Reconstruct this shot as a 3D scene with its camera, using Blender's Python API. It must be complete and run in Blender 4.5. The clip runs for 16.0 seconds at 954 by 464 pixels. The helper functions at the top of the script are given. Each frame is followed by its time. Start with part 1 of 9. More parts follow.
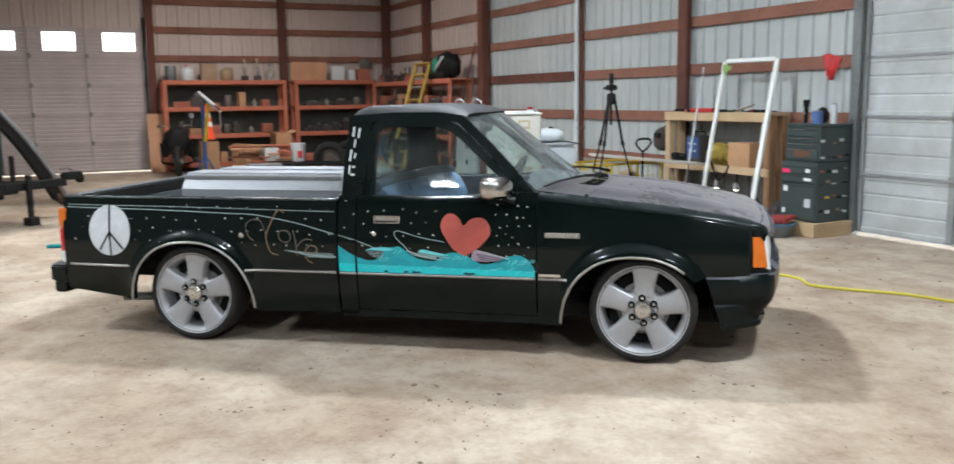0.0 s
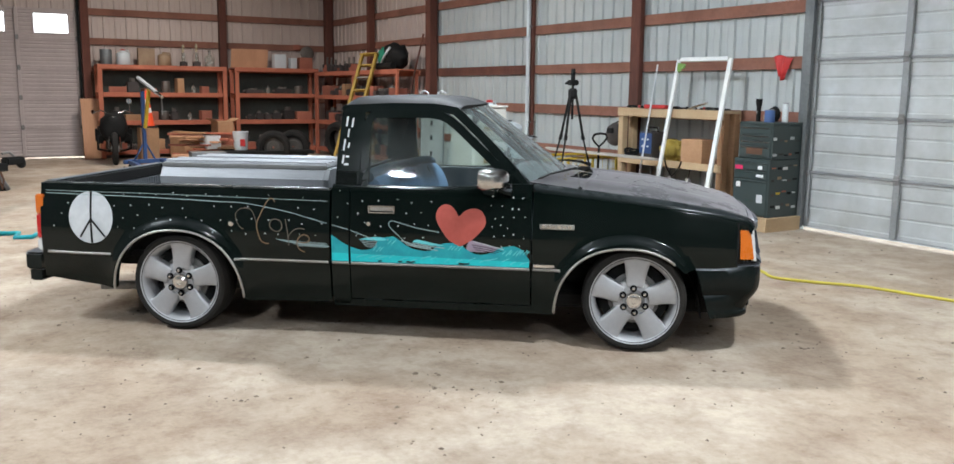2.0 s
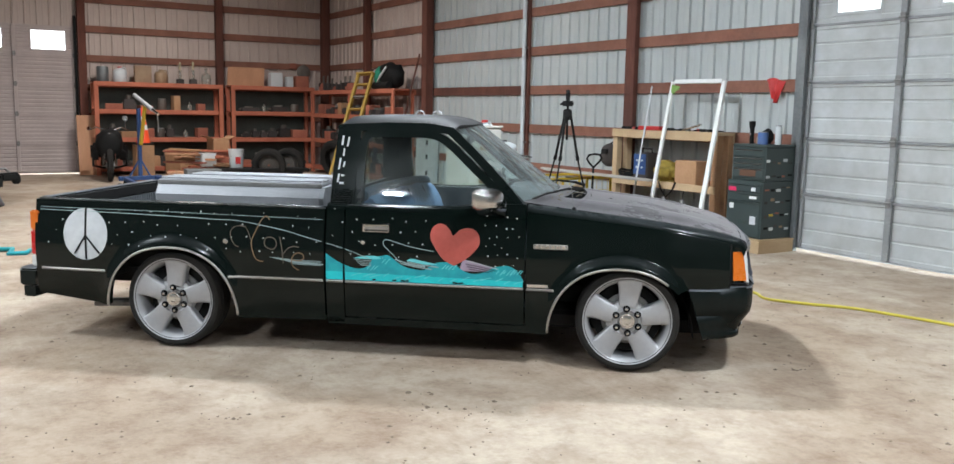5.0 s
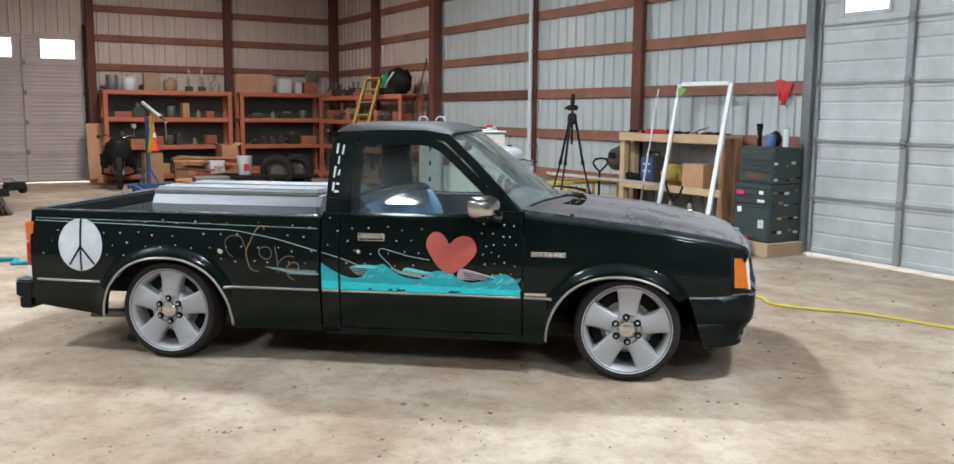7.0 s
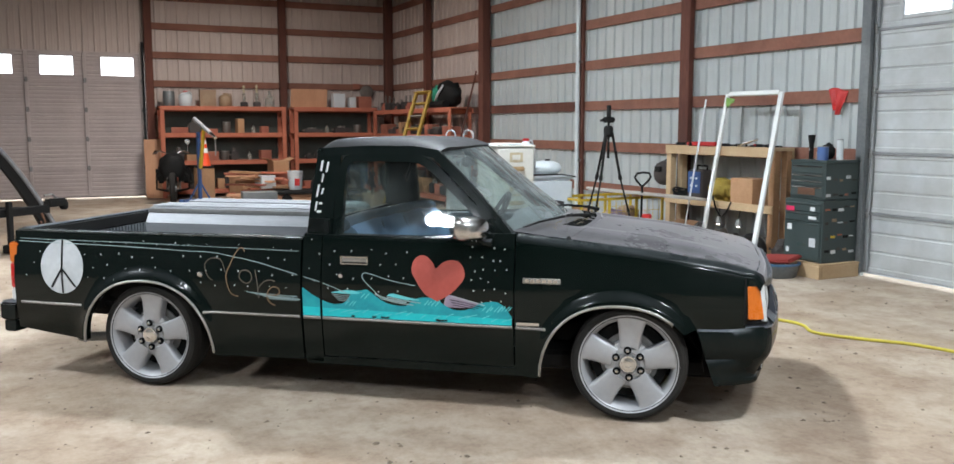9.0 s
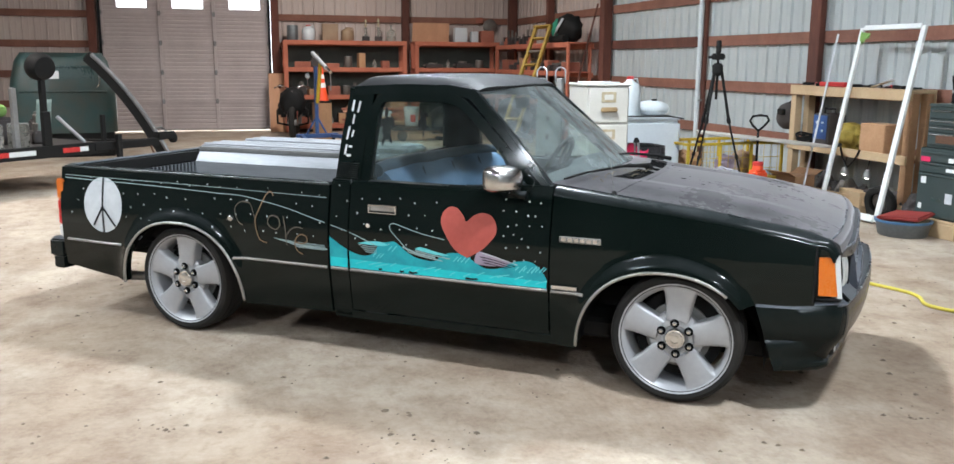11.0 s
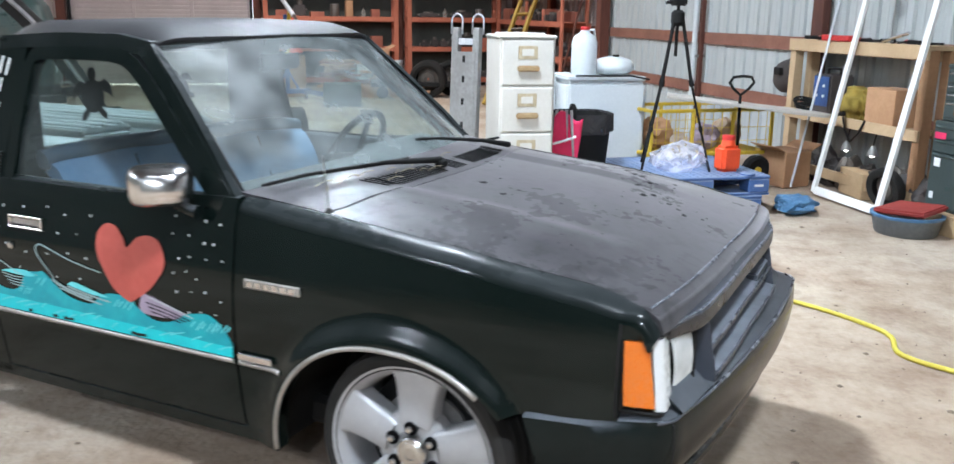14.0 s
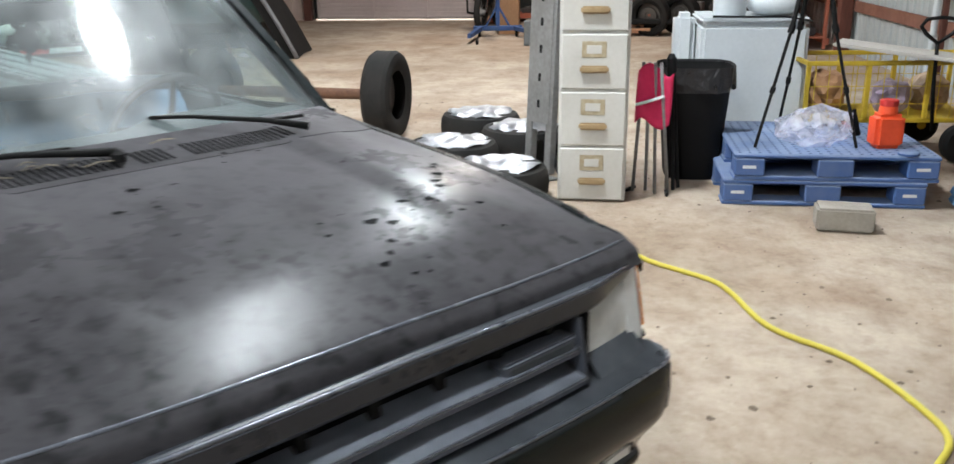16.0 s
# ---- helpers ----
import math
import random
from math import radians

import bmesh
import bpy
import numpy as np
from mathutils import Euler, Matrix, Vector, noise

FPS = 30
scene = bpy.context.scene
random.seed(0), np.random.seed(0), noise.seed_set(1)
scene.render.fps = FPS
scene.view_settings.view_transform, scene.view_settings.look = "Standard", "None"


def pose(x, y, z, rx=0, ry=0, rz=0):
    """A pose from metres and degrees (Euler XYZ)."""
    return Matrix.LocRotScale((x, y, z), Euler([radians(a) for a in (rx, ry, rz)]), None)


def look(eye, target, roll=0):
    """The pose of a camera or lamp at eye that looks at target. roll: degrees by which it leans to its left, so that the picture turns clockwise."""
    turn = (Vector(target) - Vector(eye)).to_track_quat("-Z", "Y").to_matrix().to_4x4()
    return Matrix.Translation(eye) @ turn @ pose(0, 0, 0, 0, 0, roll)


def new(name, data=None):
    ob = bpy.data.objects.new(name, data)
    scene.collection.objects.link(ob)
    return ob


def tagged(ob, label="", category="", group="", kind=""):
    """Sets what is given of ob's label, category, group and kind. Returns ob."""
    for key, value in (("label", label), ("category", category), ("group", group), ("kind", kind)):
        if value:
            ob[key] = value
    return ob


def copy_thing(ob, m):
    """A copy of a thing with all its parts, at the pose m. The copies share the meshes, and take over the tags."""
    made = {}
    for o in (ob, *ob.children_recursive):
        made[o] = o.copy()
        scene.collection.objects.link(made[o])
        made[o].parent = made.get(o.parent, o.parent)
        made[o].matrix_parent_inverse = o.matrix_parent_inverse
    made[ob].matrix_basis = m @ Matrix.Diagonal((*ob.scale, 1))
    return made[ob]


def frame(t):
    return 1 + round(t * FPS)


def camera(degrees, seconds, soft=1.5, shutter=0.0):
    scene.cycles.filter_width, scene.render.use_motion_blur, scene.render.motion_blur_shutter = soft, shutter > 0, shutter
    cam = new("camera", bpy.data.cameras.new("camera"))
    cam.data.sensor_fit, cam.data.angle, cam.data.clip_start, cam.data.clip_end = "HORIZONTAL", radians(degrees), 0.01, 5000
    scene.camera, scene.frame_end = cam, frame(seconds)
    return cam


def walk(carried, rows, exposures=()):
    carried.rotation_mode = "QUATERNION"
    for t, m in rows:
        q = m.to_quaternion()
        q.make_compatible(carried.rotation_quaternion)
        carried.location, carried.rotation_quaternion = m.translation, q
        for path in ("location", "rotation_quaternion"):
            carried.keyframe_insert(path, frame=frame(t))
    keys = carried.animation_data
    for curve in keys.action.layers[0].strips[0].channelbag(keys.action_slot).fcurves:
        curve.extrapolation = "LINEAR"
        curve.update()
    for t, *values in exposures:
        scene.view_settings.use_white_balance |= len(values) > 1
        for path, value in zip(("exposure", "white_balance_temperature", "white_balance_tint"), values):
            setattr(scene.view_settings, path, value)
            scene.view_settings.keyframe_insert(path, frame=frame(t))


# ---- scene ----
cam = camera(56.4, 16.0, shutter=0.5)

PATH = [
    (0, (5.454, -2.362, 1.483), (3.674, -1.5, 1.187), -0.7),
    (0.5, (5.392, -2.479, 1.483), (3.676, -1.504, 1.159), -0.6),
    (1, (5.348, -2.616, 1.483), (3.642, -1.625, 1.151), -0.5),
    (1.5, (5.319, -2.712, 1.484), (3.618, -1.711, 1.159), -0.4),
    (2, (5.322, -2.754, 1.484), (3.624, -1.744, 1.171), 0.6),
    (2.5, (5.34, -2.755, 1.484), (3.638, -1.743, 1.199), 0.8),
    (3, (5.34, -2.76, 1.488), (3.643, -1.739, 1.205), 1.0),
    (3.5, (5.342, -2.763, 1.481), (3.647, -1.738, 1.203), 1.0),
    (6, (5.336, -2.758, 1.493), (3.631, -1.745, 1.231), 1.0),
    (6.5, (5.32, -2.722, 1.494), (3.608, -1.723, 1.231), 0.9),
    (7, (5.325, -2.635, 1.504), (3.611, -1.639, 1.242), 0.5),
    (7.5, (5.352, -2.471, 1.51), (3.613, -1.517, 1.253), 0.1),
    (8, (5.333, -2.362, 1.507), (3.566, -1.462, 1.249), -0.1),
    (8.2, (5.294, -2.314, 1.503), (3.525, -1.418, 1.244), -0.0),
    (10.3, (5.107, -1.54, 1.533), (3.229, -0.91, 1.255), -0.3),
    (10.5, (5.072, -1.489, 1.523), (3.185, -0.908, 1.204), -0.4),
    (11, (4.945, -1.346, 1.523), (3.057, -0.803, 1.147), 0.4),
    (11.5, (4.838, -1.197, 1.525), (2.949, -0.669, 1.135), 0.2),
    (12, (4.687, -0.984, 1.52), (2.8, -0.468, 1.103), -0.5),
    (12.5, (4.487, -0.758, 1.517), (2.597, -0.261, 1.093), -0.6),
    (13, (4.209, -0.511, 1.479), (2.312, -0.04, 1.055), -0.1),
    (13.5, (3.948, -0.164, 1.45), (2.047, 0.288, 1.025), -0.3),
    (14, (3.725, 0.262, 1.49), (1.83, 0.682, 1.011), 0.7),
    (14.5, (3.485, 0.653, 1.481), (1.578, 0.944, 0.953), 0.3),
    (15, (3.302, 1.138, 1.476), (1.382, 1.253, 0.928), -1.1),
    (15.5, (3.131, 1.57, 1.487), (1.225, 1.424, 0.9), -1.6),
    (16, (2.782, 1.95, 1.482), (0.896, 1.704, 0.862), -0.8),
]
# seconds, stops, kelvin, tint
EXPOSURES = [(0, 0.0, 6420, 9), (8.2, 0.0, 6420, 9), (10.5, 0.15, 6380, 9), (11.5, 0.20, 6300, 9), (12.5, 0.25, 6180, 9), (13.5, 0.40, 5980, 10), (14.4, 0.34, 6250, 10), (15, 0.08, 6500, 10), (16, -0.05, 6600, 10)]
walk(cam, [(t, look(eye, target, roll)) for t, eye, target, roll in PATH], EXPOSURES)

# ---- world and lamps ----
world = bpy.data.worlds.new("world")
scene.world = world
world.use_nodes = True
wn = world.node_tree
sky = wn.nodes.new("ShaderNodeTexSky")
sky.sky_type, sky.sun_disc = "NISHITA", False
sky.sun_elevation, sky.sun_rotation = radians(38), radians(20)
wn.links.new(sky.outputs[0], wn.nodes["Background"].inputs[0])
wn.nodes["Background"].inputs[1].default_value = 0.15
sun = new("sun", bpy.data.lights.new("sun", "SUN"))
sun.data.energy, sun.data.angle, sun.data.color = 3.0, radians(0.5), (1.0, 0.95, 0.88)
sun.matrix_world = look((0, 0, 20), (6.0, 16.0, 2.0))

# round high-bay lamps in two rows under the roof, all unseen: place, watts, colour
COOL, WARM = (0.86, 0.935, 1.0), (1.0, 0.93, 0.87)
# Those at x 3.8 and y -5 are assumed fill; the rest follow reflections.
LAMPS = [(-1.35, 0.9, 4.45, 360, COOL), (-6.2, 1.0, 4.45, 265, COOL), (-11.2, 1.0, 4.45, 195, WARM), (3.8, 0.9, 4.45, 255, COOL), (4.3, -5.4, 4.45, 290, COOL),
         (-6.4, -5.2, 4.45, 250, WARM), (-0.9, -5.7, 4.45, 345, COOL), (8.7, -1.7, 4.45, 300, COOL)]
for lx, ly, lz, watts, tint in LAMPS:
    lamp = new("unseen_shop_lamp", bpy.data.lights.new("unseen_shop_lamp", "AREA"))
    lamp.data.shape, lamp.data.size = "DISK", 0.42
    lamp.data.energy, lamp.data.color = watts, tint
    lamp.matrix_world = look((lx, ly, lz), (lx, ly + 0.001, 0.0))

# ---- materials ----
def surf(name, c1, c2=None, rough=0.6, rough2=None, metal=0.0, big=2.0, fine=40.0, bump=0.15, size=0.01, spec=0.5, coat=0.0, dust=None, stretch=(1, 1, 1), vary=0.0):
    """Base colour between c1 and c2 by a large and a small noise, roughness and relief by the small one; dust: (colour, amount)."""
    m = bpy.data.materials.new(name)
    m.use_nodes = True
    nt = m.node_tree
    n, link = nt.nodes, nt.links.new
    bs = n["Principled BSDF"]
    c2 = c2 or tuple(min(1, v * 0.7) for v in c1)
    tc = n.new("ShaderNodeTexCoord")
    mp = n.new("ShaderNodeMapping")
    mp.inputs["Scale"].default_value = stretch
    link(tc.outputs["Object"], mp.inputs[0])
    nb, nf = n.new("ShaderNodeTexNoise"), n.new("ShaderNodeTexNoise")
    nb.inputs["Scale"].default_value, nb.inputs["Detail"].default_value = big, 5
    nf.inputs["Scale"].default_value, nf.inputs["Detail"].default_value = fine, 4
    link(mp.outputs[0], nb.inputs["Vector"])
    link(mp.outputs[0], nf.inputs["Vector"])
    mx = n.new("ShaderNodeMath")
    mx.operation = "MULTIPLY_ADD"
    mx.inputs[1].default_value, mx.inputs[2].default_value = 0.45, -0.12
    add = n.new("ShaderNodeMath")
    add.operation = "MULTIPLY_ADD"
    add.inputs[1].default_value = 1.1
    link(nf.outputs[0], mx.inputs[0])
    link(nb.outputs[0], add.inputs[0])
    link(mx.outputs[0], add.inputs[2])
    rmp = n.new("ShaderNodeValToRGB")
    rmp.color_ramp.elements[0].position, rmp.color_ramp.elements[1].position = 0.35, 0.85
    rmp.color_ramp.elements[0].color, rmp.color_ramp.elements[1].color = (*c1, 1), (*c2, 1)
    link(add.outputs[0], rmp.inputs[0])
    out = rmp.outputs[0]
    if vary:
        inf, hsv = n.new("ShaderNodeObjectInfo"), n.new("ShaderNodeHueSaturation")
        mr = n.new("ShaderNodeMapRange")
        mr.inputs[3].default_value, mr.inputs[4].default_value = 1 - vary, 1 + vary
        link(inf.outputs["Random"], mr.inputs[0])
        link(mr.outputs[0], hsv.inputs["Value"])
        link(out, hsv.inputs["Color"])
        out = hsv.outputs[0]
    if dust:
        mixc = n.new("ShaderNodeMix")
        mixc.data_type = "RGBA"
        dn = n.new("ShaderNodeTexNoise")
        dn.inputs["Scale"].default_value, dn.inputs["Detail"].default_value = big * 1.7 + 1, 7
        dr = n.new("ShaderNodeMapRange")
        dr.inputs[1].default_value, dr.inputs[2].default_value, dr.inputs[4].default_value = 0.3, 0.8, dust[1]
        link(tc.outputs["Object"], dn.inputs["Vector"])
        link(dn.outputs[0], dr.inputs[0])
        link(dr.outputs[0], mixc.inputs[0])
        link(out, mixc.inputs[6])
        mixc.inputs[7].default_value = (*dust[0], 1)
        out = mixc.outputs[2]
    link(out, bs.inputs["Base Color"])
    rr = n.new("ShaderNodeMapRange")
    rr.inputs[1].default_value, rr.inputs[2].default_value = 0.3, 0.7
    rr.inputs[3].default_value, rr.inputs[4].default_value = rough, rough2 if rough2 is not None else min(1, rough + 0.15)
    link(add.outputs[0], rr.inputs[0])
    link(rr.outputs[0], bs.inputs["Roughness"])
    bs.inputs["Metallic"].default_value = metal
    bs.inputs["Specular IOR Level"].default_value = spec
    bs.inputs["Coat Weight"].default_value, bs.inputs["Coat Roughness"].default_value = coat, 0.06
    if bump:
        bp = n.new("ShaderNodeBump")
        bp.inputs["Strength"].default_value, bp.inputs["Distance"].default_value = bump, size
        link(nf.outputs[0], bp.inputs["Height"])
        link(bp.outputs[0], bs.inputs["Normal"])
    return m


def ground_mat():
    """Packed dirt: pale tan with broad damp patches, fine grit and scattered dark crumbs."""
    m = surf("packed_dirt", (0.47, 0.405, 0.335), (0.36, 0.30, 0.24), rough=0.85, rough2=0.95, big=0.45, fine=30, bump=0.5, size=0.02)
    n, link = m.node_tree.nodes, m.node_tree.links.new
    bs = n["Principled BSDF"]
    old = bs.inputs["Base Color"].links[0].from_socket
    tc = n["Texture Coordinate"]
    mid = n.new("ShaderNodeTexNoise")
    mid.inputs["Scale"].default_value, mid.inputs["Detail"].default_value = 2.6, 8
    mid.inputs["Roughness"].default_value = 0.65
    link(tc.outputs["Object"], mid.inputs["Vector"])
    r1 = n.new("ShaderNodeValToRGB")
    r1.color_ramp.elements[0].position, r1.color_ramp.elements[1].position = 0.30, 0.58
    r1.color_ramp.elements[0].color, r1.color_ramp.elements[1].color = (0.66, 0.58, 0.53, 1), (1.06, 1.05, 1.03, 1)
    link(mid.outputs[0], r1.inputs[0])
    mul = n.new("ShaderNodeMix")
    mul.data_type, mul.blend_type = "RGBA", "MULTIPLY"
    mul.inputs[0].default_value = 0.85
    wide, rw, mw = n.new("ShaderNodeTexNoise"), n.new("ShaderNodeValToRGB"), n.new("ShaderNodeMix")
    wide.inputs["Scale"].default_value, wide.inputs["Detail"].default_value, wide.inputs["Distortion"].default_value = 0.7, 6, 0.6
    link(tc.outputs["Object"], wide.inputs["Vector"])
    rw.color_ramp.elements[0].position, rw.color_ramp.elements[1].position = 0.38, 0.60
    rw.color_ramp.elements[0].color, rw.color_ramp.elements[1].color = (0.83, 0.75, 0.69, 1), (1.06, 1.05, 1.04, 1)
    link(wide.outputs[0], rw.inputs[0])
    mw.data_type, mw.blend_type = "RGBA", "MULTIPLY"
    mw.inputs[0].default_value = 1.0
    link(old, mw.inputs[6])
    link(rw.outputs[0], mw.inputs[7])
    old = mw.outputs[2]
    scuff, rs2, ms2 = n.new("ShaderNodeTexNoise"), n.new("ShaderNodeValToRGB"), n.new("ShaderNodeMix")
    scuff.inputs["Scale"].default_value, scuff.inputs["Detail"].default_value, scuff.inputs["Roughness"].default_value = 9.0, 8, 0.7
    link(tc.outputs["Object"], scuff.inputs["Vector"])
    rs2.color_ramp.elements[0].position, rs2.color_ramp.elements[1].position = 0.30, 0.52
    rs2.color_ramp.elements[0].color, rs2.color_ramp.elements[1].color = (0.74, 0.69, 0.64, 1), (1.03, 1.03, 1.03, 1)
    link(scuff.outputs[0], rs2.inputs[0])
    ms2.data_type, ms2.blend_type = "RGBA", "MULTIPLY"
    ms2.inputs[0].default_value = 0.8
    link(old, ms2.inputs[6])
    link(rs2.outputs[0], ms2.inputs[7])
    old = ms2.outputs[2]
    link(old, mul.inputs[6])
    link(r1.outputs[0], mul.inputs[7])
    vor = n.new("ShaderNodeTexVoronoi")
    vor.inputs["Scale"].default_value = 22
    link(tc.outputs["Object"], vor.inputs["Vector"])
    r2 = n.new("ShaderNodeValToRGB")
    r2.color_ramp.elements[0].position, r2.color_ramp.elements[1].position = 0.03, 0.10
    r2.color_ramp.elements[0].color, r2.color_ramp.elements[1].color = (0.55, 0.5, 0.45, 1), (1, 1, 1, 1)
    link(vor.outputs["Distance"], r2.inputs[0])
    mul2 = n.new("ShaderNodeMix")
    mul2.data_type, mul2.blend_type = "RGBA", "MULTIPLY"
    mul2.inputs[0].default_value = 0.5
    link(mul.outputs[2], mul2.inputs[6])
    link(r2.outputs[0], mul2.inputs[7])
    link(mul2.outputs[2], bs.inputs["Base Color"])
    return m


def glass_mat(name, tint, haze, low=0.1, high=0.5, scale=3.0, gloss=0.03):
    """A pane: clear glass with a film of dust, thicker in patches."""
    m = bpy.data.materials.new(name)
    m.use_nodes = True
    nt = m.node_tree
    n, link = nt.nodes, nt.links.new
    bs, out = n["Principled BSDF"], n["Material Output"]
    bs.inputs["Base Color"].default_value = (*haze, 1)
    bs.inputs["Roughness"].default_value = 0.45
    tr, gl = n.new("ShaderNodeBsdfTransparent"), n.new("ShaderNodeBsdfGlossy")
    tr.inputs[0].default_value = (*tint, 1)
    gl.inputs["Roughness"].default_value = gloss
    fr, pw, ma = n.new("ShaderNodeLayerWeight"), n.new("ShaderNodeMath"), n.new("ShaderNodeMath")
    fr.inputs[0].default_value = 0.5
    pw.operation, ma.operation = "POWER", "MULTIPLY_ADD"
    pw.inputs[1].default_value, ma.inputs[1].default_value, ma.inputs[2].default_value = 5.0, 0.9, 0.06
    link(fr.outputs["Facing"], pw.inputs[0])
    link(pw.outputs[0], ma.inputs[0])
    m1, m2 = n.new("ShaderNodeMixShader"), n.new("ShaderNodeMixShader")
    tc, no, mr = n.new("ShaderNodeTexCoord"), n.new("ShaderNodeTexNoise"), n.new("ShaderNodeMapRange")
    no.inputs["Scale"].default_value, no.inputs["Detail"].default_value = scale, 6
    link(tc.outputs["Object"], no.inputs["Vector"])
    link(no.outputs[0], mr.inputs[0])
    mr.inputs[1].default_value, mr.inputs[2].default_value = 0.35, 0.7
    mr.inputs[3].default_value, mr.inputs[4].default_value = low, high
    link(ma.outputs[0], m1.inputs[0])
    link(tr.outputs[0], m1.inputs[1])
    link(gl.outputs[0], m1.inputs[2])
    link(mr.outputs[0], m2.inputs[0])
    link(m1.outputs[0], m2.inputs[1])
    link(bs.outputs[0], m2.inputs[2])
    link(m2.outputs[0], out.inputs[0])
    return m


def top_dust_sheen(m, colour, amount, rough, matt=None):
    """Lightens the surfaces that face up: a film of dust, on the nose also painted sheen."""
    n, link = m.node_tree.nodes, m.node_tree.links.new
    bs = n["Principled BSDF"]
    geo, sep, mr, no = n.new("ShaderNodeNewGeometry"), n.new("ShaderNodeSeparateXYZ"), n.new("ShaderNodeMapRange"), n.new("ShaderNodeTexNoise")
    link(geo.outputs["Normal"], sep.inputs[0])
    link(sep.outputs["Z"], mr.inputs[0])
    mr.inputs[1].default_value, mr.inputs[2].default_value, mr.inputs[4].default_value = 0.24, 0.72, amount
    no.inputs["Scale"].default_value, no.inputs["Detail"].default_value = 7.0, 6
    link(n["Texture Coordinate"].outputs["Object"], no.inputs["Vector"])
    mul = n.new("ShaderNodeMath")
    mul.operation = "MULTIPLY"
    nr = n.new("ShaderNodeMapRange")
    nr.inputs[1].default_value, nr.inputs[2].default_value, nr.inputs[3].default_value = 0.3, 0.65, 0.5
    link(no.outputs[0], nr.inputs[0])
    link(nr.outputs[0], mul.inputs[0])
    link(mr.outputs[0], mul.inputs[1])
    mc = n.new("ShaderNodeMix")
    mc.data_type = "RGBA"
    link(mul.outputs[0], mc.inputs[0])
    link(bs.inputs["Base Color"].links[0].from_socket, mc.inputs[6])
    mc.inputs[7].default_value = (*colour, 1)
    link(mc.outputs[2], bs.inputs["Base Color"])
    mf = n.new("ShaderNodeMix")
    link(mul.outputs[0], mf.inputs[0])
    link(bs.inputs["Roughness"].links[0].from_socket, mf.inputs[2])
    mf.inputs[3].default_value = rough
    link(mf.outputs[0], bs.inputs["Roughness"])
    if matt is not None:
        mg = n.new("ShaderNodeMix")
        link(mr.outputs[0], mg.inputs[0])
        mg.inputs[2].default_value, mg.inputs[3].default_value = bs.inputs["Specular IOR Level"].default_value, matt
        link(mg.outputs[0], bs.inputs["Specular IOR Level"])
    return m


def hood_mat():
    """Dull dark paint under a film of dust, with soft dark blotches where the film is gone."""
    m = surf("dusty_dark_paint", (0.028, 0.0268, 0.029), (0.040, 0.038, 0.041), rough=0.23, rough2=0.31, big=3.0, fine=30, bump=0.04, size=0.004, spec=0.07, dust=((0.066, 0.063, 0.067), 0.40))
    n, link = m.node_tree.nodes, m.node_tree.links.new
    bs = n["Principled BSDF"]
    bs.inputs["Sheen Weight"].default_value, bs.inputs["Sheen Roughness"].default_value = 0.54, 0.36
    bs.inputs["Sheen Tint"].default_value = (0.97, 0.93, 0.97, 1)
    out = bs.inputs["Base Color"].links[0].from_socket
    tc = n["Texture Coordinate"]
    for scale, lo, hi, dark in ((8.0, 0.40, 0.80, 0.55), (21.0, 0.48, 0.70, 0.34), (60.0, 0.50, 0.75, 0.72)):
        no, rp, mu = n.new("ShaderNodeTexNoise"), n.new("ShaderNodeValToRGB"), n.new("ShaderNodeMix")
        no.inputs["Scale"].default_value, no.inputs["Detail"].default_value, no.inputs["Roughness"].default_value = scale, 2, 0.5
        link(tc.outputs["Object"], no.inputs["Vector"])
        rp.color_ramp.interpolation = "EASE"
        rp.color_ramp.elements[0].position, rp.color_ramp.elements[1].position = lo, hi
        rp.color_ramp.elements[0].color, rp.color_ramp.elements[1].color = (1, 1, 1, 1), (dark, dark, dark, 1)
        link(no.outputs[0], rp.inputs[0])
        mu.data_type, mu.blend_type = "RGBA", "MULTIPLY"
        mu.inputs[0].default_value = 1.0
        link(out, mu.inputs[6])
        link(rp.outputs[0], mu.inputs[7])
        out = mu.outputs[2]
    link(out, bs.inputs["Base Color"])
    return m


DIRT = ground_mat()
PAINT = top_dust_sheen(surf("black_green_paint", (0.0016, 0.0040, 0.0033), (0.0030, 0.0062, 0.0052), rough=0.03, rough2=0.07, big=1.5, fine=60, bump=0.006, spec=0.24, dust=((0.035, 0.036, 0.032), 0.025)), (0.036, 0.040, 0.042), 0.7, 0.5, 0.0)
HOOD = hood_mat()
# The bed rail's highlight, put into the colour of a thin bead.
RAIL_GLINT = surf("rail_glint", (0.16, 0.17, 0.17), (0.04, 0.045, 0.045), rough=0.18, rough2=0.35, big=9, metal=0.6, bump=0.05)
# Up-facing blue-grey: dust plus the ledge's cool reflection, put into the colour.
PLASTIC = top_dust_sheen(surf("black_plastic", (0.0027, 0.0055, 0.0050), (0.006, 0.0090, 0.0085), rough=0.12, rough2=0.24, bump=0.03, size=0.002, spec=0.16, dust=((0.04, 0.042, 0.04), 0.08)), (0.135, 0.145, 0.165), 0.75, 0.42)
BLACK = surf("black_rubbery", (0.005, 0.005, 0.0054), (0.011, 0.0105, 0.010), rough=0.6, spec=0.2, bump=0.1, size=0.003)
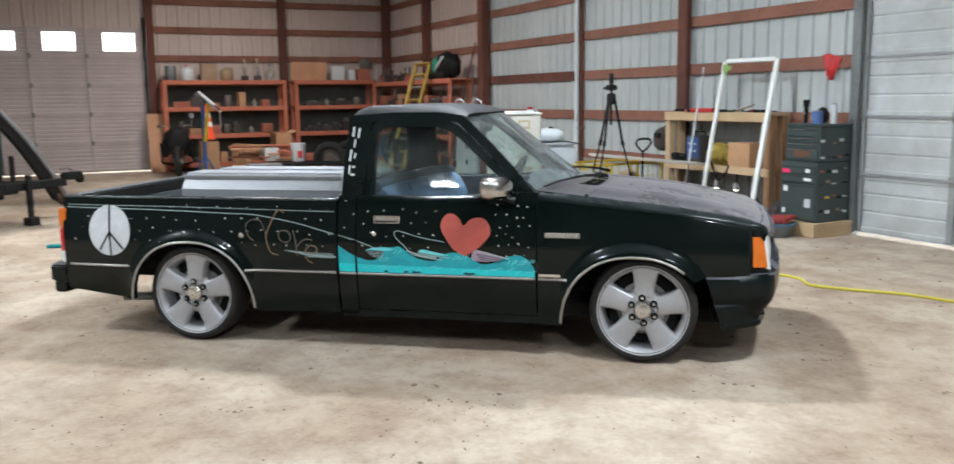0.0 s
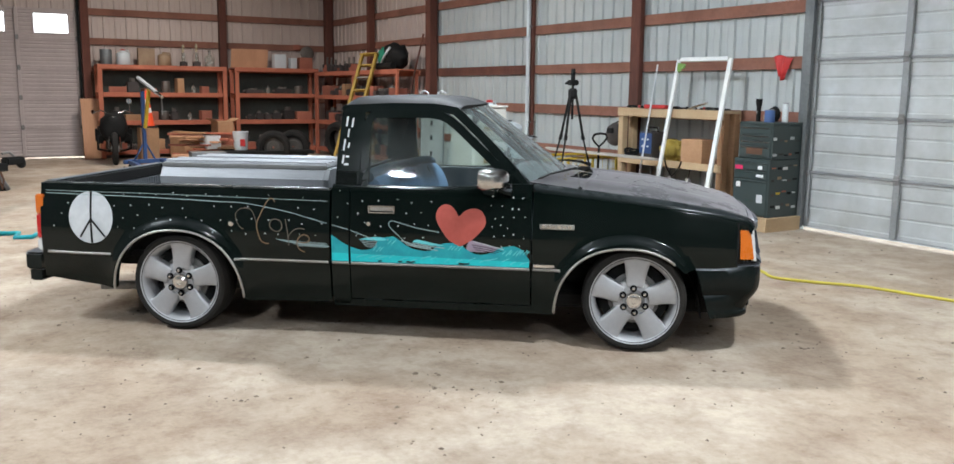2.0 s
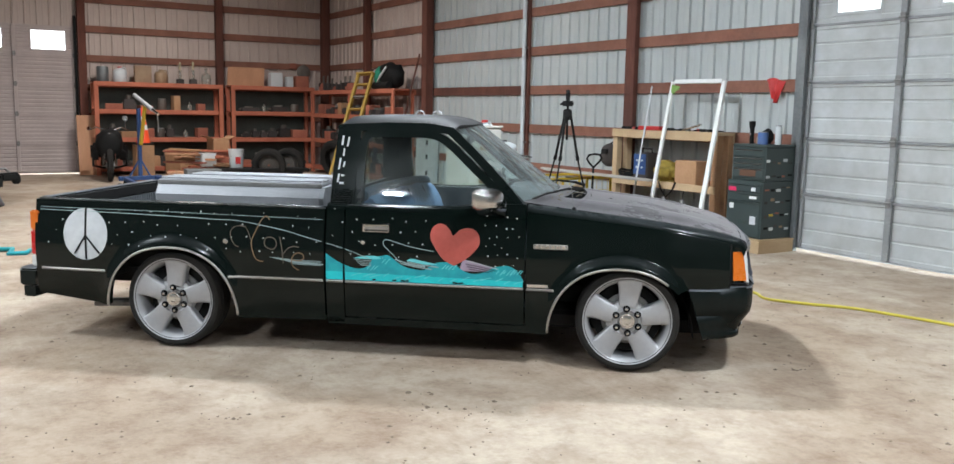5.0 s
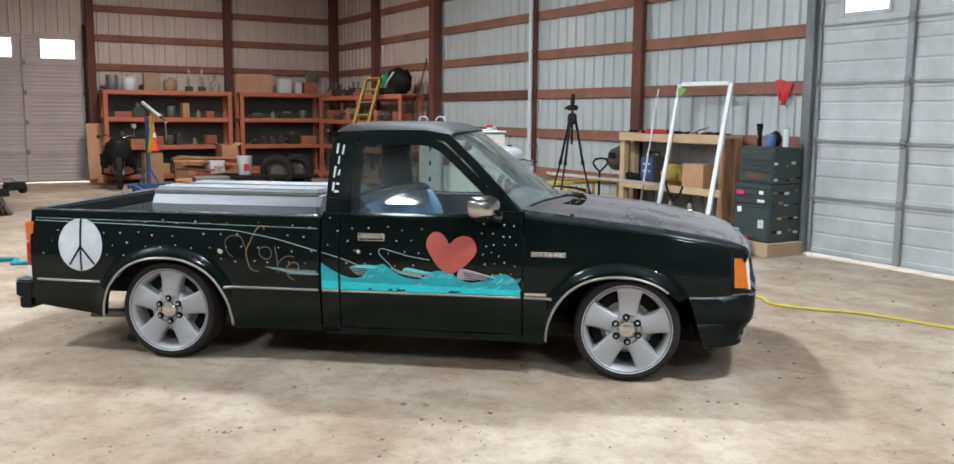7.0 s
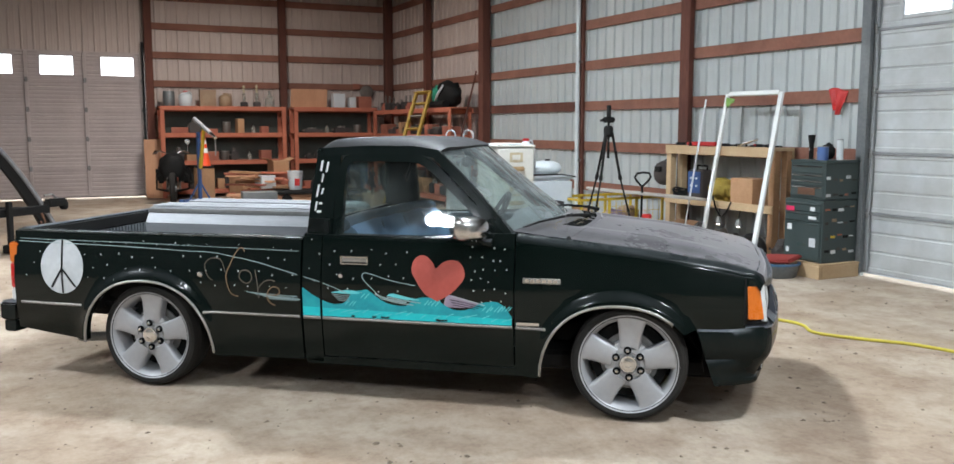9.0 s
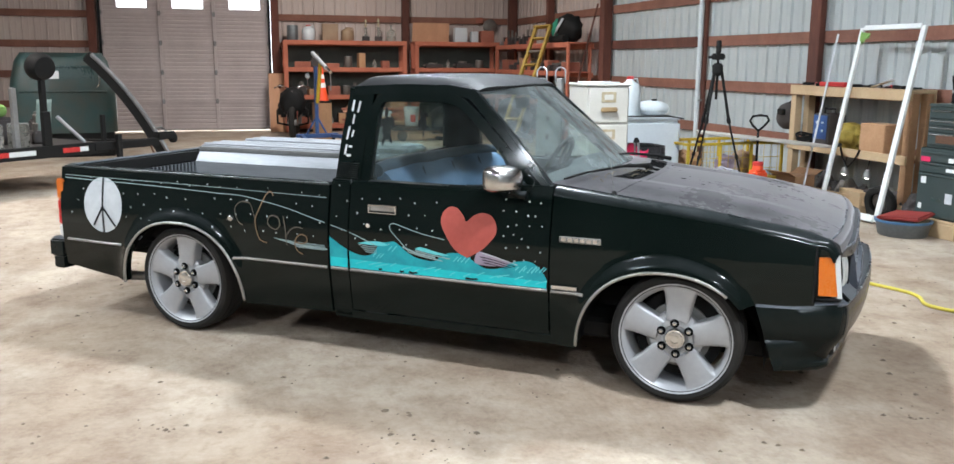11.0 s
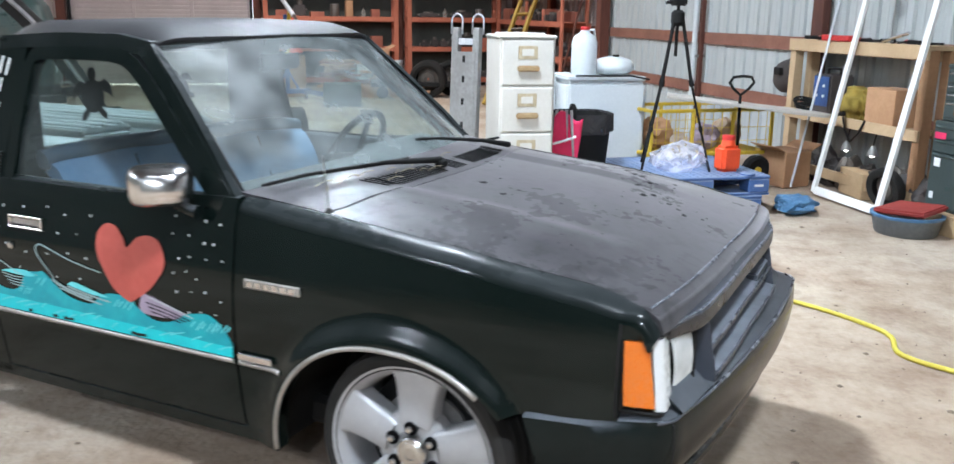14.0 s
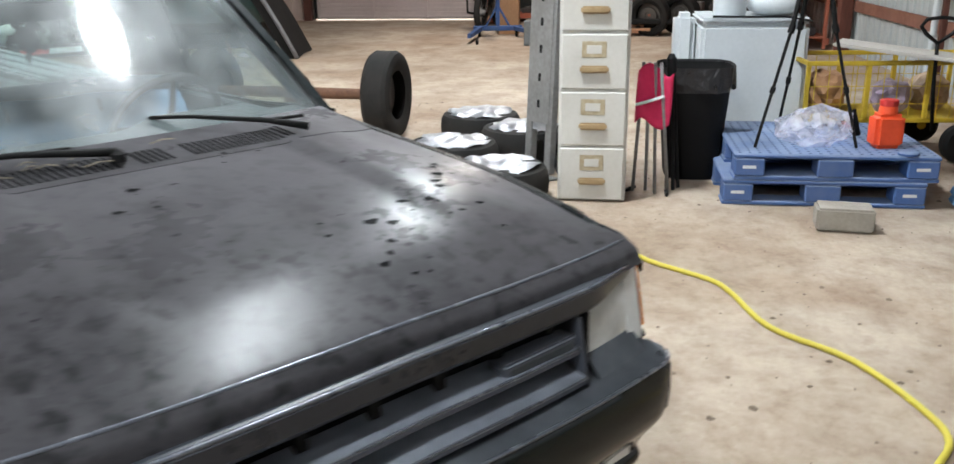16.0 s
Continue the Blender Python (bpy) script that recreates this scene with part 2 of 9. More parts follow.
TYRE = surf("tyre_rubber", (0.008, 0.008, 0.008), (0.018, 0.017, 0.016), rough=0.7, bump=0.25, size=0.003, spec=0.2, dust=((0.12, 0.10, 0.085), 0.12))
CHROME = surf("chrome", (0.78, 0.75, 0.76), (0.55, 0.54, 0.52), rough=0.08, rough2=0.22, metal=1.0, bump=0.02)
TRIM = surf("dull_bright_trim", (0.5, 0.49, 0.47), (0.34, 0.32, 0.29), rough=0.3, rough2=0.5, metal=0.8, bump=0.05)
RIM = surf("silver_wheel_paint", (0.41, 0.415, 0.43), (0.33, 0.332, 0.345), rough=0.32, rough2=0.44, metal=0.25, bump=0.05, dust=((0.27, 0.245, 0.21), 0.25))
ALU = surf("aluminium", (0.47, 0.48, 0.50), (0.36, 0.37, 0.39), rough=0.42, rough2=0.58, metal=0.4, fine=20, bump=0.05, stretch=(1, 8, 8))
STEEL = surf("grey_steel", (0.33, 0.33, 0.33), (0.22, 0.21, 0.2), rough=0.45, rough2=0.65, metal=0.7, bump=0.1)
AMBER = surf("amber_lens", (0.66, 0.17, 0.012), (0.52, 0.115, 0.01), rough=0.15, bump=0.1, size=0.002, fine=120)
REDLENS = surf("red_lens", (0.5, 0.02, 0.02), (0.4, 0.015, 0.015), rough=0.15, bump=0.05)
HEADGLASS = glass_mat("headlight_glass", (0.88, 0.9, 0.88), (0.66, 0.67, 0.66), 0.62, 0.92, 11.0)
# Up-facing dust on the bars, paled further to carry the front light.
GRILLE = top_dust_sheen(surf("dusty_lit_grille_plastic", (0.038, 0.043, 0.056), (0.056, 0.062, 0.078), rough=0.36, rough2=0.5, big=5, bump=0.06, spec=0.4), (0.22, 0.235, 0.27), 0.85, 0.5)
# Pale colour for thin beads that draw the highlights on the nose edges.
EDGE_GLINT = surf("edge_glint", (0.17, 0.18, 0.21), (0.10, 0.108, 0.13), rough=0.16, rough2=0.28, big=3, metal=0.3, bump=0.02, spec=0.6)
NOSESTRIP = top_dust_sheen(surf("nose_strip_paint", (0.012, 0.014, 0.019), (0.022, 0.025, 0.032), rough=0.2, rough2=0.34, big=5, bump=0.04, spec=0.35), (0.065, 0.070, 0.082), 0.7, 0.4)
LENS = surf("clear_lens", (0.72, 0.73, 0.72), (0.58, 0.59, 0.58), rough=0.15, rough2=0.3, bump=0.15, size=0.003, fine=90)
WINDSHIELD = glass_mat("dusty_windshield", (0.62, 0.72, 0.69), (0.24, 0.27, 0.27), 0.16, 0.44, 7.5, 0.07)
SIDEGLASS = glass_mat("side_glass", (0.78, 0.86, 0.84), (0.38, 0.44, 0.43), 0.015, 0.09, 4.0)
SEAT = surf("blue_vinyl", (0.17, 0.27, 0.41), (0.12, 0.20, 0.32), rough=0.55, bump=0.2, size=0.004, spec=0.25)
SEATDARK = surf("dark_blue_vinyl", (0.05, 0.085, 0.12), (0.035, 0.06, 0.09), rough=0.5, bump=0.2, size=0.004)
CABIN = surf("cabin_trim", (0.045, 0.055, 0.06), (0.03, 0.035, 0.04), rough=0.6)
PEACE = surf("grey_white_paint", (0.55, 0.57, 0.59), (0.44, 0.46, 0.48), rough=0.5, big=9, bump=0.1)
HEART = surf("brick_red_paint", (0.42, 0.075, 0.055), (0.33, 0.055, 0.04), rough=0.5, big=6, bump=0.1)
WAVE = surf("turquoise_paint", (0.01, 0.36, 0.40), (0.005, 0.26, 0.31), rough=0.4, big=14, fine=60, bump=0.15)
WAVE3 = surf("bright_turquoise_paint", (0.01, 0.56, 0.60), (0.008, 0.45, 0.50), rough=0.35, big=14)
VOID = surf("bare_black", (0.0025, 0.0025, 0.003), (0.004, 0.004, 0.0045), rough=0.8, spec=0.1)
WAVE2 = surf("pale_turquoise_paint", (0.18, 0.62, 0.64), (0.10, 0.5, 0.54), rough=0.4, big=14)
LILAC = surf("lilac_paint", (0.38, 0.30, 0.38), (0.28, 0.22, 0.29), rough=0.5, big=14)
PIN = surf("pale_line_paint", (0.33, 0.42, 0.42), (0.24, 0.32, 0.33), rough=0.4)
GOLD = surf("gold_marker", (0.17, 0.14, 0.10), (0.08, 0.065, 0.05), rough=0.5)
GOLDBRIGHT = surf("orange_gold_marker", (0.26, 0.17, 0.09), (0.16, 0.095, 0.05), rough=0.5)
STAR = surf("star_dot_paint", (0.48, 0.50, 0.50), (0.35, 0.37, 0.37), rough=0.5)
CHALK = surf("chalk_white", (0.72, 0.74, 0.74), (0.6, 0.62, 0.62), rough=0.6)
TIN_W = surf("white_tin", (0.47, 0.50, 0.495), (0.385, 0.415, 0.415), rough=0.4, rough2=0.55, metal=0.15, big=0.8, fine=12, bump=0.08, stretch=(1, 1, 0.35), dust=((0.36, 0.33, 0.29), 0.2))
TIN_C = surf("cream_tin", (0.55, 0.455, 0.405), (0.45, 0.365, 0.325), rough=0.5, rough2=0.65, metal=0.1, big=0.8, fine=12, bump=0.08, stretch=(1, 1, 0.35))
DOORW = surf("white_door_steel", (0.55, 0.575, 0.58), (0.44, 0.465, 0.475), rough=0.45, rough2=0.6, big=1.2, fine=14, bump=0.1, dust=((0.27, 0.25, 0.22), 0.6))
DOORC = surf("tan_door_steel", (0.52, 0.445, 0.425), (0.44, 0.37, 0.355), rough=0.5, rough2=0.65, big=1.2, fine=14, bump=0.1, dust=((0.30, 0.26, 0.23), 0.3))
STILESTEEL = surf("dull_stile_steel", (0.34, 0.35, 0.355), (0.24, 0.245, 0.25), rough=0.5, metal=0.3, bump=0.1)
GALV = surf("galvanised_steel", (0.22, 0.235, 0.24), (0.14, 0.15, 0.155), rough=0.45, metal=0.6, bump=0.1)
REDWOOD = surf("red_brown_timber", (0.25, 0.098, 0.062), (0.145, 0.058, 0.040), rough=0.7, big=1.5, fine=25, bump=0.25, stretch=(1, 1, 1), dust=((0.3, 0.16, 0.11), 0.35))
DARKPOST = surf("dark_stained_post", (0.15, 0.048, 0.03), (0.075, 0.028, 0.02), rough=0.75, big=2, fine=30, bump=0.3, stretch=(1, 1, 0.2))
SHELFWOOD = surf("orange_red_shelf_timber", (0.50, 0.155, 0.085), (0.36, 0.11, 0.065), rough=0.7, big=2, fine=25, bump=0.2)
SHELFBACK = surf("dark_shelf_sheet", (0.075, 0.082, 0.070), (0.045, 0.048, 0.042), rough=0.8, big=1.6)
PINE = surf("pale_pine", (0.52, 0.38, 0.23), (0.42, 0.29, 0.165), rough=0.65, big=2.5, fine=30, bump=0.2)
PINED = surf("brown_pine", (0.36, 0.20, 0.10), (0.26, 0.14, 0.07), rough=0.65, big=2.5, fine=30, bump=0.2)
PLY = surf("plywood", (0.58, 0.32, 0.19), (0.46, 0.245, 0.14), rough=0.7, big=3, fine=30, bump=0.15, stretch=(1, 1, 0.25))
WHITE = surf("white_enamel", (0.60, 0.635, 0.65), (0.51, 0.545, 0.56), rough=0.3, rough2=0.45, big=2, bump=0.03)
WHITEWOOD = surf("white_painted_wood", (0.76, 0.77, 0.75), (0.66, 0.67, 0.65), rough=0.5, big=4, bump=0.1)
SHADETIN = surf("dark_unseen_ceiling", (0.07, 0.067, 0.063), (0.045, 0.042, 0.04), rough=0.7, big=0.8, fine=12, bump=0.08)
ROOFP = surf("dull_black_roof_paint", (0.016, 0.016, 0.018), (0.032, 0.031, 0.033), rough=0.42, rough2=0.6, big=3, bump=0.03, spec=0.14, dust=((0.055, 0.053, 0.055), 0.35))
# Ribs paler than the black liner: the light they catch, in their colour.
RIBPL = surf("lit_rib_plastic", (0.10, 0.11, 0.12), (0.17, 0.18, 0.19), rough=0.35, rough2=0.5, bump=0.1)
DARKTIN = surf("dark_unseen_tin", (0.24, 0.245, 0.24), (0.16, 0.165, 0.16), rough=0.6, big=0.8, fine=12, bump=0.08)


# ---- building blocks ----
def part(name, bm, material, parent=None, label="", smooth=False, m=None):
    """Links a bmesh as one mesh object, under a thing or a part when one is given."""
    me = bpy.data.meshes.new(name)
    bmesh.ops.recalc_face_normals(bm, faces=bm.faces)
    bm.to_mesh(me)
    bm.free()
    me.materials.append(material)
    if smooth:
        me.shade_smooth()
        if smooth is not True:
            me.set_sharp_from_angle(angle=radians(smooth))
    ob = new(name, me)
    if parent:
        ob.parent = parent
    if m:
        ob.matrix_basis = m
    if label:
        ob["label"] = label
    return ob


def thing(name, label, category, m=None, group="", kind=""):
    ob = new(name)
    ob.empty_display_size = 0.1
    if m:
        ob.matrix_basis = m
    return tagged(ob, label, category, group, kind)


def box(bm, x0, x1, y0, y1, z0, z1, bev=0.0, m=None, seg=1):
    vs = [bm.verts.new((x, y, z)) for x in (x0, x1) for y in (y0, y1) for z in (z0, z1)]
    fs = [bm.faces.new([vs[i] for i in f]) for f in ((0, 1, 3, 2), (4, 6, 7, 5), (0, 4, 5, 1), (2, 3, 7, 6), (0, 2, 6, 4), (1, 5, 7, 3))]
    if m:
        bmesh.ops.transform(bm, matrix=m, verts=vs)
    if bev:
        bmesh.ops.bevel(bm, geom=list({e for f in fs for e in f.edges}), offset=bev, segments=seg, affect="EDGES")
    return bm


def bx(x0, x1, y0, y1, z0, z1, bev=0.0, m=None, seg=1):
    return box(bmesh.new(), x0, x1, y0, y1, z0, z1, bev, m, seg)


def tube(bm, pts, r, n=10, closed=False, caps=True):
    """A round bar along points; r may be a list."""
    pts = [Vector(p) for p in pts]
    rs = r if isinstance(r, (list, tuple)) else [r] * len(pts)
    rings, side = [], None
    for i, p in enumerate(pts):
        a = pts[i - 1] if i or closed else p
        b = pts[(i + 1) % len(pts)] if i < len(pts) - 1 or closed else p
        d = (b - a).normalized()
        if side is None:
            side = d.orthogonal().normalized()
        side = (side - d * side.dot(d)).normalized()
        up = d.cross(side)
        rings.append([bm.verts.new(p + rs[i] * (side * math.cos(2 * math.pi * k / n) + up * math.sin(2 * math.pi * k / n))) for k in range(n)])
    for i in range(len(rings) - (0 if closed else 1)):
        q, w = rings[i], rings[(i + 1) % len(rings)]
        for k in range(n):
            bm.faces.new((q[k], q[(k + 1) % n], w[(k + 1) % n], w[k]))
    if caps and not closed:
        bm.faces.new(rings[0][::-1])
        bm.faces.new(rings[-1])
    return bm


def lathe(bm, prof, n=32, m=None, cap=True):
    """A turned body about z from (radius, height) pairs."""
    rings = []
    for r, z in prof:
        rings.append([bm.verts.new((r * math.cos(2 * math.pi * k / n), r * math.sin(2 * math.pi * k / n), z)) for k in range(n)])
    for q, w in zip(rings, rings[1:]):
        for k in range(n):
            bm.faces.new((q[k], q[(k + 1) % n], w[(k + 1) % n], w[k]))
    if cap:
        bm.faces.new(rings[0][::-1])
        bm.faces.new(rings[-1])
    if m:
        bmesh.ops.transform(bm, matrix=m, verts=[v for g in rings for v in g])
    return bm


def sheet(bm, fn, us, vs):
    """A surface from fn(u, v) over the given stations."""
    g = [[bm.verts.new(fn(u, v)) for v in vs] for u in us]
    for i in range(len(us) - 1):
        for j in range(len(vs) - 1):
            bm.faces.new((g[i][j], g[i + 1][j], g[i + 1][j + 1], g[i][j + 1]))
    return bm


def thick(bm, d, out=None):
    """Gives an open sheet a thickness d, on the side away from out."""
    bmesh.ops.recalc_face_normals(bm, faces=bm.faces)
    if out and sum((f.normal.dot(Vector(out)) for f in bm.faces), 0.0) < 0:
        bmesh.ops.reverse_faces(bm, faces=bm.faces[:])
    bmesh.ops.solidify(bm, geom=list(bm.faces), thickness=d)
    return bm


def prism(bm, pts, z0, z1, m=None, bev=0.0):
    """A flat outline in x, y drawn up from z0 to z1."""
    lo = [bm.verts.new((x, y, z0)) for x, y in pts]
    hi = [bm.verts.new((x, y, z1)) for x, y in pts]
    n = len(pts)
    fs = [bm.faces.new(lo[::-1]), bm.faces.new(hi)]
    fs += [bm.faces.new((lo[i], lo[(i + 1) % n], hi[(i + 1) % n], hi[i])) for i in range(n)]
    if m:
        bmesh.ops.transform(bm, matrix=m, verts=lo + hi)
    if bev:
        bmesh.ops.bevel(bm, geom=list({e for f in fs[:2] for e in f.edges}), offset=bev, segments=2, affect="EDGES")
    return bm


def span(a, b, n):
    return [a + (b - a) * i / n for i in range(n + 1)]


def ease(a, b, x):
    t = min(1, max(0, (x - a) / (b - a)))
    return t * t * (3 - 2 * t)


def table(pairs, x):
    for (a, p), (b, q) in zip(pairs, pairs[1:]):
        if x <= b:
            return p + (q - p) * max(0, (x - a) / (b - a))
    return pairs[-1][1]


SIDE_UP = Matrix.Rotation(radians(90), 4, "X")  # lays an x, y outline into x, z with its depth along -y


# ---- the barn ----
WX, WY, EX, SY, TOP = -15.38, 5.44, 9.5, -9.5, 4.9


def ground_height(x, y):
    h = 0.012 * noise.noise((x * 0.5, y * 0.5, 3)) + 0.006 * noise.noise((x * 1.9, y * 1.9, 7))
    return h * ease(1.6, 3.2, math.hypot(x, y)) - 0.004


bm = bmesh.new()
far = [-400, -120, -40, -24]
xs = far + span(-15.5, 9.5, 125) + [18, 40, 120, 400]
ys = [-400, -120, -40, -20] + span(-9.5, 5.5, 75) + [12, 40, 120, 400]
sheet(bm, lambda x, y: (x, y, ground_height(x, y) if WX < x < EX and SY < y < 5.5 else -0.02), xs, ys)
tagged(part("ground", bm, DIRT, smooth=True), "pale tan packed dirt floor with scuffs and crumbs", "floor", kind="structure")


def ribbed(bm, length, z0, z1, pitch=0.229, depth=0.026):
    """Trapezoid-ribbed tin along +x at y = 0, ribs towards -y."""
    prof, x = [], 0.0
    while x < length - 0.01:
        for dx, dy in ((0.0, 0.0), (0.012, -depth), (0.034, -depth), (0.046, 0.0), (0.12, 0.0), (0.126, -0.004), (0.146, -0.004), (0.152, 0.0)):
            if x + dx < length:
                prof.append((x + dx, dy))
        x += pitch
    prof.append((length, 0.0))
    lo = [bm.verts.new((x, y, z0)) for x, y in prof]
    hi = [bm.verts.new((x, y, z1)) for x, y in prof]
    for i in range(len(prof) - 1):
        bm.faces.new((lo[i], lo[i + 1], hi[i + 1], hi[i]))
    bk = [bm.verts.new(p) for p in ((0, 0.06, z0), (length, 0.06, z0), (length, 0.06, z1), (0, 0.06, z1))]
    bm.faces.new(bk)
    bm.faces.new((hi[0], *hi[1:], bk[2], bk[3]))
    bm.faces.new((lo[0], *lo[1:], bk[1], bk[0])[::-1])
    bm.faces.new((lo[0], bk[0], bk[3], hi[0]))
    bm.faces.new((lo[-1], hi[-1], bk[2], bk[1]))
    return bm


def wall(name, label, pieces, material, m):
    bm = bmesh.new()
    for x, length, z0, z1 in pieces:
        b2 = ribbed(bmesh.new(), length, z0, z1)
        bmesh.ops.translate(b2, vec=(x, 0, 0), verts=b2.verts)
        me = bpy.data.meshes.new("t")
        b2.to_mesh(me)
        b2.free()
        bm.from_mesh(me)
        bpy.data.meshes.remove(me)
    ob = part(name, bm, material, m=m)
    return tagged(ob, label, "wall", kind="structure")


DOOR_T = 3.08
NORTH = pose(0, WY, 0)
wall("wall_north_1", "white ribbed tin wall of the barn", [(-10.05, 8.71, -0.02, TOP), (-1.34, 3.75, DOOR_T, TOP), (2.41, EX - 2.41, -0.02, TOP)], TIN_W, NORTH)
wall("wall_north_2", "cream ribbed tin wall beside the corner shelves", [(WX - 0.1, -10.05 - WX + 0.1, -0.02, TOP)], TIN_C, NORTH)
WEST = pose(WX - 0.02, 0, 0, 0, 0, 90)
wall("wall_west", "cream ribbed tin wall behind the red shelves", [(-0.2, WY + 0.2, -0.02, TOP), (-3.7, 3.5, DOOR_T, TOP), (SY, -3.7 - SY, -0.02, TOP)], TIN_C, WEST)
# Unseen south and east walls and ceiling, dark to limit bounce and reflections.
wall("wall_south", "unseen dark tin wall closing the barn", [(-EX, EX - WX, -0.02, TOP)], DARKTIN, pose(0, SY, 0, 0, 0, 180))
wall("wall_east", "unseen dark tin wall closing the barn", [(-WY - 0.1, WY - SY + 0.1, -0.02, TOP)], DARKTIN, pose(EX, 0, 0, 0, 0, -90))
tagged(part("ceiling", bx(WX - 0.2, EX + 0.2, SY - 0.2, WY + 0.2, TOP, TOP + 0.1), SHADETIN), "unseen dark ceiling closing the barn", "ceiling", kind="structure")

# posts and girts; the girts lie against the tin, the posts stand in front of them
for i, (x, w, d) in enumerate([(-12.84, 0.14, 0.14), (-10.0, 0.2, 0.16), (-6.64, 0.07, 0.05), (-4.12, 0.19, 0.08), (2.58, 0.14, 0.14), (5.6, 0.14, 0.14)]):
    tagged(part("post", bx(x - w / 2, x + w / 2, 5.385 - d, 5.385, 0, TOP, 0.006), DARKPOST), "dark red-brown wooden wall post", "post", group="barn posts", kind="structure")
tagged(part("post", bx(WX + 0.02, WX + 0.2, 5.2, 5.385, 0, TOP, 0.006), DARKPOST), "dark red-brown wooden corner post", "post", group="barn posts", kind="structure")
for y in (2.75, -0.12, -3.8, -6.6):
    tagged(part("post", bx(WX + 0.055, WX + 0.2, y - 0.08, y + 0.08, 0, TOP, 0.006), DARKPOST), "dark red-brown wooden wall post", "post", group="barn posts", kind="structure")
for z in (0.61, 1.22, 1.83, 2.44, 3.05, 3.66, 4.27):
    for x0, x1 in ((WX + 0.05, -10.1), (-9.9, -6.725), (-6.635, -1.41), (2.51, EX)):
        if x1 < -1 or z != 0.61:
            w = 0.07 if not (x0 == -9.9 and z == 1.83) else 0.075
            tagged(part("girt", bx(x0, x1, 5.388, 5.42, z - w, z + w, 0.004), REDWOOD if not (x0 == -9.9 and z == 1.83) else DARKPOST), "red-brown wooden girt across the tin wall", "girt", group="north girts", kind="structure")
    for y0, y1 in ((-0.04, 5.19), (SY, -3.88)):
        tagged(part("girt", bx(WX + 0.004, WX + 0.05, y0, y1, z - 0.07, z + 0.07, 0.004), REDWOOD), "red-brown wooden girt across the tin wall", "girt", group="west girts", kind="structure")
tagged(part("girt", bx(-1.40, 2.51, 5.388, 5.42, 3.66 - 0.07, 3.66 + 0.07, 0.004), REDWOOD), "red-brown wooden girt over the roll-up door", "girt", group="north girts", kind="structure")


def overhead_door(name, label, width, material, m, windows, stiles, group):
    """A sectional door in the x, z plane, inside face at y = 0 towards -y: five sections with pressed ribs, steel stiles and hinges."""
    d = thing(name, label, "garage door", m, kind="structure")
    h = 0.612
    for k in range(5):
        z0 = 0.03 + k * h
        bm = bmesh.new()
        # pressed face: a ridge at both seams and two grooves between them
        prof = [(0.0, 0.0), (0.012, -0.012), (0.05, -0.012), (0.06, 0.0)]
        for g in ((0.22, 0.41) if material == DOORW else (0.14, 0.225, 0.31, 0.395, 0.48)):
            prof += [(g - 0.016, 0.0), (g - 0.006, 0.011), (g + 0.006, 0.011), (g + 0.016, 0.0)]
        prof += [(0.55, 0.0), (0.56, -0.012), (h - 0.012, -0.012), (h - 0.004, 0.0)]
        holes = windows if k == 4 else []
        cuts = [0.0] + [c for w in holes for c in w] + [width]
        for i in range(len(cuts) - 1):
            a, b = cuts[i], cuts[i + 1]
            if i % 2:  # a window: keep the rails above and below it
                for q in ((0.0, 0.10), (0.50, h - 0.004)):
                    box(bm, a, b, -0.004, 0.035, z0 + q[0], z0 + q[1])
            else:
                rows = [[bm.verts.new((x, y, z0 + z)) for x in (a, b)] for z, y in prof]
                for p, q in zip(rows, rows[1:]):
                    bm.faces.new((p[0], p[1], q[1], q[0]))
                box(bm, a, b, 0.012, 0.035, z0, z0 + h - 0.004)
        sec = part("panel", bm, material, d)
        for a, b in holes:
            fr = bmesh.new()
            for q in ((a - 0.03, a + 0.012, 0.07, 0.53), (b - 0.012, b + 0.03, 0.07, 0.53)):
                box(fr, q[0], q[1], -0.022, -0.013, z0 + q[2], z0 + q[3], 0.004)
            for q in ((0.07, 0.11), (0.49, 0.53)):
                box(fr, a + 0.012, b - 0.012, -0.022, -0.013, z0 + q[0], z0 + q[1], 0.004)
            wf = part("window_frame", fr, material, sec)
            pane = part("pane", bx(a, b, 0.012, 0.016, z0 + 0.10, z0 + 0.50), PANE, sec, "frosted bright window pane")
            pane.visible_shadow = False
    for x in stiles:
        for k in range(5):
            z0 = 0.03 + k * h
            w = 0.036 if 0.05 < x < width - 0.05 else 0.045
            part("stile", bx(x - w, x + w, -0.045, -0.014, z0 + 0.015, z0 + h - 0.02, 0.006), STILESTEEL if material == DOORW else material, d, "steel stile")
            if k:
                hb = bx(x - 0.03, x + 0.03, -0.06, -0.0455, z0 - 0.05, z0 + 0.05, 0.005)
                tube(hb, [(x - 0.035, -0.062, z0), (x + 0.035, -0.062, z0)], 0.011, 8)
                part("hinge", hb, STEEL, d)
    for k in (1, 2, 3, 4):
        z0 = 0.03 + k * h
        part("strut", bx(0.03, width - 0.03, -0.03, -0.0125, z0 - 0.022, z0 + 0.006, 0.004), STILESTEEL if material == DOORW else material, d)
    part("bottom_seal", bx(0, width, -0.02, 0.03, 0.024, 0.031), BLACK if material == DOORC else WHITE, d)
    return d


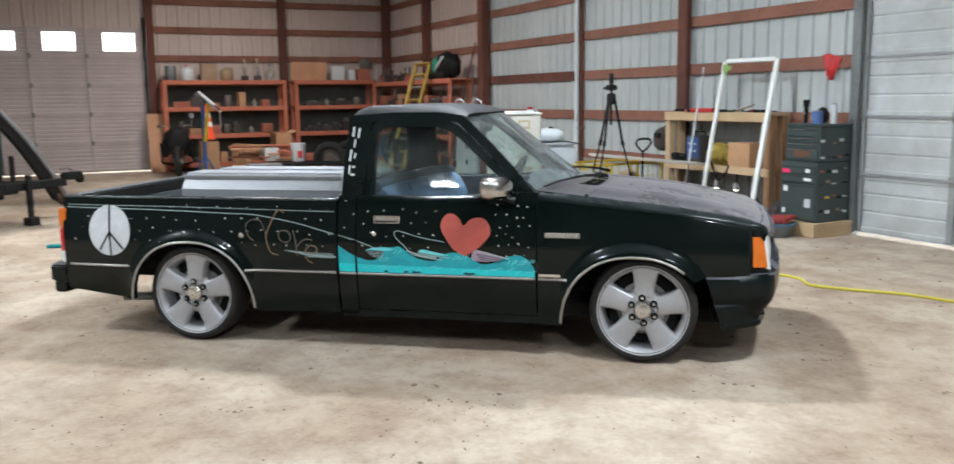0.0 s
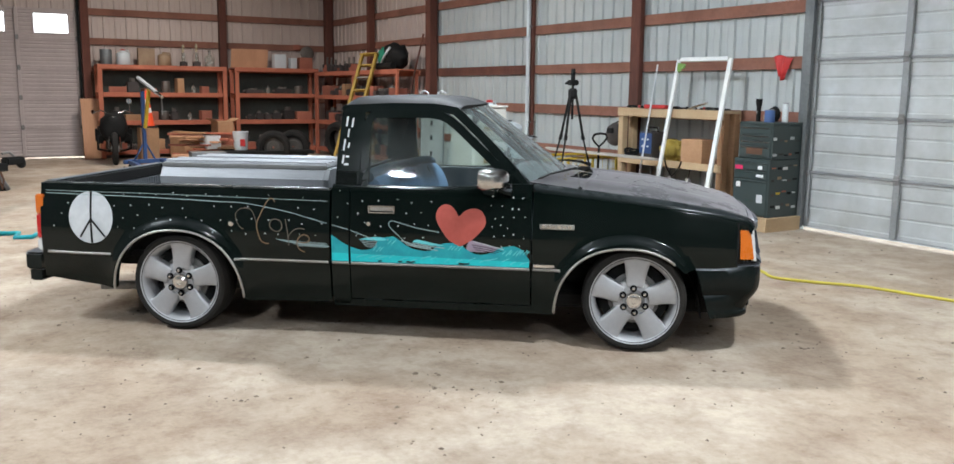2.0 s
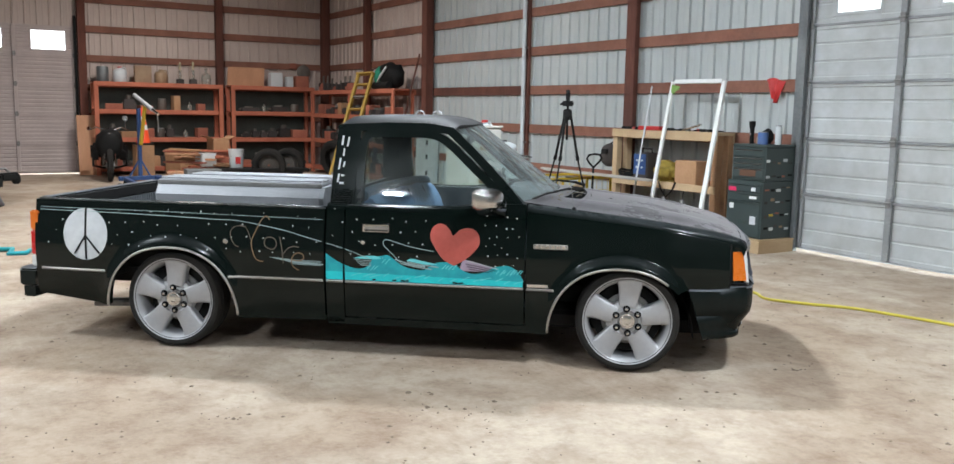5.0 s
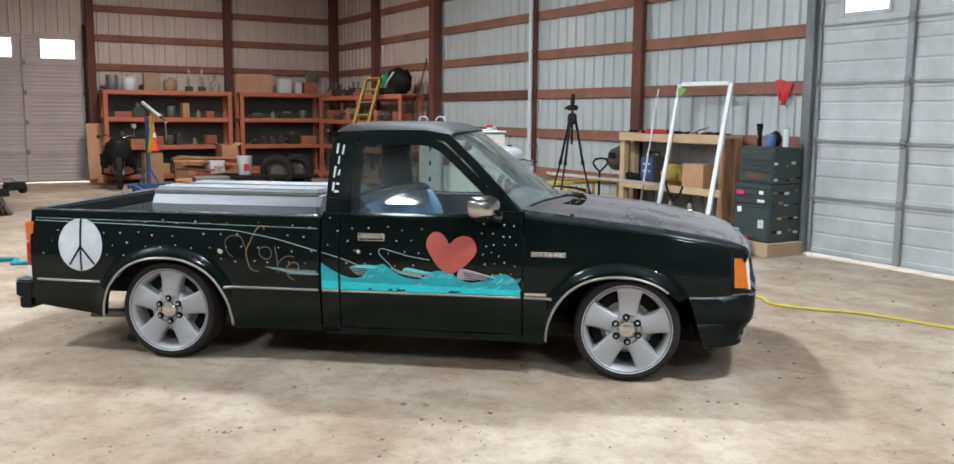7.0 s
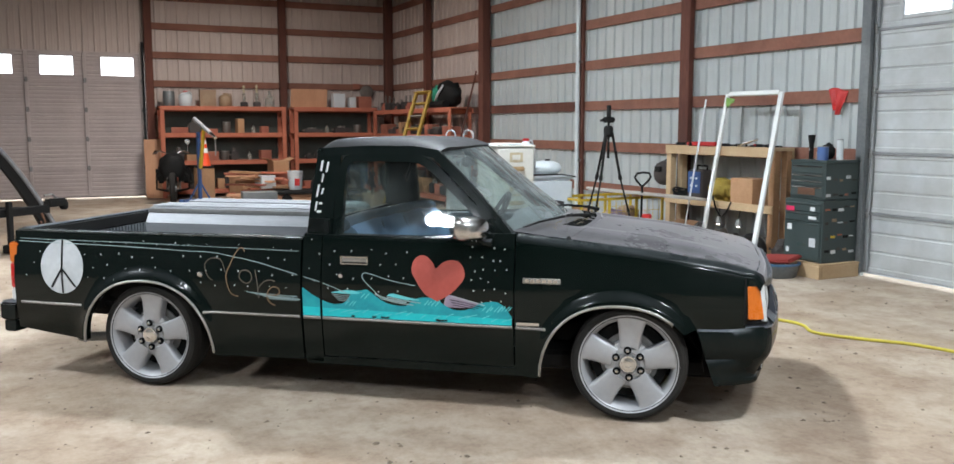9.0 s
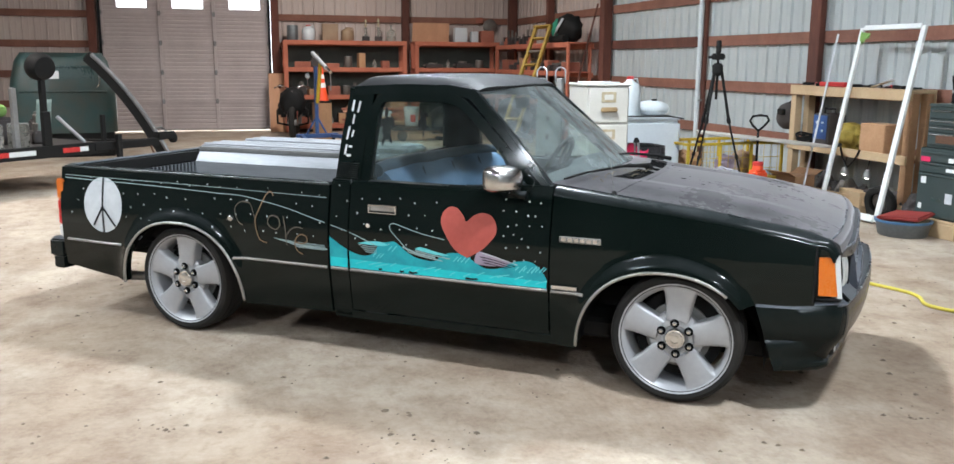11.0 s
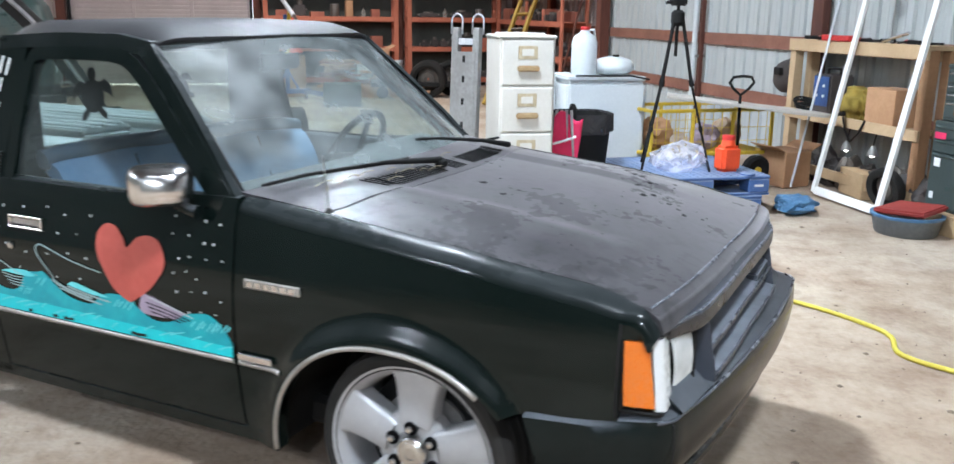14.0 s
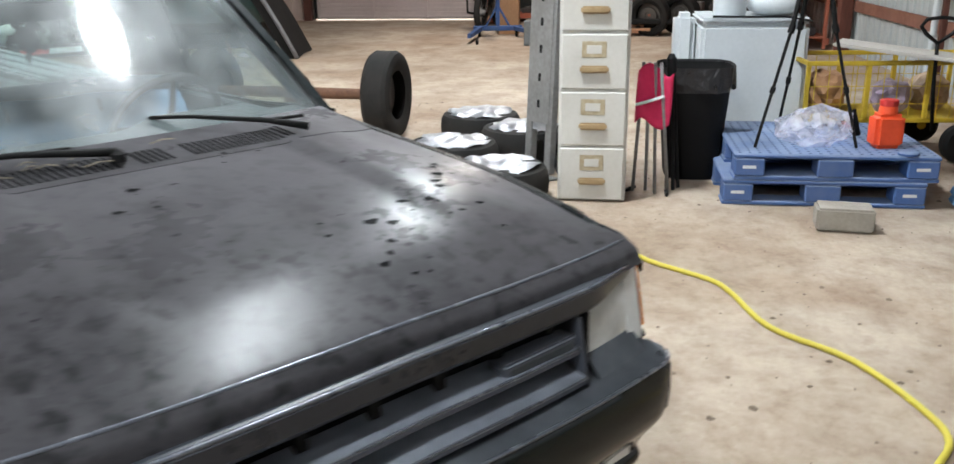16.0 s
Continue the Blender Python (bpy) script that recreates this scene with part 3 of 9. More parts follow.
PANE = bpy.data.materials.new("bright_pane")
PANE.use_nodes = True
pb = PANE.node_tree.nodes["Principled BSDF"]
pb.inputs["Base Color"].default_value, pb.inputs["Transmission Weight"].default_value, pb.inputs["Roughness"].default_value = (0.95, 0.97, 1, 1), 1.0, 0.5
overhead_door("door_1", "closed white steel overhead door with dirty ribbed panels", 3.7, DOORW, pose(-1.32, 5.45, 0), [(0.33, 0.87), (1.5, 2.04), (2.67, 3.21)], (0.06, 1.14, 2.32, 3.64), "")
overhead_door("door_2", "closed tan steel overhead door with three bright windows", 3.48, DOORC, pose(WX - 0.03, -3.69, 0, 0, 0, 90), [(0.36, 0.97), (1.46, 2.1), (2.62, 3.28)], (0.05, 1.2, 2.3, 3.43), "")
# jambs, header boards and the upright tracks
tagged(part("trim_1", bx(-1.405, -1.328, 5.37, 5.44, 0, TOP, 0.004), GALV), "grey steel-faced door jamb", "door jamb", kind="structure")
tagged(part("trim_2", bx(2.385, 2.51, 5.37, 5.44, 0, TOP, 0.004), GALV), "grey steel-faced door jamb", "door jamb", kind="structure")
for k, (p, q) in enumerate((((-1.28, 5.33), (1, 0)), ((2.33, 5.33), (1, 0)), ((WX + 0.1, -0.24), (0, 1)), ((WX + 0.1, -3.66), (0, 1)))):
    tr = bmesh.new()
    x, y = p
    if q[0]:
        box(tr, x - 0.02, x + 0.02, y, y + 0.004, 0.03, 3.3)
        box(tr, x - 0.024, x - 0.02, y, y + 0.05, 0.03, 3.3)
        box(tr, x + 0.02, x + 0.024, y, y + 0.05, 0.03, 3.3)
    else:
        box(tr, x - 0.004, x, y - 0.02, y + 0.02, 0.03, 3.3)
        box(tr, x - 0.05, x, y - 0.024, y - 0.02, 0.03, 3.3)
        box(tr, x - 0.05, x, y + 0.02, y + 0.024, 0.03, 3.3)
    tagged(part("door_track", tr, GALV if q[0] else BLACK), "upright steel track of an overhead door", "door track", kind="structure")
# housings of the shop lights, out of view
for lx, ly, lz, watts, tint in LAMPS:
    fx = thing("shop_light", "unseen round high-bay lamp hung under the roof", "ceiling light", pose(lx, ly, lz + 0.02), group="shop lights")
    part("housing", lathe(bmesh.new(), [(0.24, 0.0), (0.25, 0.03), (0.12, 0.14), (0.1, 0.2)], 28), WHITE, fx, smooth=40)
    part("hanger", tube(bmesh.new(), [(0, 0, 0.2), (0, 0, TOP - lz - 0.02)], 0.012, 8), STEEL, fx)
# white pipe in front of the wall
pp = thing("wall_pipe", "thin white plastic pipe standing at the tin wall", "pipe", pose(-6.66, 5.285, 0))
part("pipe", tube(bmesh.new(), [(0, 0, 0), (0, 0, TOP)], 0.033, 14), WHITE, pp, smooth=40)
part("foot_collar", lathe(bmesh.new(), [(0.045, 0), (0.045, 0.08), (0.034, 0.09)], 14), WHITE, pp)
for z in (1.0, 2.5):
    part("clip", bx(-0.045, 0.045, -0.005, 0.165, z - 0.015, z + 0.015, 0.003), STEEL, pp)

# bright daylight outside the two overhead doors
DAY = bpy.data.materials.new("hazy_daylight")
DAY.use_nodes = True
db = DAY.node_tree.nodes["Principled BSDF"]
db.inputs["Base Color"].default_value = (0.6, 0.65, 0.7, 1)
db.inputs["Emission Color"].default_value, db.inputs["Emission Strength"].default_value = (0.90, 0.96, 1.0, 1), 5.0
tagged(part("backdrop", bx(-6.5, 7.5, 9.0, 9.1, -0.02, 7.0), DAY), "plain bright hazy sky outside the door", "backdrop", kind="structure")
tagged(part("backdrop", bx(WX - 4.1, WX - 4.0, -8.0, 4.0, -0.02, 7.0), DAY), "plain bright hazy sky outside the door", "backdrop", kind="structure")


# ---- the pickup truck: x ahead, y to its left, origin on the floor under its middle ----
TRUCK = thing("pickup_truck", "lowered black-green pickup with painted sides and a dusty bonnet", "pickup truck", pose(0, 0, 0, 0, 0, 51.47))
HALF = [(0.10, 0.770), (0.20, 0.785), (0.30, 0.802), (0.45, 0.821), (0.60, 0.827), (0.70, 0.822), (0.80, 0.808), (0.88, 0.792), (0.93, 0.780), (1.00, 0.757), (1.40, 0.625)]
ARCH = {"rear": (-1.38, 0.215, 0.42), "front": (1.335, 0.20, 0.412)}


def half(x, z):
    """Half width of the body at a place along it and a height, with flared wheel arches."""
    w = table(HALF, z) - 0.055 * ease(1.55, 2.15, x) - 0.022 * ease(1.9, 2.35, -x)
    for xc, zc, r in ARCH.values():
        d = math.hypot(x - xc, z - zc) - r
        if d < 0.085 and z > 0.15:
            w += 0.030 * (1 - ease(0.012, 0.085, max(d, 0)))
    if 0.86 < z < 0.9 and x < 0.8:
        w += 0.004
    return w


def arch_z(x, low):
    """Lower edge of the sides: the arch where there is one, else low."""
    z = low
    for xc, zc, r in ARCH.values():
        if abs(x - xc) < r:
            z = max(z, zc + r * (1 - (abs(x - xc) / r) ** 2.3) ** (1 / 2.1))
    return z


def stations(a, b, step=0.05):
    xs = set(round(v, 4) for v in span(a, b, max(2, round((b - a) / step))))
    for xc, zc, r in ARCH.values():
        for k in range(25):
            v = xc + r * math.cos(math.pi * k / 24) * 0.9999
            if a < v < b:
                xs.add(round(v, 4))
    return sorted(xs)


def side_panel(name, a, b, low, top, s, rows=16, fold=0.03, roll=0.0):
    """A pressed side panel on side s (-1 right, 1 left) between two stations, folded in at its ends; roll: how far its top edge rolls inwards."""
    bm = bmesh.new()
    xs = stations(a, b)

    def ring(x, inset=0.0):
        zb, zt = arch_z(x, low(x)), top(x)
        r = []
        r.append((x, s * (half(x, zb) - 0.05), zb + 0.004))
        for j in range(rows + 1):
            z = zb + (zt - zb - (0.05 if roll else 0)) * j / rows
            r.append((x, s * (half(x, z) - inset), z))
        if roll:
            w0, z0 = half(x, zt - 0.05), zt - 0.05
            for k in range(1, 6):
                t = math.pi / 2 * k / 5
                r.append((x, s * (w0 - roll * (1 - math.cos(t)) - inset), z0 + 0.05 * math.sin(t)))
        else:
            r.append((x, s * (half(x, zt) - 0.03), zt + 0.004))
        return r

    rings = [[(x, y, z) for x, y, z in ring(xs[0], fold)]] + [ring(x) for x in xs] + [ring(xs[-1], fold)]
    g = [[bm.verts.new(p) for p in r] for r in rings]
    for i in range(len(g) - 1):
        for j in range(len(g[0]) - 1):
            bm.faces.new((g[i][j], g[i + 1][j], g[i + 1][j + 1], g[i][j + 1]))
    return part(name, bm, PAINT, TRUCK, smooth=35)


def fender_top(x):
    return table([(0.79, 0.958), (1.06, 0.930), (1.5, 0.886), (1.85, 0.834), (2.0, 0.798), (2.1, 0.768)], x)


BED_LOW = lambda x: table([(-2.3, 0.305), (-1.8, 0.25), (-0.97, 0.205), (-0.4, 0.215)], x)
SIDES = {}
for s in (-1, 1):
    SIDES["bed", s] = side_panel("bed_side", -2.285, -0.417, BED_LOW, lambda x: 0.892, s)
    side_panel("cab_corner", -0.405, -0.297, lambda x: 0.21, lambda x: 0.925, s)
    SIDES["door", s] = side_panel("door", -0.29, 0.783, lambda x: 0.245, lambda x: 0.925 + 0.03 * ease(0.2, 0.75, x), s)
    side_panel("sill", -0.40, 0.925, lambda x: 0.195, lambda x: 0.238, s, rows=3)
    side_panel("front_fender", 0.791, 1.955, lambda x: table([(0.94, 0.21), (1.3, 0.21), (1.6, 0.45), (1.7, 0.495), (2.0, 0.515)], x), fender_top, s, roll=0.07)

# bed: rails, inner walls, ribs, floor, front wall, tailgate
for s in (-1, 1):
    bm = bmesh.new()
    sheet(bm, lambda x, v: (x, s * (half(x, 0.892) - 0.006 - 0.08 * v), 0.893 + 0.012 * math.sin(math.pi * v)), span(-2.27, -0.42, 12), span(0, 1, 6))
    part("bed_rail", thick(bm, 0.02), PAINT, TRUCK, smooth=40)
    part("rail_bead", tube(bmesh.new(), [(x, s * (half(x, 0.892) - 0.006), 0.899) for x in span(-2.26, -0.43, 12)], 0.006, 8), RAIL_GLINT, TRUCK, "pale bead drawing the highlight along the bed rail", smooth=True)
    part("bed_inner_wall", bx(-2.25, -0.44, min(s * 0.70, s * 0.685), max(s * 0.70, s * 0.685), 0.5, 0.893), BLACK, TRUCK)
    part("liner_flange", bx(-2.25, -0.44, min(s * 0.70, s * 0.660), max(s * 0.70, s * 0.662), 0.810, 0.892, 0.006), BLACK, TRUCK)
    part("wheel_box", bx(-1.75, -1.02, min(s * 0.68, s * 0.5), max(s * 0.68, s * 0.5), 0.46, 0.66, 0.03, seg=2), BLACK, TRUCK)
part("bed_floor", bx(-2.25, -0.43, -0.70, 0.70, 0.44, 0.47), BLACK, TRUCK)
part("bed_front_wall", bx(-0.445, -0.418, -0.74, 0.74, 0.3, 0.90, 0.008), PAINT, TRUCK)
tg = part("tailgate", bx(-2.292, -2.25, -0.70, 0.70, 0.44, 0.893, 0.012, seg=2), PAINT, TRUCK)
for k in range(37):
    y = -0.648 + 0.0355 * k
    part("liner_rib", bx(-2.2495, -2.230, y, y + 0.018, 0.50, 0.815, 0.004), RIBPL, tg)
part("liner_flange", bx(-2.2495, -2.226, -0.66, 0.66, 0.820, 0.892, 0.005), BLACK, tg)
part("tailgate_cap", bx(-2.294, -2.235, -0.705, 0.705, 0.893, 0.905, 0.005), PLASTIC, TRUCK)
for s in (-1, 1):
    y0, y1 = sorted((s * 0.71, s * 0.783))
    for n2, mt, z0, z1 in (("indicator_lens", AMBER, 0.70, 0.822), ("tail_lens", REDLENS, 0.545, 0.698), ("reverse_lens", LENS, 0.47, 0.543)):
        part(n2, bx(-2.322, -2.26, y0, y1 + (0.012 if s > 0 else 0) - (0 if s > 0 else 0), z0, z1, 0.008, seg=2) if s > 0 else bx(-2.322, -2.26, y0 - 0.012, y1, z0, z1, 0.008, seg=2), mt, TRUCK)
# rear bumper with wrapped ends
bm = bmesh.new()
prism(bm, [(-2.30, -0.80), (-2.40, -0.80), (-2.445, -0.74), (-2.455, 0), (-2.445, 0.74), (-2.40, 0.80), (-2.30, 0.80), (-2.33, 0.6), (-2.33, -0.6)], 0.345, 0.45, bev=0.01)
prism(bm, [(-2.31, -0.79), (-2.385, -0.79), (-2.40, -0.72), (-2.40, 0.72), (-2.385, 0.79), (-2.31, 0.79)], 0.27, 0.348, bev=0.008)
part("rear_bumper", bm, PLASTIC, TRUCK, "black plastic rear bumper")

# chassis and dark underside
part("underbody", bx(-1.0, 1.9, -0.62, 0.62, 0.20, 0.30, 0.02), BLACK, TRUCK)
part("rear_axle", tube(bmesh.new(), [(-1.383, -0.68, 0.29), (-1.383, 0.68, 0.29)], 0.045, 12), BLACK, TRUCK)
for s in (-1, 1):
    part("frame_rail", bx(-2.28, 1.95, s * 0.42 - 0.035, s * 0.42 + 0.035, 0.33, 0.43), BLACK, TRUCK)
    for xc, zc, r in ARCH.values():  # wheel-house liners
        bm = bmesh.new()
        sheet(bm, lambda a, v: (xc + (r + 0.02) * math.cos(a), s * (0.77 - 0.42 * v), zc + (r + 0.02) * math.sin(a)), span(0, math.pi, 20) if xc > 0 else span(0.5, math.pi - 0.5, 16), (0, 0.5, 1))
        part("wheel_house", bm, BLACK, TRUCK, smooth=True)
        if xc < 0:
            continue
        part("wheel_house_wall", prism(bmesh.new(), [(xc + (r + 0.02) * math.cos(a), zc + (r + 0.02) * math.sin(a)) for a in span(0, math.pi, 16)], 0, 0.01, m=Matrix.Translation((0, s * 0.36, 0)) @ SIDE_UP), BLACK, TRUCK)
part("exhaust", tube(bmesh.new(), [(-0.3, -0.25, 0.19), (-1.2, -0.3, 0.19), (-1.85, -0.5, 0.2), (-2.05, -0.55, 0.2)], 0.028, 10), STEEL, TRUCK, smooth=40)

# bright arch lips and the side strip
for s in (-1, 1):
    for key, (xc, zc, r) in ARCH.items():
        pts = []
        for k in range(41):
            x = xc - r * math.cos(math.pi * k / 40) * 0.9995
            z = arch_z(x, 0.215 if key == "front" else BED_LOW(x))
            if not (key == "front" and x > 1.60 and z < 0.52):
                pts.append((x, s * (half(x, z) + 0.002), z - 0.004))
        part("arch_trim", tube(bmesh.new(), pts, 0.0078, 8), TRIM, TRUCK, "dull bright wheel-arch strip", smooth=True)
    for a, b in ((-2.245, -1.815), (-1.005, -0.425), (-0.40, -0.30), (-0.285, 0.778), (0.797, 0.955)):
        bm = bmesh.new()
        sheet(bm, lambda x, v: (x, s * (half(x, 0.457 + 0.016 * v) + 0.003 + 0.005 * math.sin(math.pi * v)), 0.457 + 0.016 * v), span(a, b, 10), span(0, 1, 4))
        part("side_strip", thick(bm, 0.004), TRIM, TRUCK, smooth=True)

# bonnet, cowl, front end
ROLL = lambda x: 0.075 - 0.045 * ease(1.88, 2.03, x)
HW = lambda x: half(x, fender_top(x) - 0.05) - ROLL(x)


def bonnet_z(x, y):
    w = HW(x)
    z = fender_top(x) - 0.001 + 0.040 * (1 - (y / w) ** 2) * (1 - 0.5 * ease(1.6, 2.1, x))
    z += 0.010 * (ease(0.36, 0.40, abs(y)) - ease(0.52, 0.66, abs(y))) * ease(0.95, 1.1, x) * (1 - ease(1.7, 1.9, x))
    return z


def bonnet(u, v):
    x0, x1 = 1.055 + 0.10 * (1 - v * v), 2.034 + 0.050 * (1 - abs(v) ** 2.4) + 0.028 * max(v, 0)
    x = x0 + (x1 - x0) * min(u, 1)
    y = v * HW(x)
    z = bonnet_z(x, y)
    if u > 0.96:
        t = (u - 0.96) / 0.10
        z -= 0.010 * t + 0.034 * t * t
    if u > 1:
        x += 0.012 * (u - 1) / 0.06
    return (x, y, z)


bm = bmesh.new()
sheet(bm, bonnet, span(0, 0.93, 24) + [0.95, 0.96, 0.97, 0.98, 0.99, 1.0, 1.02, 1.04, 1.06], span(-1, 1, 36))
part("bonnet", thick(bm, 0.012, (0, 0, 1)), HOOD, TRUCK, "dusty dark bonnet with blotches and bare spots", smooth=50)
part("bonnet_edge", tube(bmesh.new(), [tuple(Vector(bonnet(0.966, v)) - Vector((0, 0, 0.001))) for v in span(-0.97, 0.97, 60)], 0.0042, 8), EDGE_GLINT, TRUCK, "pale bead drawing the glint along the bonnet front edge", smooth=True)


def COWL(u, v):
    xa, xb = 0.755 + 0.195 * (1 - v * v), 1.051 + 0.10 * (1 - v * v)
    y = v * (0.735 - 0.02 * u)
    zb = bonnet_z(xb, v * 0.71)
    return (xa + (xb - xa) * u, y, (0.966 + 0.032 * (1 - v * v)) * (1 - u) + zb * u)


bm = bmesh.new()
sheet(bm, COWL, span(0, 1, 6), span(-1, 1, 24))
part("cowl", thick(bm, 0.012, (0, 0, 1)), HOOD, TRUCK, smooth=40)
# vents in the cowl
for y0, y1 in ((-0.43, -0.10), (-0.05, 0.035), (0.09, 0.41)):
    y = y0
    while y < y1:
        bm = bmesh.new()
        sheet(bm, lambda u, w: tuple(Vector(COWL(u, (y + 0.03 * (u - 0.6) + 0.0036 * w) / 0.715)) + Vector((0, 0, 0.0022))), span(0.46, 0.86, 4), (-1, 1))
        part("vent_slot", thick(bm, 0.002, (0, 0, 1)), VOID, TRUCK)
        y += 0.0185


def nose_skin(t, k, s):
    """Fender end between the wheel panel and the lamps: t runs forward, k from the bonnet edge over the rolled shoulder and down."""
    xe = (2.034 + (0.028 if s > 0 else 0.0)) + 0.006 - 0.022 * min(k, 1) ** 2
    x = 1.950 + (xe - 1.950) * t
    drop = 0.040 * max(0, (t - 0.35) / 0.65) ** 2
    zt = fender_top(x) - drop
    w0 = half(x, zt - 0.05)
    if k <= 1:
        a = math.pi / 2 * (1 - k)
        return (x, s * (w0 - ROLL(x) * (1 - math.cos(a)) + 0.001), zt - 0.05 + 0.05 * math.sin(a))
    z = zt - 0.05 + (0.728 - (zt - 0.05)) * (k - 1) / 0.6
    return (x, s * (half(x, z) + 0.001 - 0.012 * t * (k - 1) / 0.6), z)


# header strip over the grille, grille, lamps
FX = lambda y: 2.118 + 0.028 * max(y, 0) / 0.7 - 0.048 * (abs(y) / 0.72) ** 2.6
bm = bmesh.new()
HEAD = [(-0.05, 0.748), (-0.012, 0.744), (0.0, 0.735), (0.0, 0.698), (-0.006, 0.688), (-0.05, 0.684)]
sheet(bm, lambda y, v: (FX(y) + HEAD[v][0] - 0.024 * ease(0.48, 0.68, abs(y)) - 0.05 * ease(0.68, 0.76, abs(y)), y, HEAD[v][1] + 0.016 * (1 - (y / 0.74) ** 2) + (0.022 * ease(0.50, 0.72, abs(y)) if v > 2 else 0)), span(-0.733, 0.733, 44), list(range(6)))
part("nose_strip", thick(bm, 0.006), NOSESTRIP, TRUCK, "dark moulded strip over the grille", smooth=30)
part("nose_strip_edge", tube(bmesh.new(), [(FX(y) - 0.005 - 0.024 * ease(0.48, 0.68, abs(y)), y, 0.7415 + 0.016 * (1 - (y / 0.74) ** 2)) for y in span(-0.68, 0.68, 36)], 0.0045, 8), EDGE_GLINT, TRUCK, smooth=True)
# Black plate that draws the shade in the depth behind the grille.
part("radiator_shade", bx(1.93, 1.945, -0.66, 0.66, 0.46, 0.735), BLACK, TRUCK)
for z0, z1, pr, up in ((0.598, 0.626, 0.004, 0.012), (0.534, 0.560, 0.028, 0.010)):
    bm = bmesh.new()
    BAR = [(pr - 0.05, z0 - 0.004), (pr - 0.006, z0), (pr, z0 + 0.005), (pr - 0.001, z0 + 0.013), (pr - 0.006, z0 + 0.018), (pr - 0.045, z1), (pr - 0.072, z1 + up)]
    sheet(bm, lambda y, v: (FX(y) + BAR[v][0], y, BAR[v][1] + 0.012 * (1 - (y / 0.7) ** 2)), span(-0.448, 0.448, 18), list(range(7)))
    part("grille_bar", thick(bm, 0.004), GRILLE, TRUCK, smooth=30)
    part("bar_edge", tube(bmesh.new(), [(FX(y) + pr - 0.003, y, z0 + 0.0180 + 0.012 * (1 - (y / 0.7) ** 2)) for y in span(-0.446, 0.446, 18)], 0.0032, 6), EDGE_GLINT, TRUCK, smooth=True)
# Black uprights, which also draw their shadow notches above the bars.
for k in range(6):
    y = -0.40 + 0.16 * k
    part("grille_upright", bx(FX(y) - 0.115, FX(y) - 0.048, y - 0.012, y + 0.012, 0.53, 0.70), BLACK, TRUCK)
for s in (-1, 1):
    xg = FX(s * 0.455)
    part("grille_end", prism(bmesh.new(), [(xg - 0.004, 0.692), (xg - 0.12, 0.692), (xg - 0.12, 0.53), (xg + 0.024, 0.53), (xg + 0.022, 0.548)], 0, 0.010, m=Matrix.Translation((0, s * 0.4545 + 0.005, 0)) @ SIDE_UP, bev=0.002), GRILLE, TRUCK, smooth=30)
part("grille_badge", bx(FX(0.34) - 0.06, FX(0.34) - 0.008, 0.215, 0.445, 0.606, 0.655, 0.006, seg=2), GRILLE, TRUCK)
part("grille_badge_bar", bx(FX(0.34) - 0.010, FX(0.34) - 0.0055, 0.235, 0.43, 0.620, 0.643, 0.002), CABIN, TRUCK)
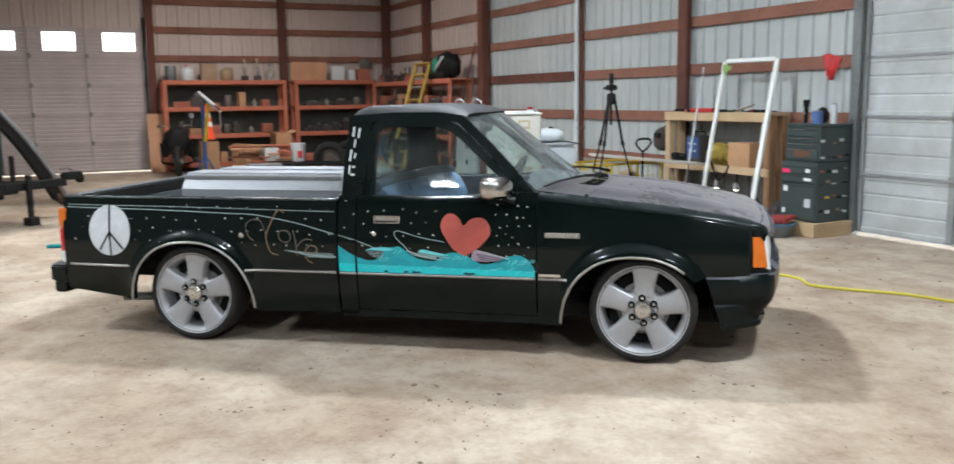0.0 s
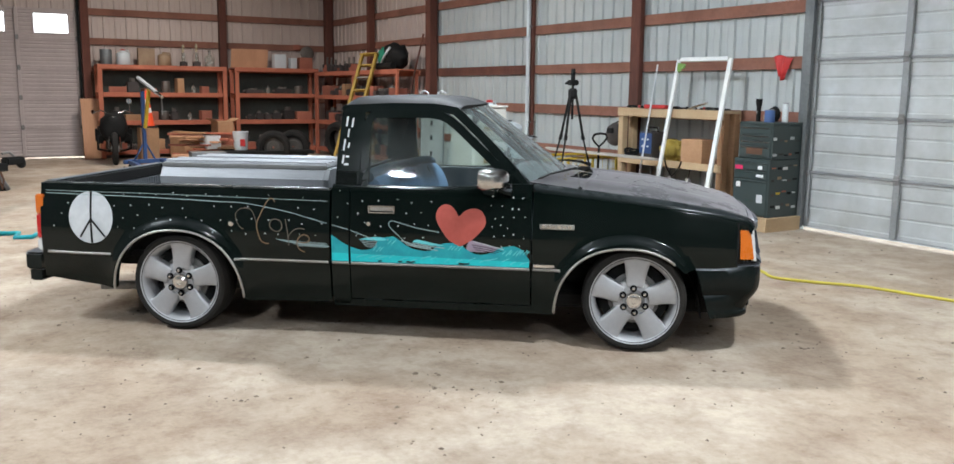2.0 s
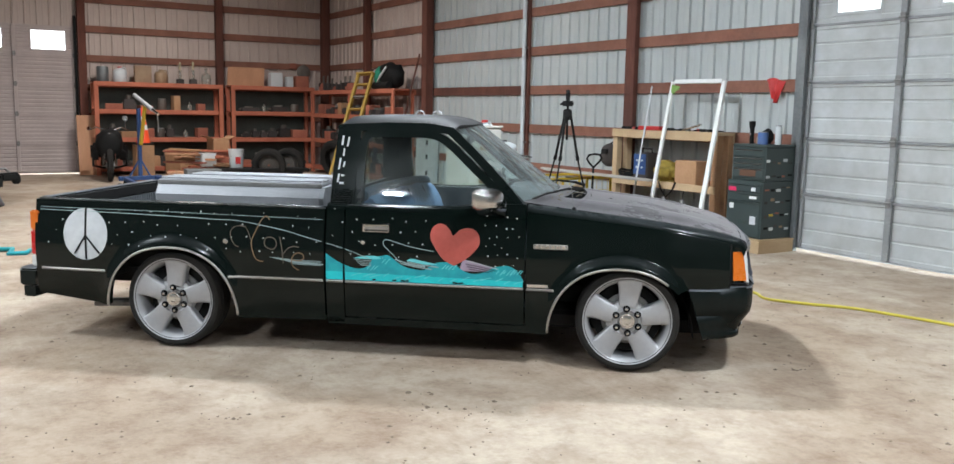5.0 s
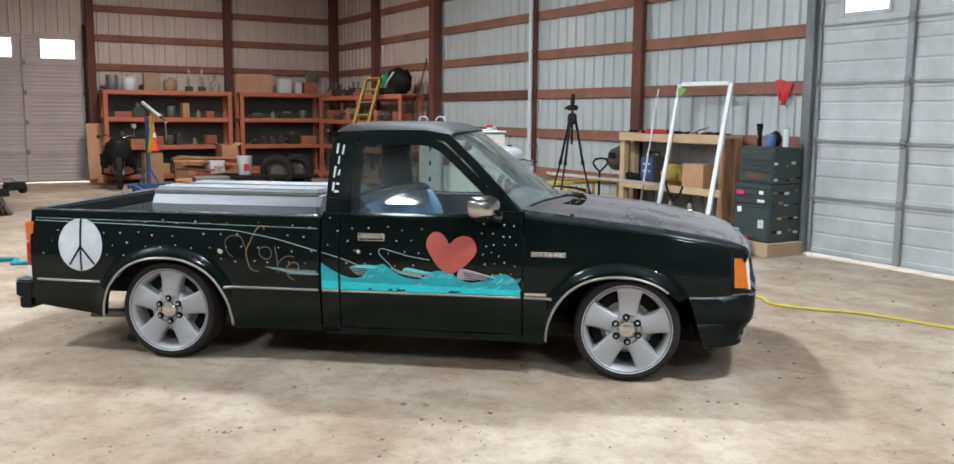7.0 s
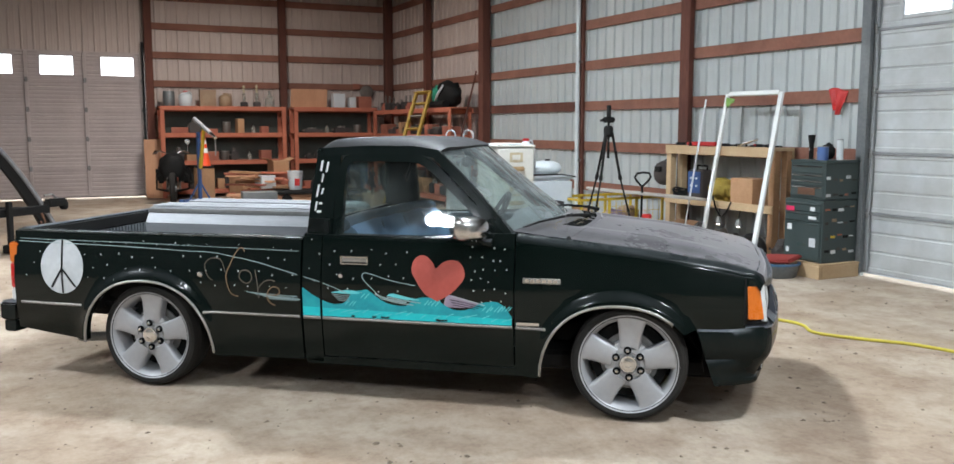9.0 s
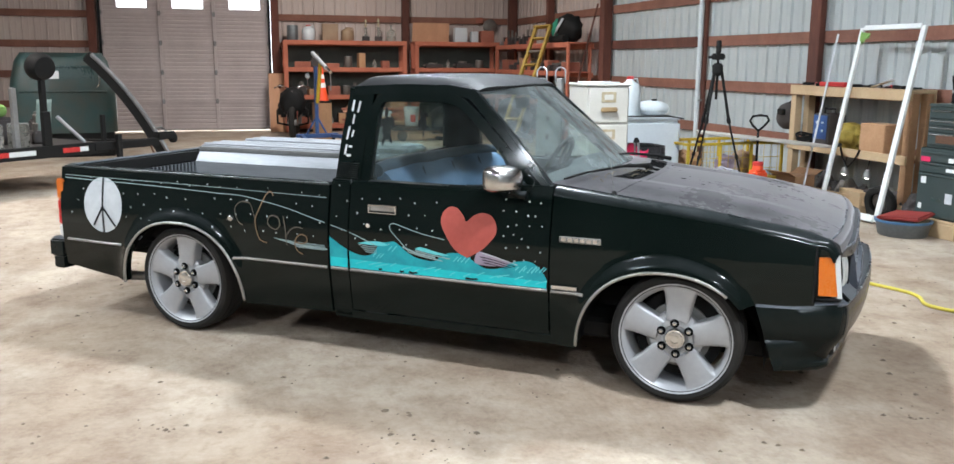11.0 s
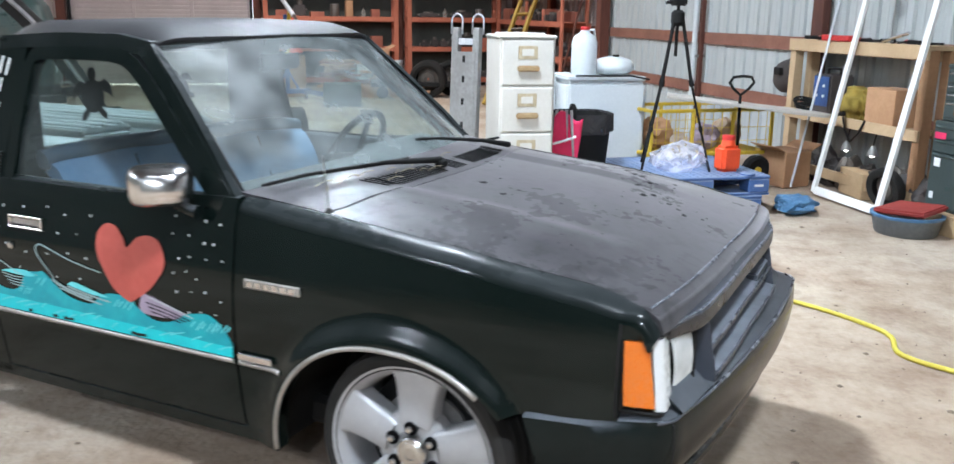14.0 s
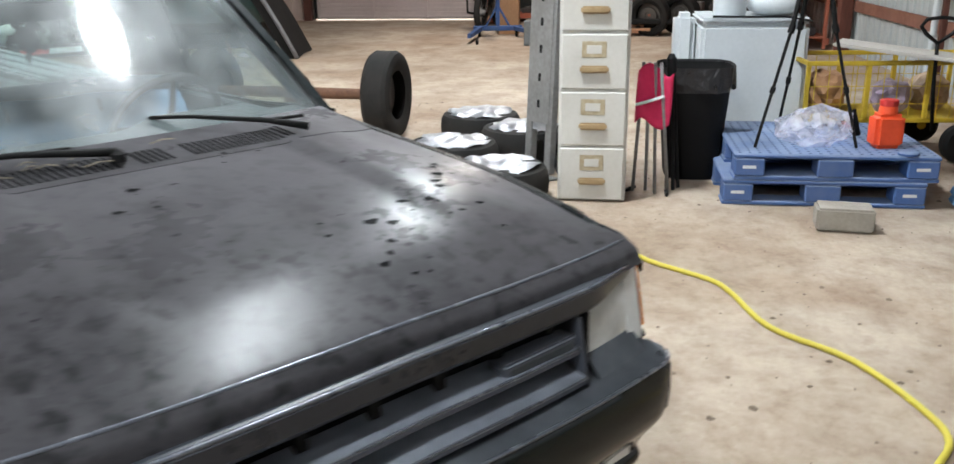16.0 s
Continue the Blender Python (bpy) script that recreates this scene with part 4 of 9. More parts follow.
for s in (-1, 1):
    SK = 0.028 if s > 0 else 0.004
    YI = 0.500 if s > 0 else 0.545
    cheek = bmesh.new()
    prism(cheek, [(FX(s * YI) - 0.010, s * (YI - 0.004)), (FX(s * YI) - 0.13, s * (YI - 0.018)), (FX(s * YI) - 0.13, s * (YI - 0.026)), (FX(s * YI) - 0.010, s * (YI - 0.011))], 0.535, 0.69)
    part("lamp_cheek", cheek, BLACK, TRUCK)
    bm = bmesh.new()
    sheet(bm, lambda y, v: (FX(s * y) - 0.016 + 0.006 * math.sin(math.pi * v) - 0.012 * v, s * y, 0.584 + 0.122 * v), span(YI, 0.662, 8), span(0, 1, 6))
    hl = part("headlight", thick(bm, 0.006), HEADGLASS, TRUCK, "clouded rectangular headlight", smooth=40)
    hl.visible_shadow = False
    rf = bmesh.new()
    sheet(rf, lambda u, v: (FX(s * 0.61) - 0.03 - 0.055 * (1 - max(abs(2 * u - 1), abs(2 * v - 1)) ** 2), s * (YI + 0.004 + (0.653 - YI) * u), 0.588 + 0.114 * v), span(0, 1, 12), span(0, 1, 10))
    part("reflector", rf, CHROME, hl, smooth=True)
    part("bulb_shield", lathe(bmesh.new(), [(0.018, 0.0), (0.018, 0.02), (0.012, 0.03)], 14, Matrix.Translation((FX(s * 0.61) - 0.075, s * 0.61, 0.645)) @ Matrix.Rotation(radians(90), 4, "Y")), STEEL, hl)
    part("lamp_sill", thick(sheet(bmesh.new(), lambda y, v: (FX(s * y) + 0.024 - 0.05 * v, s * y, 0.532 + 0.048 * v), span(0.502, 0.70, 6), (0, 0.4, 0.8, 1)), 0.006), PLASTIC, TRUCK, smooth=40)
    # clear corner lens, leaning back, then the amber one round the corner in its dark rubber surround
    bm = bmesh.new()
    sheet(bm, lambda t, v: (table([(0, FX(s * 0.68) - 0.014), (0.55, 2.060 + SK), (1, 2.040 + SK)], t) - 0.022 * v, s * (table([(0, 0.682), (0.55, 0.738), (1, 0.758)], t) - 0.012 * v), 0.545 + 0.180 * v), span(0, 1, 8), span(0, 1, 4))
    part("corner_lens", thick(bm, 0.014), LENS, TRUCK, "clear corner lamp", smooth=40)
    bm = bmesh.new()
    sheet(bm, lambda t, v: (2.040 + SK - 0.026 * v - (0.076 - 0.018 * v) * t, s * (0.770 + 0.014 * t + 0.003 * math.sin(math.pi * v) - 0.010 * v), 0.560 + 0.164 * v), span(0, 1, 6), span(0, 1, 8))
    ind = part("side_indicator", thick(bm, 0.014), AMBER, TRUCK, "orange side indicator lens", smooth=40)
    part("lens_ridge", tube(bmesh.new(), [(2.026 + SK, s * 0.763, 0.645), (1.962 + SK, s * 0.776, 0.645)], 0.003, 6), AMBER, ind)
    rim = [(2.044 + SK, s * 0.760, 0.545), (1.956 + SK, s * 0.777, 0.545), (1.952 + SK, s * 0.768, 0.735), (2.012 + SK, s * 0.752, 0.736)]
    part("lamp_seal", tube(bmesh.new(), rim, 0.0055, 8), BLACK, TRUCK, smooth=True)
    part("lamp_seal", tube(bmesh.new(), [(1.956 + SK, s * 0.777, 0.543), (2.044 + SK, s * 0.760, 0.543), (2.052 + SK, s * 0.750, 0.542)], 0.0065, 8), BLACK, TRUCK, smooth=True)
    part("fender_seam", tube(bmesh.new(), [(1.949, s * (half(1.949, z) + 0.001), z) for z in span(0.525, 0.765, 8)], 0.005, 6), BLACK, TRUCK)
    part("lamp_surround", bx(1.94, 1.985 + SK, min(s * 0.50, s * 0.750), max(s * 0.50, s * 0.742), 0.51, 0.745), BLACK, TRUCK)
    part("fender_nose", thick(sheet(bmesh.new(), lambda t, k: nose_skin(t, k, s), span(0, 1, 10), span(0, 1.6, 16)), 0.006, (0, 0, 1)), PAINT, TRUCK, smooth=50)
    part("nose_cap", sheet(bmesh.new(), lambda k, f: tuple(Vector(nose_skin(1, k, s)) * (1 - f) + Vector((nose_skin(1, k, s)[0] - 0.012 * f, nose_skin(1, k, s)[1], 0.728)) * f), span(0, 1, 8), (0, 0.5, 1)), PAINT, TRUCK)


# front bumper: section swept round the nose
def bumper_line(t):
    """Plan of the bumper from the right arch round to the left one, t in -1..1."""
    a = abs(t)
    s = 1 if t > 0 else -1
    if a < 0.62:
        y = a / 0.62 * 0.68
        return 2.182 + 0.05 * s * y / 0.7 - 0.04 * (y / 0.68) ** 2.4, s * y
    if a < 0.76:
        q = (a - 0.62) / 0.14 * math.pi / 2
        return 2.142 + 0.0486 * s - 0.11 + 0.11 * math.cos(q), s * (0.68 + 0.105 * math.sin(q))
    q = (a - 0.76) / 0.24
    return 2.032 + 0.0486 * s - (0.311 + 0.0486 * s) * q, s * (0.785 + 0.047 * q)


SEC = [(-0.17, 0.538), (-0.10, 0.533), (-0.026, 0.523), (-0.006, 0.516), (0.0, 0.496), (0.003, 0.465), (0.003, 0.43), (-0.001, 0.395), (-0.008, 0.370), (-0.020, 0.350), (-0.038, 0.325), (-0.056, 0.300), (-0.068, 0.278), (-0.072, 0.262), (-0.066, 0.252), (-0.062, 0.240), (-0.066, 0.226), (-0.082, 0.214), (-0.14, 0.222)]
bm = bmesh.new()
ts = span(-1, 1, 72)


def bumper_pt(t, v):
    x, y = bumper_line(t)
    x2, y2 = bumper_line(min(1, t + 1e-3))
    x1, y1 = bumper_line(max(-1, t - 1e-3))
    d = Vector((x2 - x1, y2 - y1, 0)).normalized()
    nrm = Vector((d.y, -d.x, 0))
    off, z = SEC[v]
    if off < -0.02 and z > 0.5:  # the ledge runs in to the lamps and the grille
        k, sg = -off / 0.17, (1 if y > 0 else -1)
        yi = sg * min(abs(y), 0.735)
        xi = min(FX(yi) - 0.03, x)
        return (x + (xi - x) * k, y + (yi - y) * k, z - 0.020 * ease(0.70, 0.9, abs(t)))
    side = ease(0.70, 0.9, abs(t))
    z = z - (0.020 * side if z > 0.5 else 0)
    if off < -0.02 and z < 0.4:
        off *= 1 - 0.75 * ease(0.70, 0.86, abs(t))
    x += 0.09 * max(0, 0.5 - z) / 0.27 * ease(0.86, 1.0, abs(t))
    return (x + nrm.x * off, y + nrm.y * off, z)


sheet(bm, bumper_pt, ts, list(range(len(SEC))))
part("front_bumper", thick(bm, 0.008), PLASTIC, TRUCK, "black-green front bumper, its ledge paled by dust and painted sheen", smooth=40)
part("bumper_edge", tube(bmesh.new(), [tuple(Vector(bumper_pt(t, 3)) + Vector((0.001, 0, 0.0018))) for t in span(-0.70, 0.70, 72)], 0.0045, 8), EDGE_GLINT, TRUCK, "pale bead drawing the glint along the bumper top edge", smooth=True)
# Black block that draws the shade behind the bumper.
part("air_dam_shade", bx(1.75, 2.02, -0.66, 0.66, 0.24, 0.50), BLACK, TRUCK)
for s in (-1, 1):
    x0, y0 = bumper_line(s * 0.66)
    part("bumper_seam", tube(bmesh.new(), [(x0 - 0.03, y0 - s * 0.01, 0.532), (x0 - 0.001, y0, 0.505), (x0 + 0.002, y0, 0.44), (x0 - 0.004, y0, 0.385)], 0.0035, 6), BLACK, TRUCK)
for s in (-1, 1):
    xf = bumper_line(s * 0.547)[0] - 0.056
    part("fog_recess", bx(xf - 0.06, xf - 0.006, min(s * 0.52, s * 0.66), max(s * 0.52, s * 0.66), 0.265, 0.318, 0.01), BLACK, TRUCK)
    part("fog_lamp", bx(xf - 0.05, xf, min(s * 0.54, s * 0.64), max(s * 0.54, s * 0.64), 0.272, 0.312, 0.008), LENS, TRUCK)

# ---- cab ----
YG = lambda z: table([(0.90, 0.783), (0.96, 0.767), (1.36, 0.636), (1.40, 0.618)], z)


def strip(name, path, material, w, label="", parent=None, dep=0.03):
    """A flat frame bar along points given as (x, z) on both sides of the cab, w wide in its plane."""
    for s in (-1, 1):
        bm = bmesh.new()
        lo, hi, n = [], [], len(path)
        for i, (x, z) in enumerate(path):
            a, b = path[max(i - 1, 0)], path[min(i + 1, n - 1)]
            d = Vector((b[0] - a[0], b[1] - a[1])).normalized()
            px, pz = -d.y * w / 2, d.x * w / 2
            lo.append((x - px, z - pz))
            hi.append((x + px, z + pz))
        o = [[bm.verts.new((x, s * (YG(z) + k), z)) for (x, z) in row for k in (0.0,)] for row in (lo, hi)]
        q = [[bm.verts.new((x, s * (YG(z) - dep), z)) for (x, z) in row] for row in (lo, hi)]
        for i in range(n - 1):
            bm.faces.new((o[0][i], o[0][i + 1], o[1][i + 1], o[1][i]))
            bm.faces.new((q[0][i], q[1][i], q[1][i + 1], q[0][i + 1]))
            bm.faces.new((o[0][i], q[0][i], q[0][i + 1], o[0][i + 1]))
            bm.faces.new((o[1][i], o[1][i + 1], q[1][i + 1], q[1][i]))
        for i in (0, n - 1):
            bm.faces.new((o[0][i], o[1][i], q[1][i], q[0][i]))
        part(name, bm, material, parent or TRUCK, label, smooth=40)


# roof: a shell with rounded edges that runs down into the gutter line
def roof(u, v):
    xr, xf = -0.392, 0.402 - 0.070 * abs(v) ** 2.2
    x = xr + (xf - xr) * u
    e = 1 - max(0, (abs(v) - 0.80) / 0.20) ** 2.2
    edge = 1 - max(0, (0.14 - u) / 0.14) ** 2.2
    front = 1 - max(0, (u - 0.72) / 0.28) ** 2.0
    z = 1.376 + 0.066 * e * min(edge, 1) * (0.36 + 0.64 * front) + 0.016 * (1 - v * v) * math.sin(math.pi * min(1, max(0, u)) * 0.9 + 0.2)
    return (x, v * (0.619 + 0.006 * math.sin(math.pi * u)), z)


bm = bmesh.new()
sheet(bm, roof, [0, 0.02, 0.05, 0.09, 0.14] + span(0.2, 0.8, 10) + [0.86, 0.9, 0.94, 0.97, 1.0], [-1, -0.985, -0.96, -0.92, -0.87, -0.8] + span(-0.7, 0.7, 12) + [0.8, 0.87, 0.92, 0.96, 0.985, 1])
part("roof", thick(bm, 0.010, (0, 0, 1)), ROOFP, TRUCK, "dusty black cab roof", smooth=60)
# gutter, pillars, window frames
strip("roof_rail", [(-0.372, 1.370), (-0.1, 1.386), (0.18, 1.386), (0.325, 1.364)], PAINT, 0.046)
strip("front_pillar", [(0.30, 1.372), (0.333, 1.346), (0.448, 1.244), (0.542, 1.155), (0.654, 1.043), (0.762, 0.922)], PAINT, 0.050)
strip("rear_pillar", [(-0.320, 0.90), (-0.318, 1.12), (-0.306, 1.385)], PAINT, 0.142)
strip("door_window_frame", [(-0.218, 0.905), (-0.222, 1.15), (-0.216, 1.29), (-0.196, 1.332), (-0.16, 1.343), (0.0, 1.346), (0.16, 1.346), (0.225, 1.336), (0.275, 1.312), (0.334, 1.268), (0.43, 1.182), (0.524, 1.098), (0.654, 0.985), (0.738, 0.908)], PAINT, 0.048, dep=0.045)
strip("quarter_sail", [(0.60, 0.915), (0.75, 0.915)], PAINT, 0.03, dep=0.02)
for s in (-1, 1):
    bm = bmesh.new()
    for k in range(8):  # vent louvres low on the rear pillar
        z = 0.932 + 0.010 * k
        box(bm, -0.384, -0.262, min(s * (YG(z) + 0.004), s * (YG(z) - 0.01)), max(s * (YG(z) + 0.004), s * (YG(z) - 0.01)), z, z + 0.0055)
    part("pillar_vent", bm, PLASTIC, TRUCK)
    bm = bmesh.new()
    sheet(bm, lambda u, v: ((-0.22 + 0.01 * v) * (1 - u) + u * (0.715 - 0.485 * v), s * (YG(0.91 + 0.43 * v) - 0.016), 0.91 + 0.43 * v), span(0, 1, 4), span(0, 1, 6))
    gl = part("side_window", bm, SIDEGLASS, TRUCK, "dusty side window glass")
    gl.visible_shadow = False
# windshield with a dark rubber surround
WS = lambda u, v: (0.395 - 0.07 * abs(u) ** 2.2 + (0.44 + 0.125 * (1 - abs(u) ** 2)) * v, u * (0.600 + 0.125 * v), 1.398 - 0.02 * u * u - (0.415 + 0.006 * u * u) * v)
bm = bmesh.new()
sheet(bm, WS, span(-1, 1, 20), span(0, 1, 10))
ws = part("windshield", bm, WINDSHIELD, TRUCK, "dust-filmed windshield", smooth=True)
ws.visible_shadow = False
rim = [WS(-1 + 0.1 * k, 0) for k in range(21)] + [WS(1, 0.1 * k) for k in range(1, 11)] + [WS(1 - 0.1 * k, 1) for k in range(1, 21)] + [WS(-1, 1 - 0.1 * k) for k in range(1, 10)]
part("windshield_rubber", tube(bmesh.new(), rim, 0.0075, 8, closed=True), BLACK, TRUCK, smooth=True)
for s in (-1, 1):  # the pillar's front face, between the glass and the door side
    bm = bmesh.new()
    sheet(bm, lambda v, w: tuple(Vector(WS(s, v)).lerp(Vector((0.345 + 0.435 * v, s * (YG(1.366 - 0.435 * v) + 0.001), 1.366 - 0.435 * v)), w) + Vector((0.006 * math.sin(math.pi * w), 0, 0.006 * math.sin(math.pi * w)))), span(0, 1, 10), span(0, 1, 5))
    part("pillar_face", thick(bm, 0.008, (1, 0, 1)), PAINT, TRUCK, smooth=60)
# cab back with its window
bm = bmesh.new()
for y0, y1, z0, z1 in ((-0.74, 0.74, 0.3, 0.985), (-0.63, 0.63, 1.315, 1.385), (-0.72, -0.52, 0.985, 1.315), (0.52, 0.72, 0.985, 1.315)):
    if z0 == 0.985:
        o = -1 if y0 < 0 else 1
        prism(bm, [(o * 0.52, 0.985), (o * 0.755, 0.985), (o * 0.648, 1.315), (o * 0.52, 1.315)], -0.015, 0.015, m=Matrix(((0, 0, 1, -0.365), (1, 0, 0, 0), (0, 1, 0, 0), (0, 0, 0, 1))))
    else:
        box(bm, -0.38, -0.35, y0, y1, z0, z1)
part("cab_back", bm, PAINT, TRUCK)
rg = part("rear_window", bx(-0.368, -0.364, -0.52, 0.52, 0.985, 1.315), SIDEGLASS, TRUCK, "rear window glass with two dark decals")
rg.visible_shadow = False
ON_GLASS = Matrix(((0, 0, 1, -0.3625), (1, 0, 0, 0), (0, 1, 0, 0), (0, 0, 0, 1)))
for y, sc, tilt in ((-0.27, 1.0, 0.0), (0.20, 0.8, 0.5)):
    tilted = lambda a, b: (y + sc * (a * math.cos(tilt) - b * math.sin(tilt)), 1.155 + sc * (a * math.sin(tilt) + b * math.cos(tilt)))
    bm = bmesh.new()
    prism(bm, [tilted(0.052 * math.cos(a), 0.066 * math.sin(a)) for a in span(0, 2 * math.pi, 18)[:-1]], 0, 0.002, m=ON_GLASS)
    prism(bm, [tilted(0.020 * math.cos(a), 0.086 + 0.026 * math.sin(a)) for a in span(0, 2 * math.pi, 12)[:-1]], 0.0003, 0.0023, m=ON_GLASS)
    for q in (-1, 1):
        prism(bm, [tilted(q * p[0], p[1]) for p in ((0.030, 0.050), (0.060, 0.064), (0.088, 0.040), (0.094, -0.010), (0.078, 0.004), (0.048, 0.018))][::q], 0.0004, 0.0024, m=ON_GLASS)
        prism(bm, [tilted(q * p[0], p[1]) for p in ((0.030, -0.040), (0.060, -0.070), (0.056, -0.096), (0.034, -0.080), (0.018, -0.056))][::q], 0.0004, 0.0024, m=ON_GLASS)
    part("window_decal", bm, BLACK, rg, "dark turtle sticker")
# inside: floor, bench seat, dash, wheel, mirror, door cards
part("cab_floor", bx(-0.36, 0.9, -0.70, 0.70, 0.30, 0.33), CABIN, TRUCK)
part("firewall", bx(0.86, 0.9, -0.70, 0.70, 0.3, 0.95), CABIN, TRUCK)
SEAT_X = lambda y: 0.035 + 0.07 * (1 + y / 0.6)
bm = bmesh.new()
sheet(bm, lambda y, t: (table([(0, -0.02), (0.35, -0.13), (0.7, -0.20), (0.85, -0.235), (1, -0.30)], t) - 0.012 * math.sin(t * 9) + SEAT_X(y) + 0.012 * math.cos(y * 20.3) * math.sin(math.pi * t), y, table([(0, 0.60), (0.35, 0.78), (0.7, 0.95), (0.85, 0.985), (1, 0.985)], t) - 0.02 * abs(y / 0.62) ** 6), span(-0.62, 0.62, 40), span(0, 0.84, 14))
part("seat_back", thick(bm, 0.06), SEAT, TRUCK, "pale blue vinyl bench backrest", smooth=50)
bm = bmesh.new()
tube(bm, [(-0.258 + SEAT_X(y), y, 0.984 - 0.02 * abs(y / 0.62) ** 6) for y in span(-0.63, 0.63, 20)], 0.036, 12)
part("seat_top_roll", bm, SEATDARK, TRUCK, "dark blue roll along the top of the backrest", smooth=60)
part("seat_cushion", bx(-0.08, 0.42, -0.62, 0.62, 0.45, 0.62, 0.04, seg=3), SEAT, TRUCK, smooth=50)
for y in (-0.31, 0.0, 0.31):
    part("seat_seam", tube(bmesh.new(), [(-0.015 + SEAT_X(y), y, 0.62), (-0.12 + SEAT_X(y), y, 0.79), (-0.186 + SEAT_X(y), y, 0.955)], 0.004, 6), SEATDARK, TRUCK)
bm = bmesh.new()
sheet(bm, lambda y, t: (table([(0, 0.84), (0.4, 0.66), (0.6, 0.585), (0.75, 0.575), (1, 0.62)], t), y, table([(0, 0.955), (0.4, 0.965), (0.6, 0.945), (0.75, 0.88), (1, 0.68)], t) + 0.03 * ease(0.12, 0.2, y) * (1 - ease(0.5, 0.6, y)) * (0.2 < t < 0.8)), span(-0.70, 0.70, 28), span(0, 1, 12))
part("dashboard", thick(bm, 0.02), CABIN, TRUCK, smooth=50)
sw = Matrix.Translation((0.44, 0.34, 0.92)) @ Matrix.Rotation(radians(-62), 4, "Y")
bm = bmesh.new()
tube(bm, [sw @ Vector((0.185 * math.cos(a), 0.185 * math.sin(a), 0)) for a in span(0, 2 * math.pi, 28)[:-1]], 0.014, 8, closed=True)
for a in (0.0, math.pi, -math.pi / 2):
    tube(bm, [sw @ Vector((0, 0, -0.02)), sw @ Vector((0.18 * math.cos(a + 1.57), 0.18 * math.sin(a + 1.57), 0))], 0.012, 8)
tube(bm, [sw @ Vector((0, 0, -0.01)), sw @ Vector((0, 0, -0.3))], 0.03, 10)
part("steering_wheel", bm, BLACK, TRUCK, smooth=50)
im = part("inside_mirror", bx(0.33, 0.35, -0.12, 0.12, 1.27, 1.33, 0.01, seg=2), BLACK, TRUCK)
for s in (-1, 1):
    part("door_card", bx(-0.28, 0.77, min(s * 0.73, s * 0.70), max(s * 0.73, s * 0.70), 0.3, 0.925, 0.01), CABIN, TRUCK)
# chrome door mirror on the right door
ms = bmesh.new()
sq = lambda f: math.copysign(abs(f) ** 0.5, f)
sheet(ms, lambda a, v: (-0.025 + 0.095 * v, 0.096 * sq(math.cos(a)) * (1 - 0.36 * v ** 2.6), 0.063 * sq(math.sin(a)) * (1 - 0.36 * v ** 2.6)), span(0, 2 * math.pi, 44), span(0, 1, 10))
bmesh.ops.remove_doubles(ms, verts=ms.verts, dist=1e-5)
bmesh.ops.holes_fill(ms, edges=[e for e in ms.edges if e.is_boundary])
mo = part("door_mirror", ms, CHROME, TRUCK, "chrome door mirror", smooth=60, m=pose(0.563, -0.853, 0.985, 0, 0, -42))
part("mirror_foot", tube(bmesh.new(), [(0.0, 0.04, -0.055), (0.02, 0.075, -0.075), (0.05, 0.10, -0.078)], [0.018, 0.017, 0.024], 12), PLASTIC, mo, smooth=50)
# aerial, wipers
ae = part("aerial", tube(bmesh.new(), [(1.055, -0.705, 0.925), (1.03, -0.695, 1.09)], 0.0022, 6), STEEL, TRUCK)
part("aerial_base", lathe(bmesh.new(), [(0.016, 0), (0.014, 0.014), (0.006, 0.024)], 12, Matrix.Translation((1.055, -0.705, 0.918))), BLACK, TRUCK)
for p in (((1.09, -0.10, 1.0), (1.0, -0.30, 1.012), (0.88, -0.56, 1.002), (0.825, -0.70, 0.986)), ((1.095, 0.46, 0.982), (1.03, 0.36, 1.006), (0.94, 0.18, 1.03), (0.90, 0.08, 1.036))):
    part("wiper_arm", tube(bmesh.new(), p, [0.012, 0.008, 0.006, 0.005], 8), BLACK, TRUCK, smooth=True)
    q = [Vector(v) + Vector((-0.012, 0, -0.002)) for v in p[1:]]
    part("wiper_blade", tube(bmesh.new(), [q[0] + Vector((0.02, 0.12, 0.0)), *q], 0.005, 6), BLACK, TRUCK)
part("wiper_pivot", lathe(bmesh.new(), [(0.02, 0), (0.02, 0.02), (0.01, 0.03)], 12, Matrix.Translation((1.09, -0.10, 0.976))), BLACK, TRUCK)
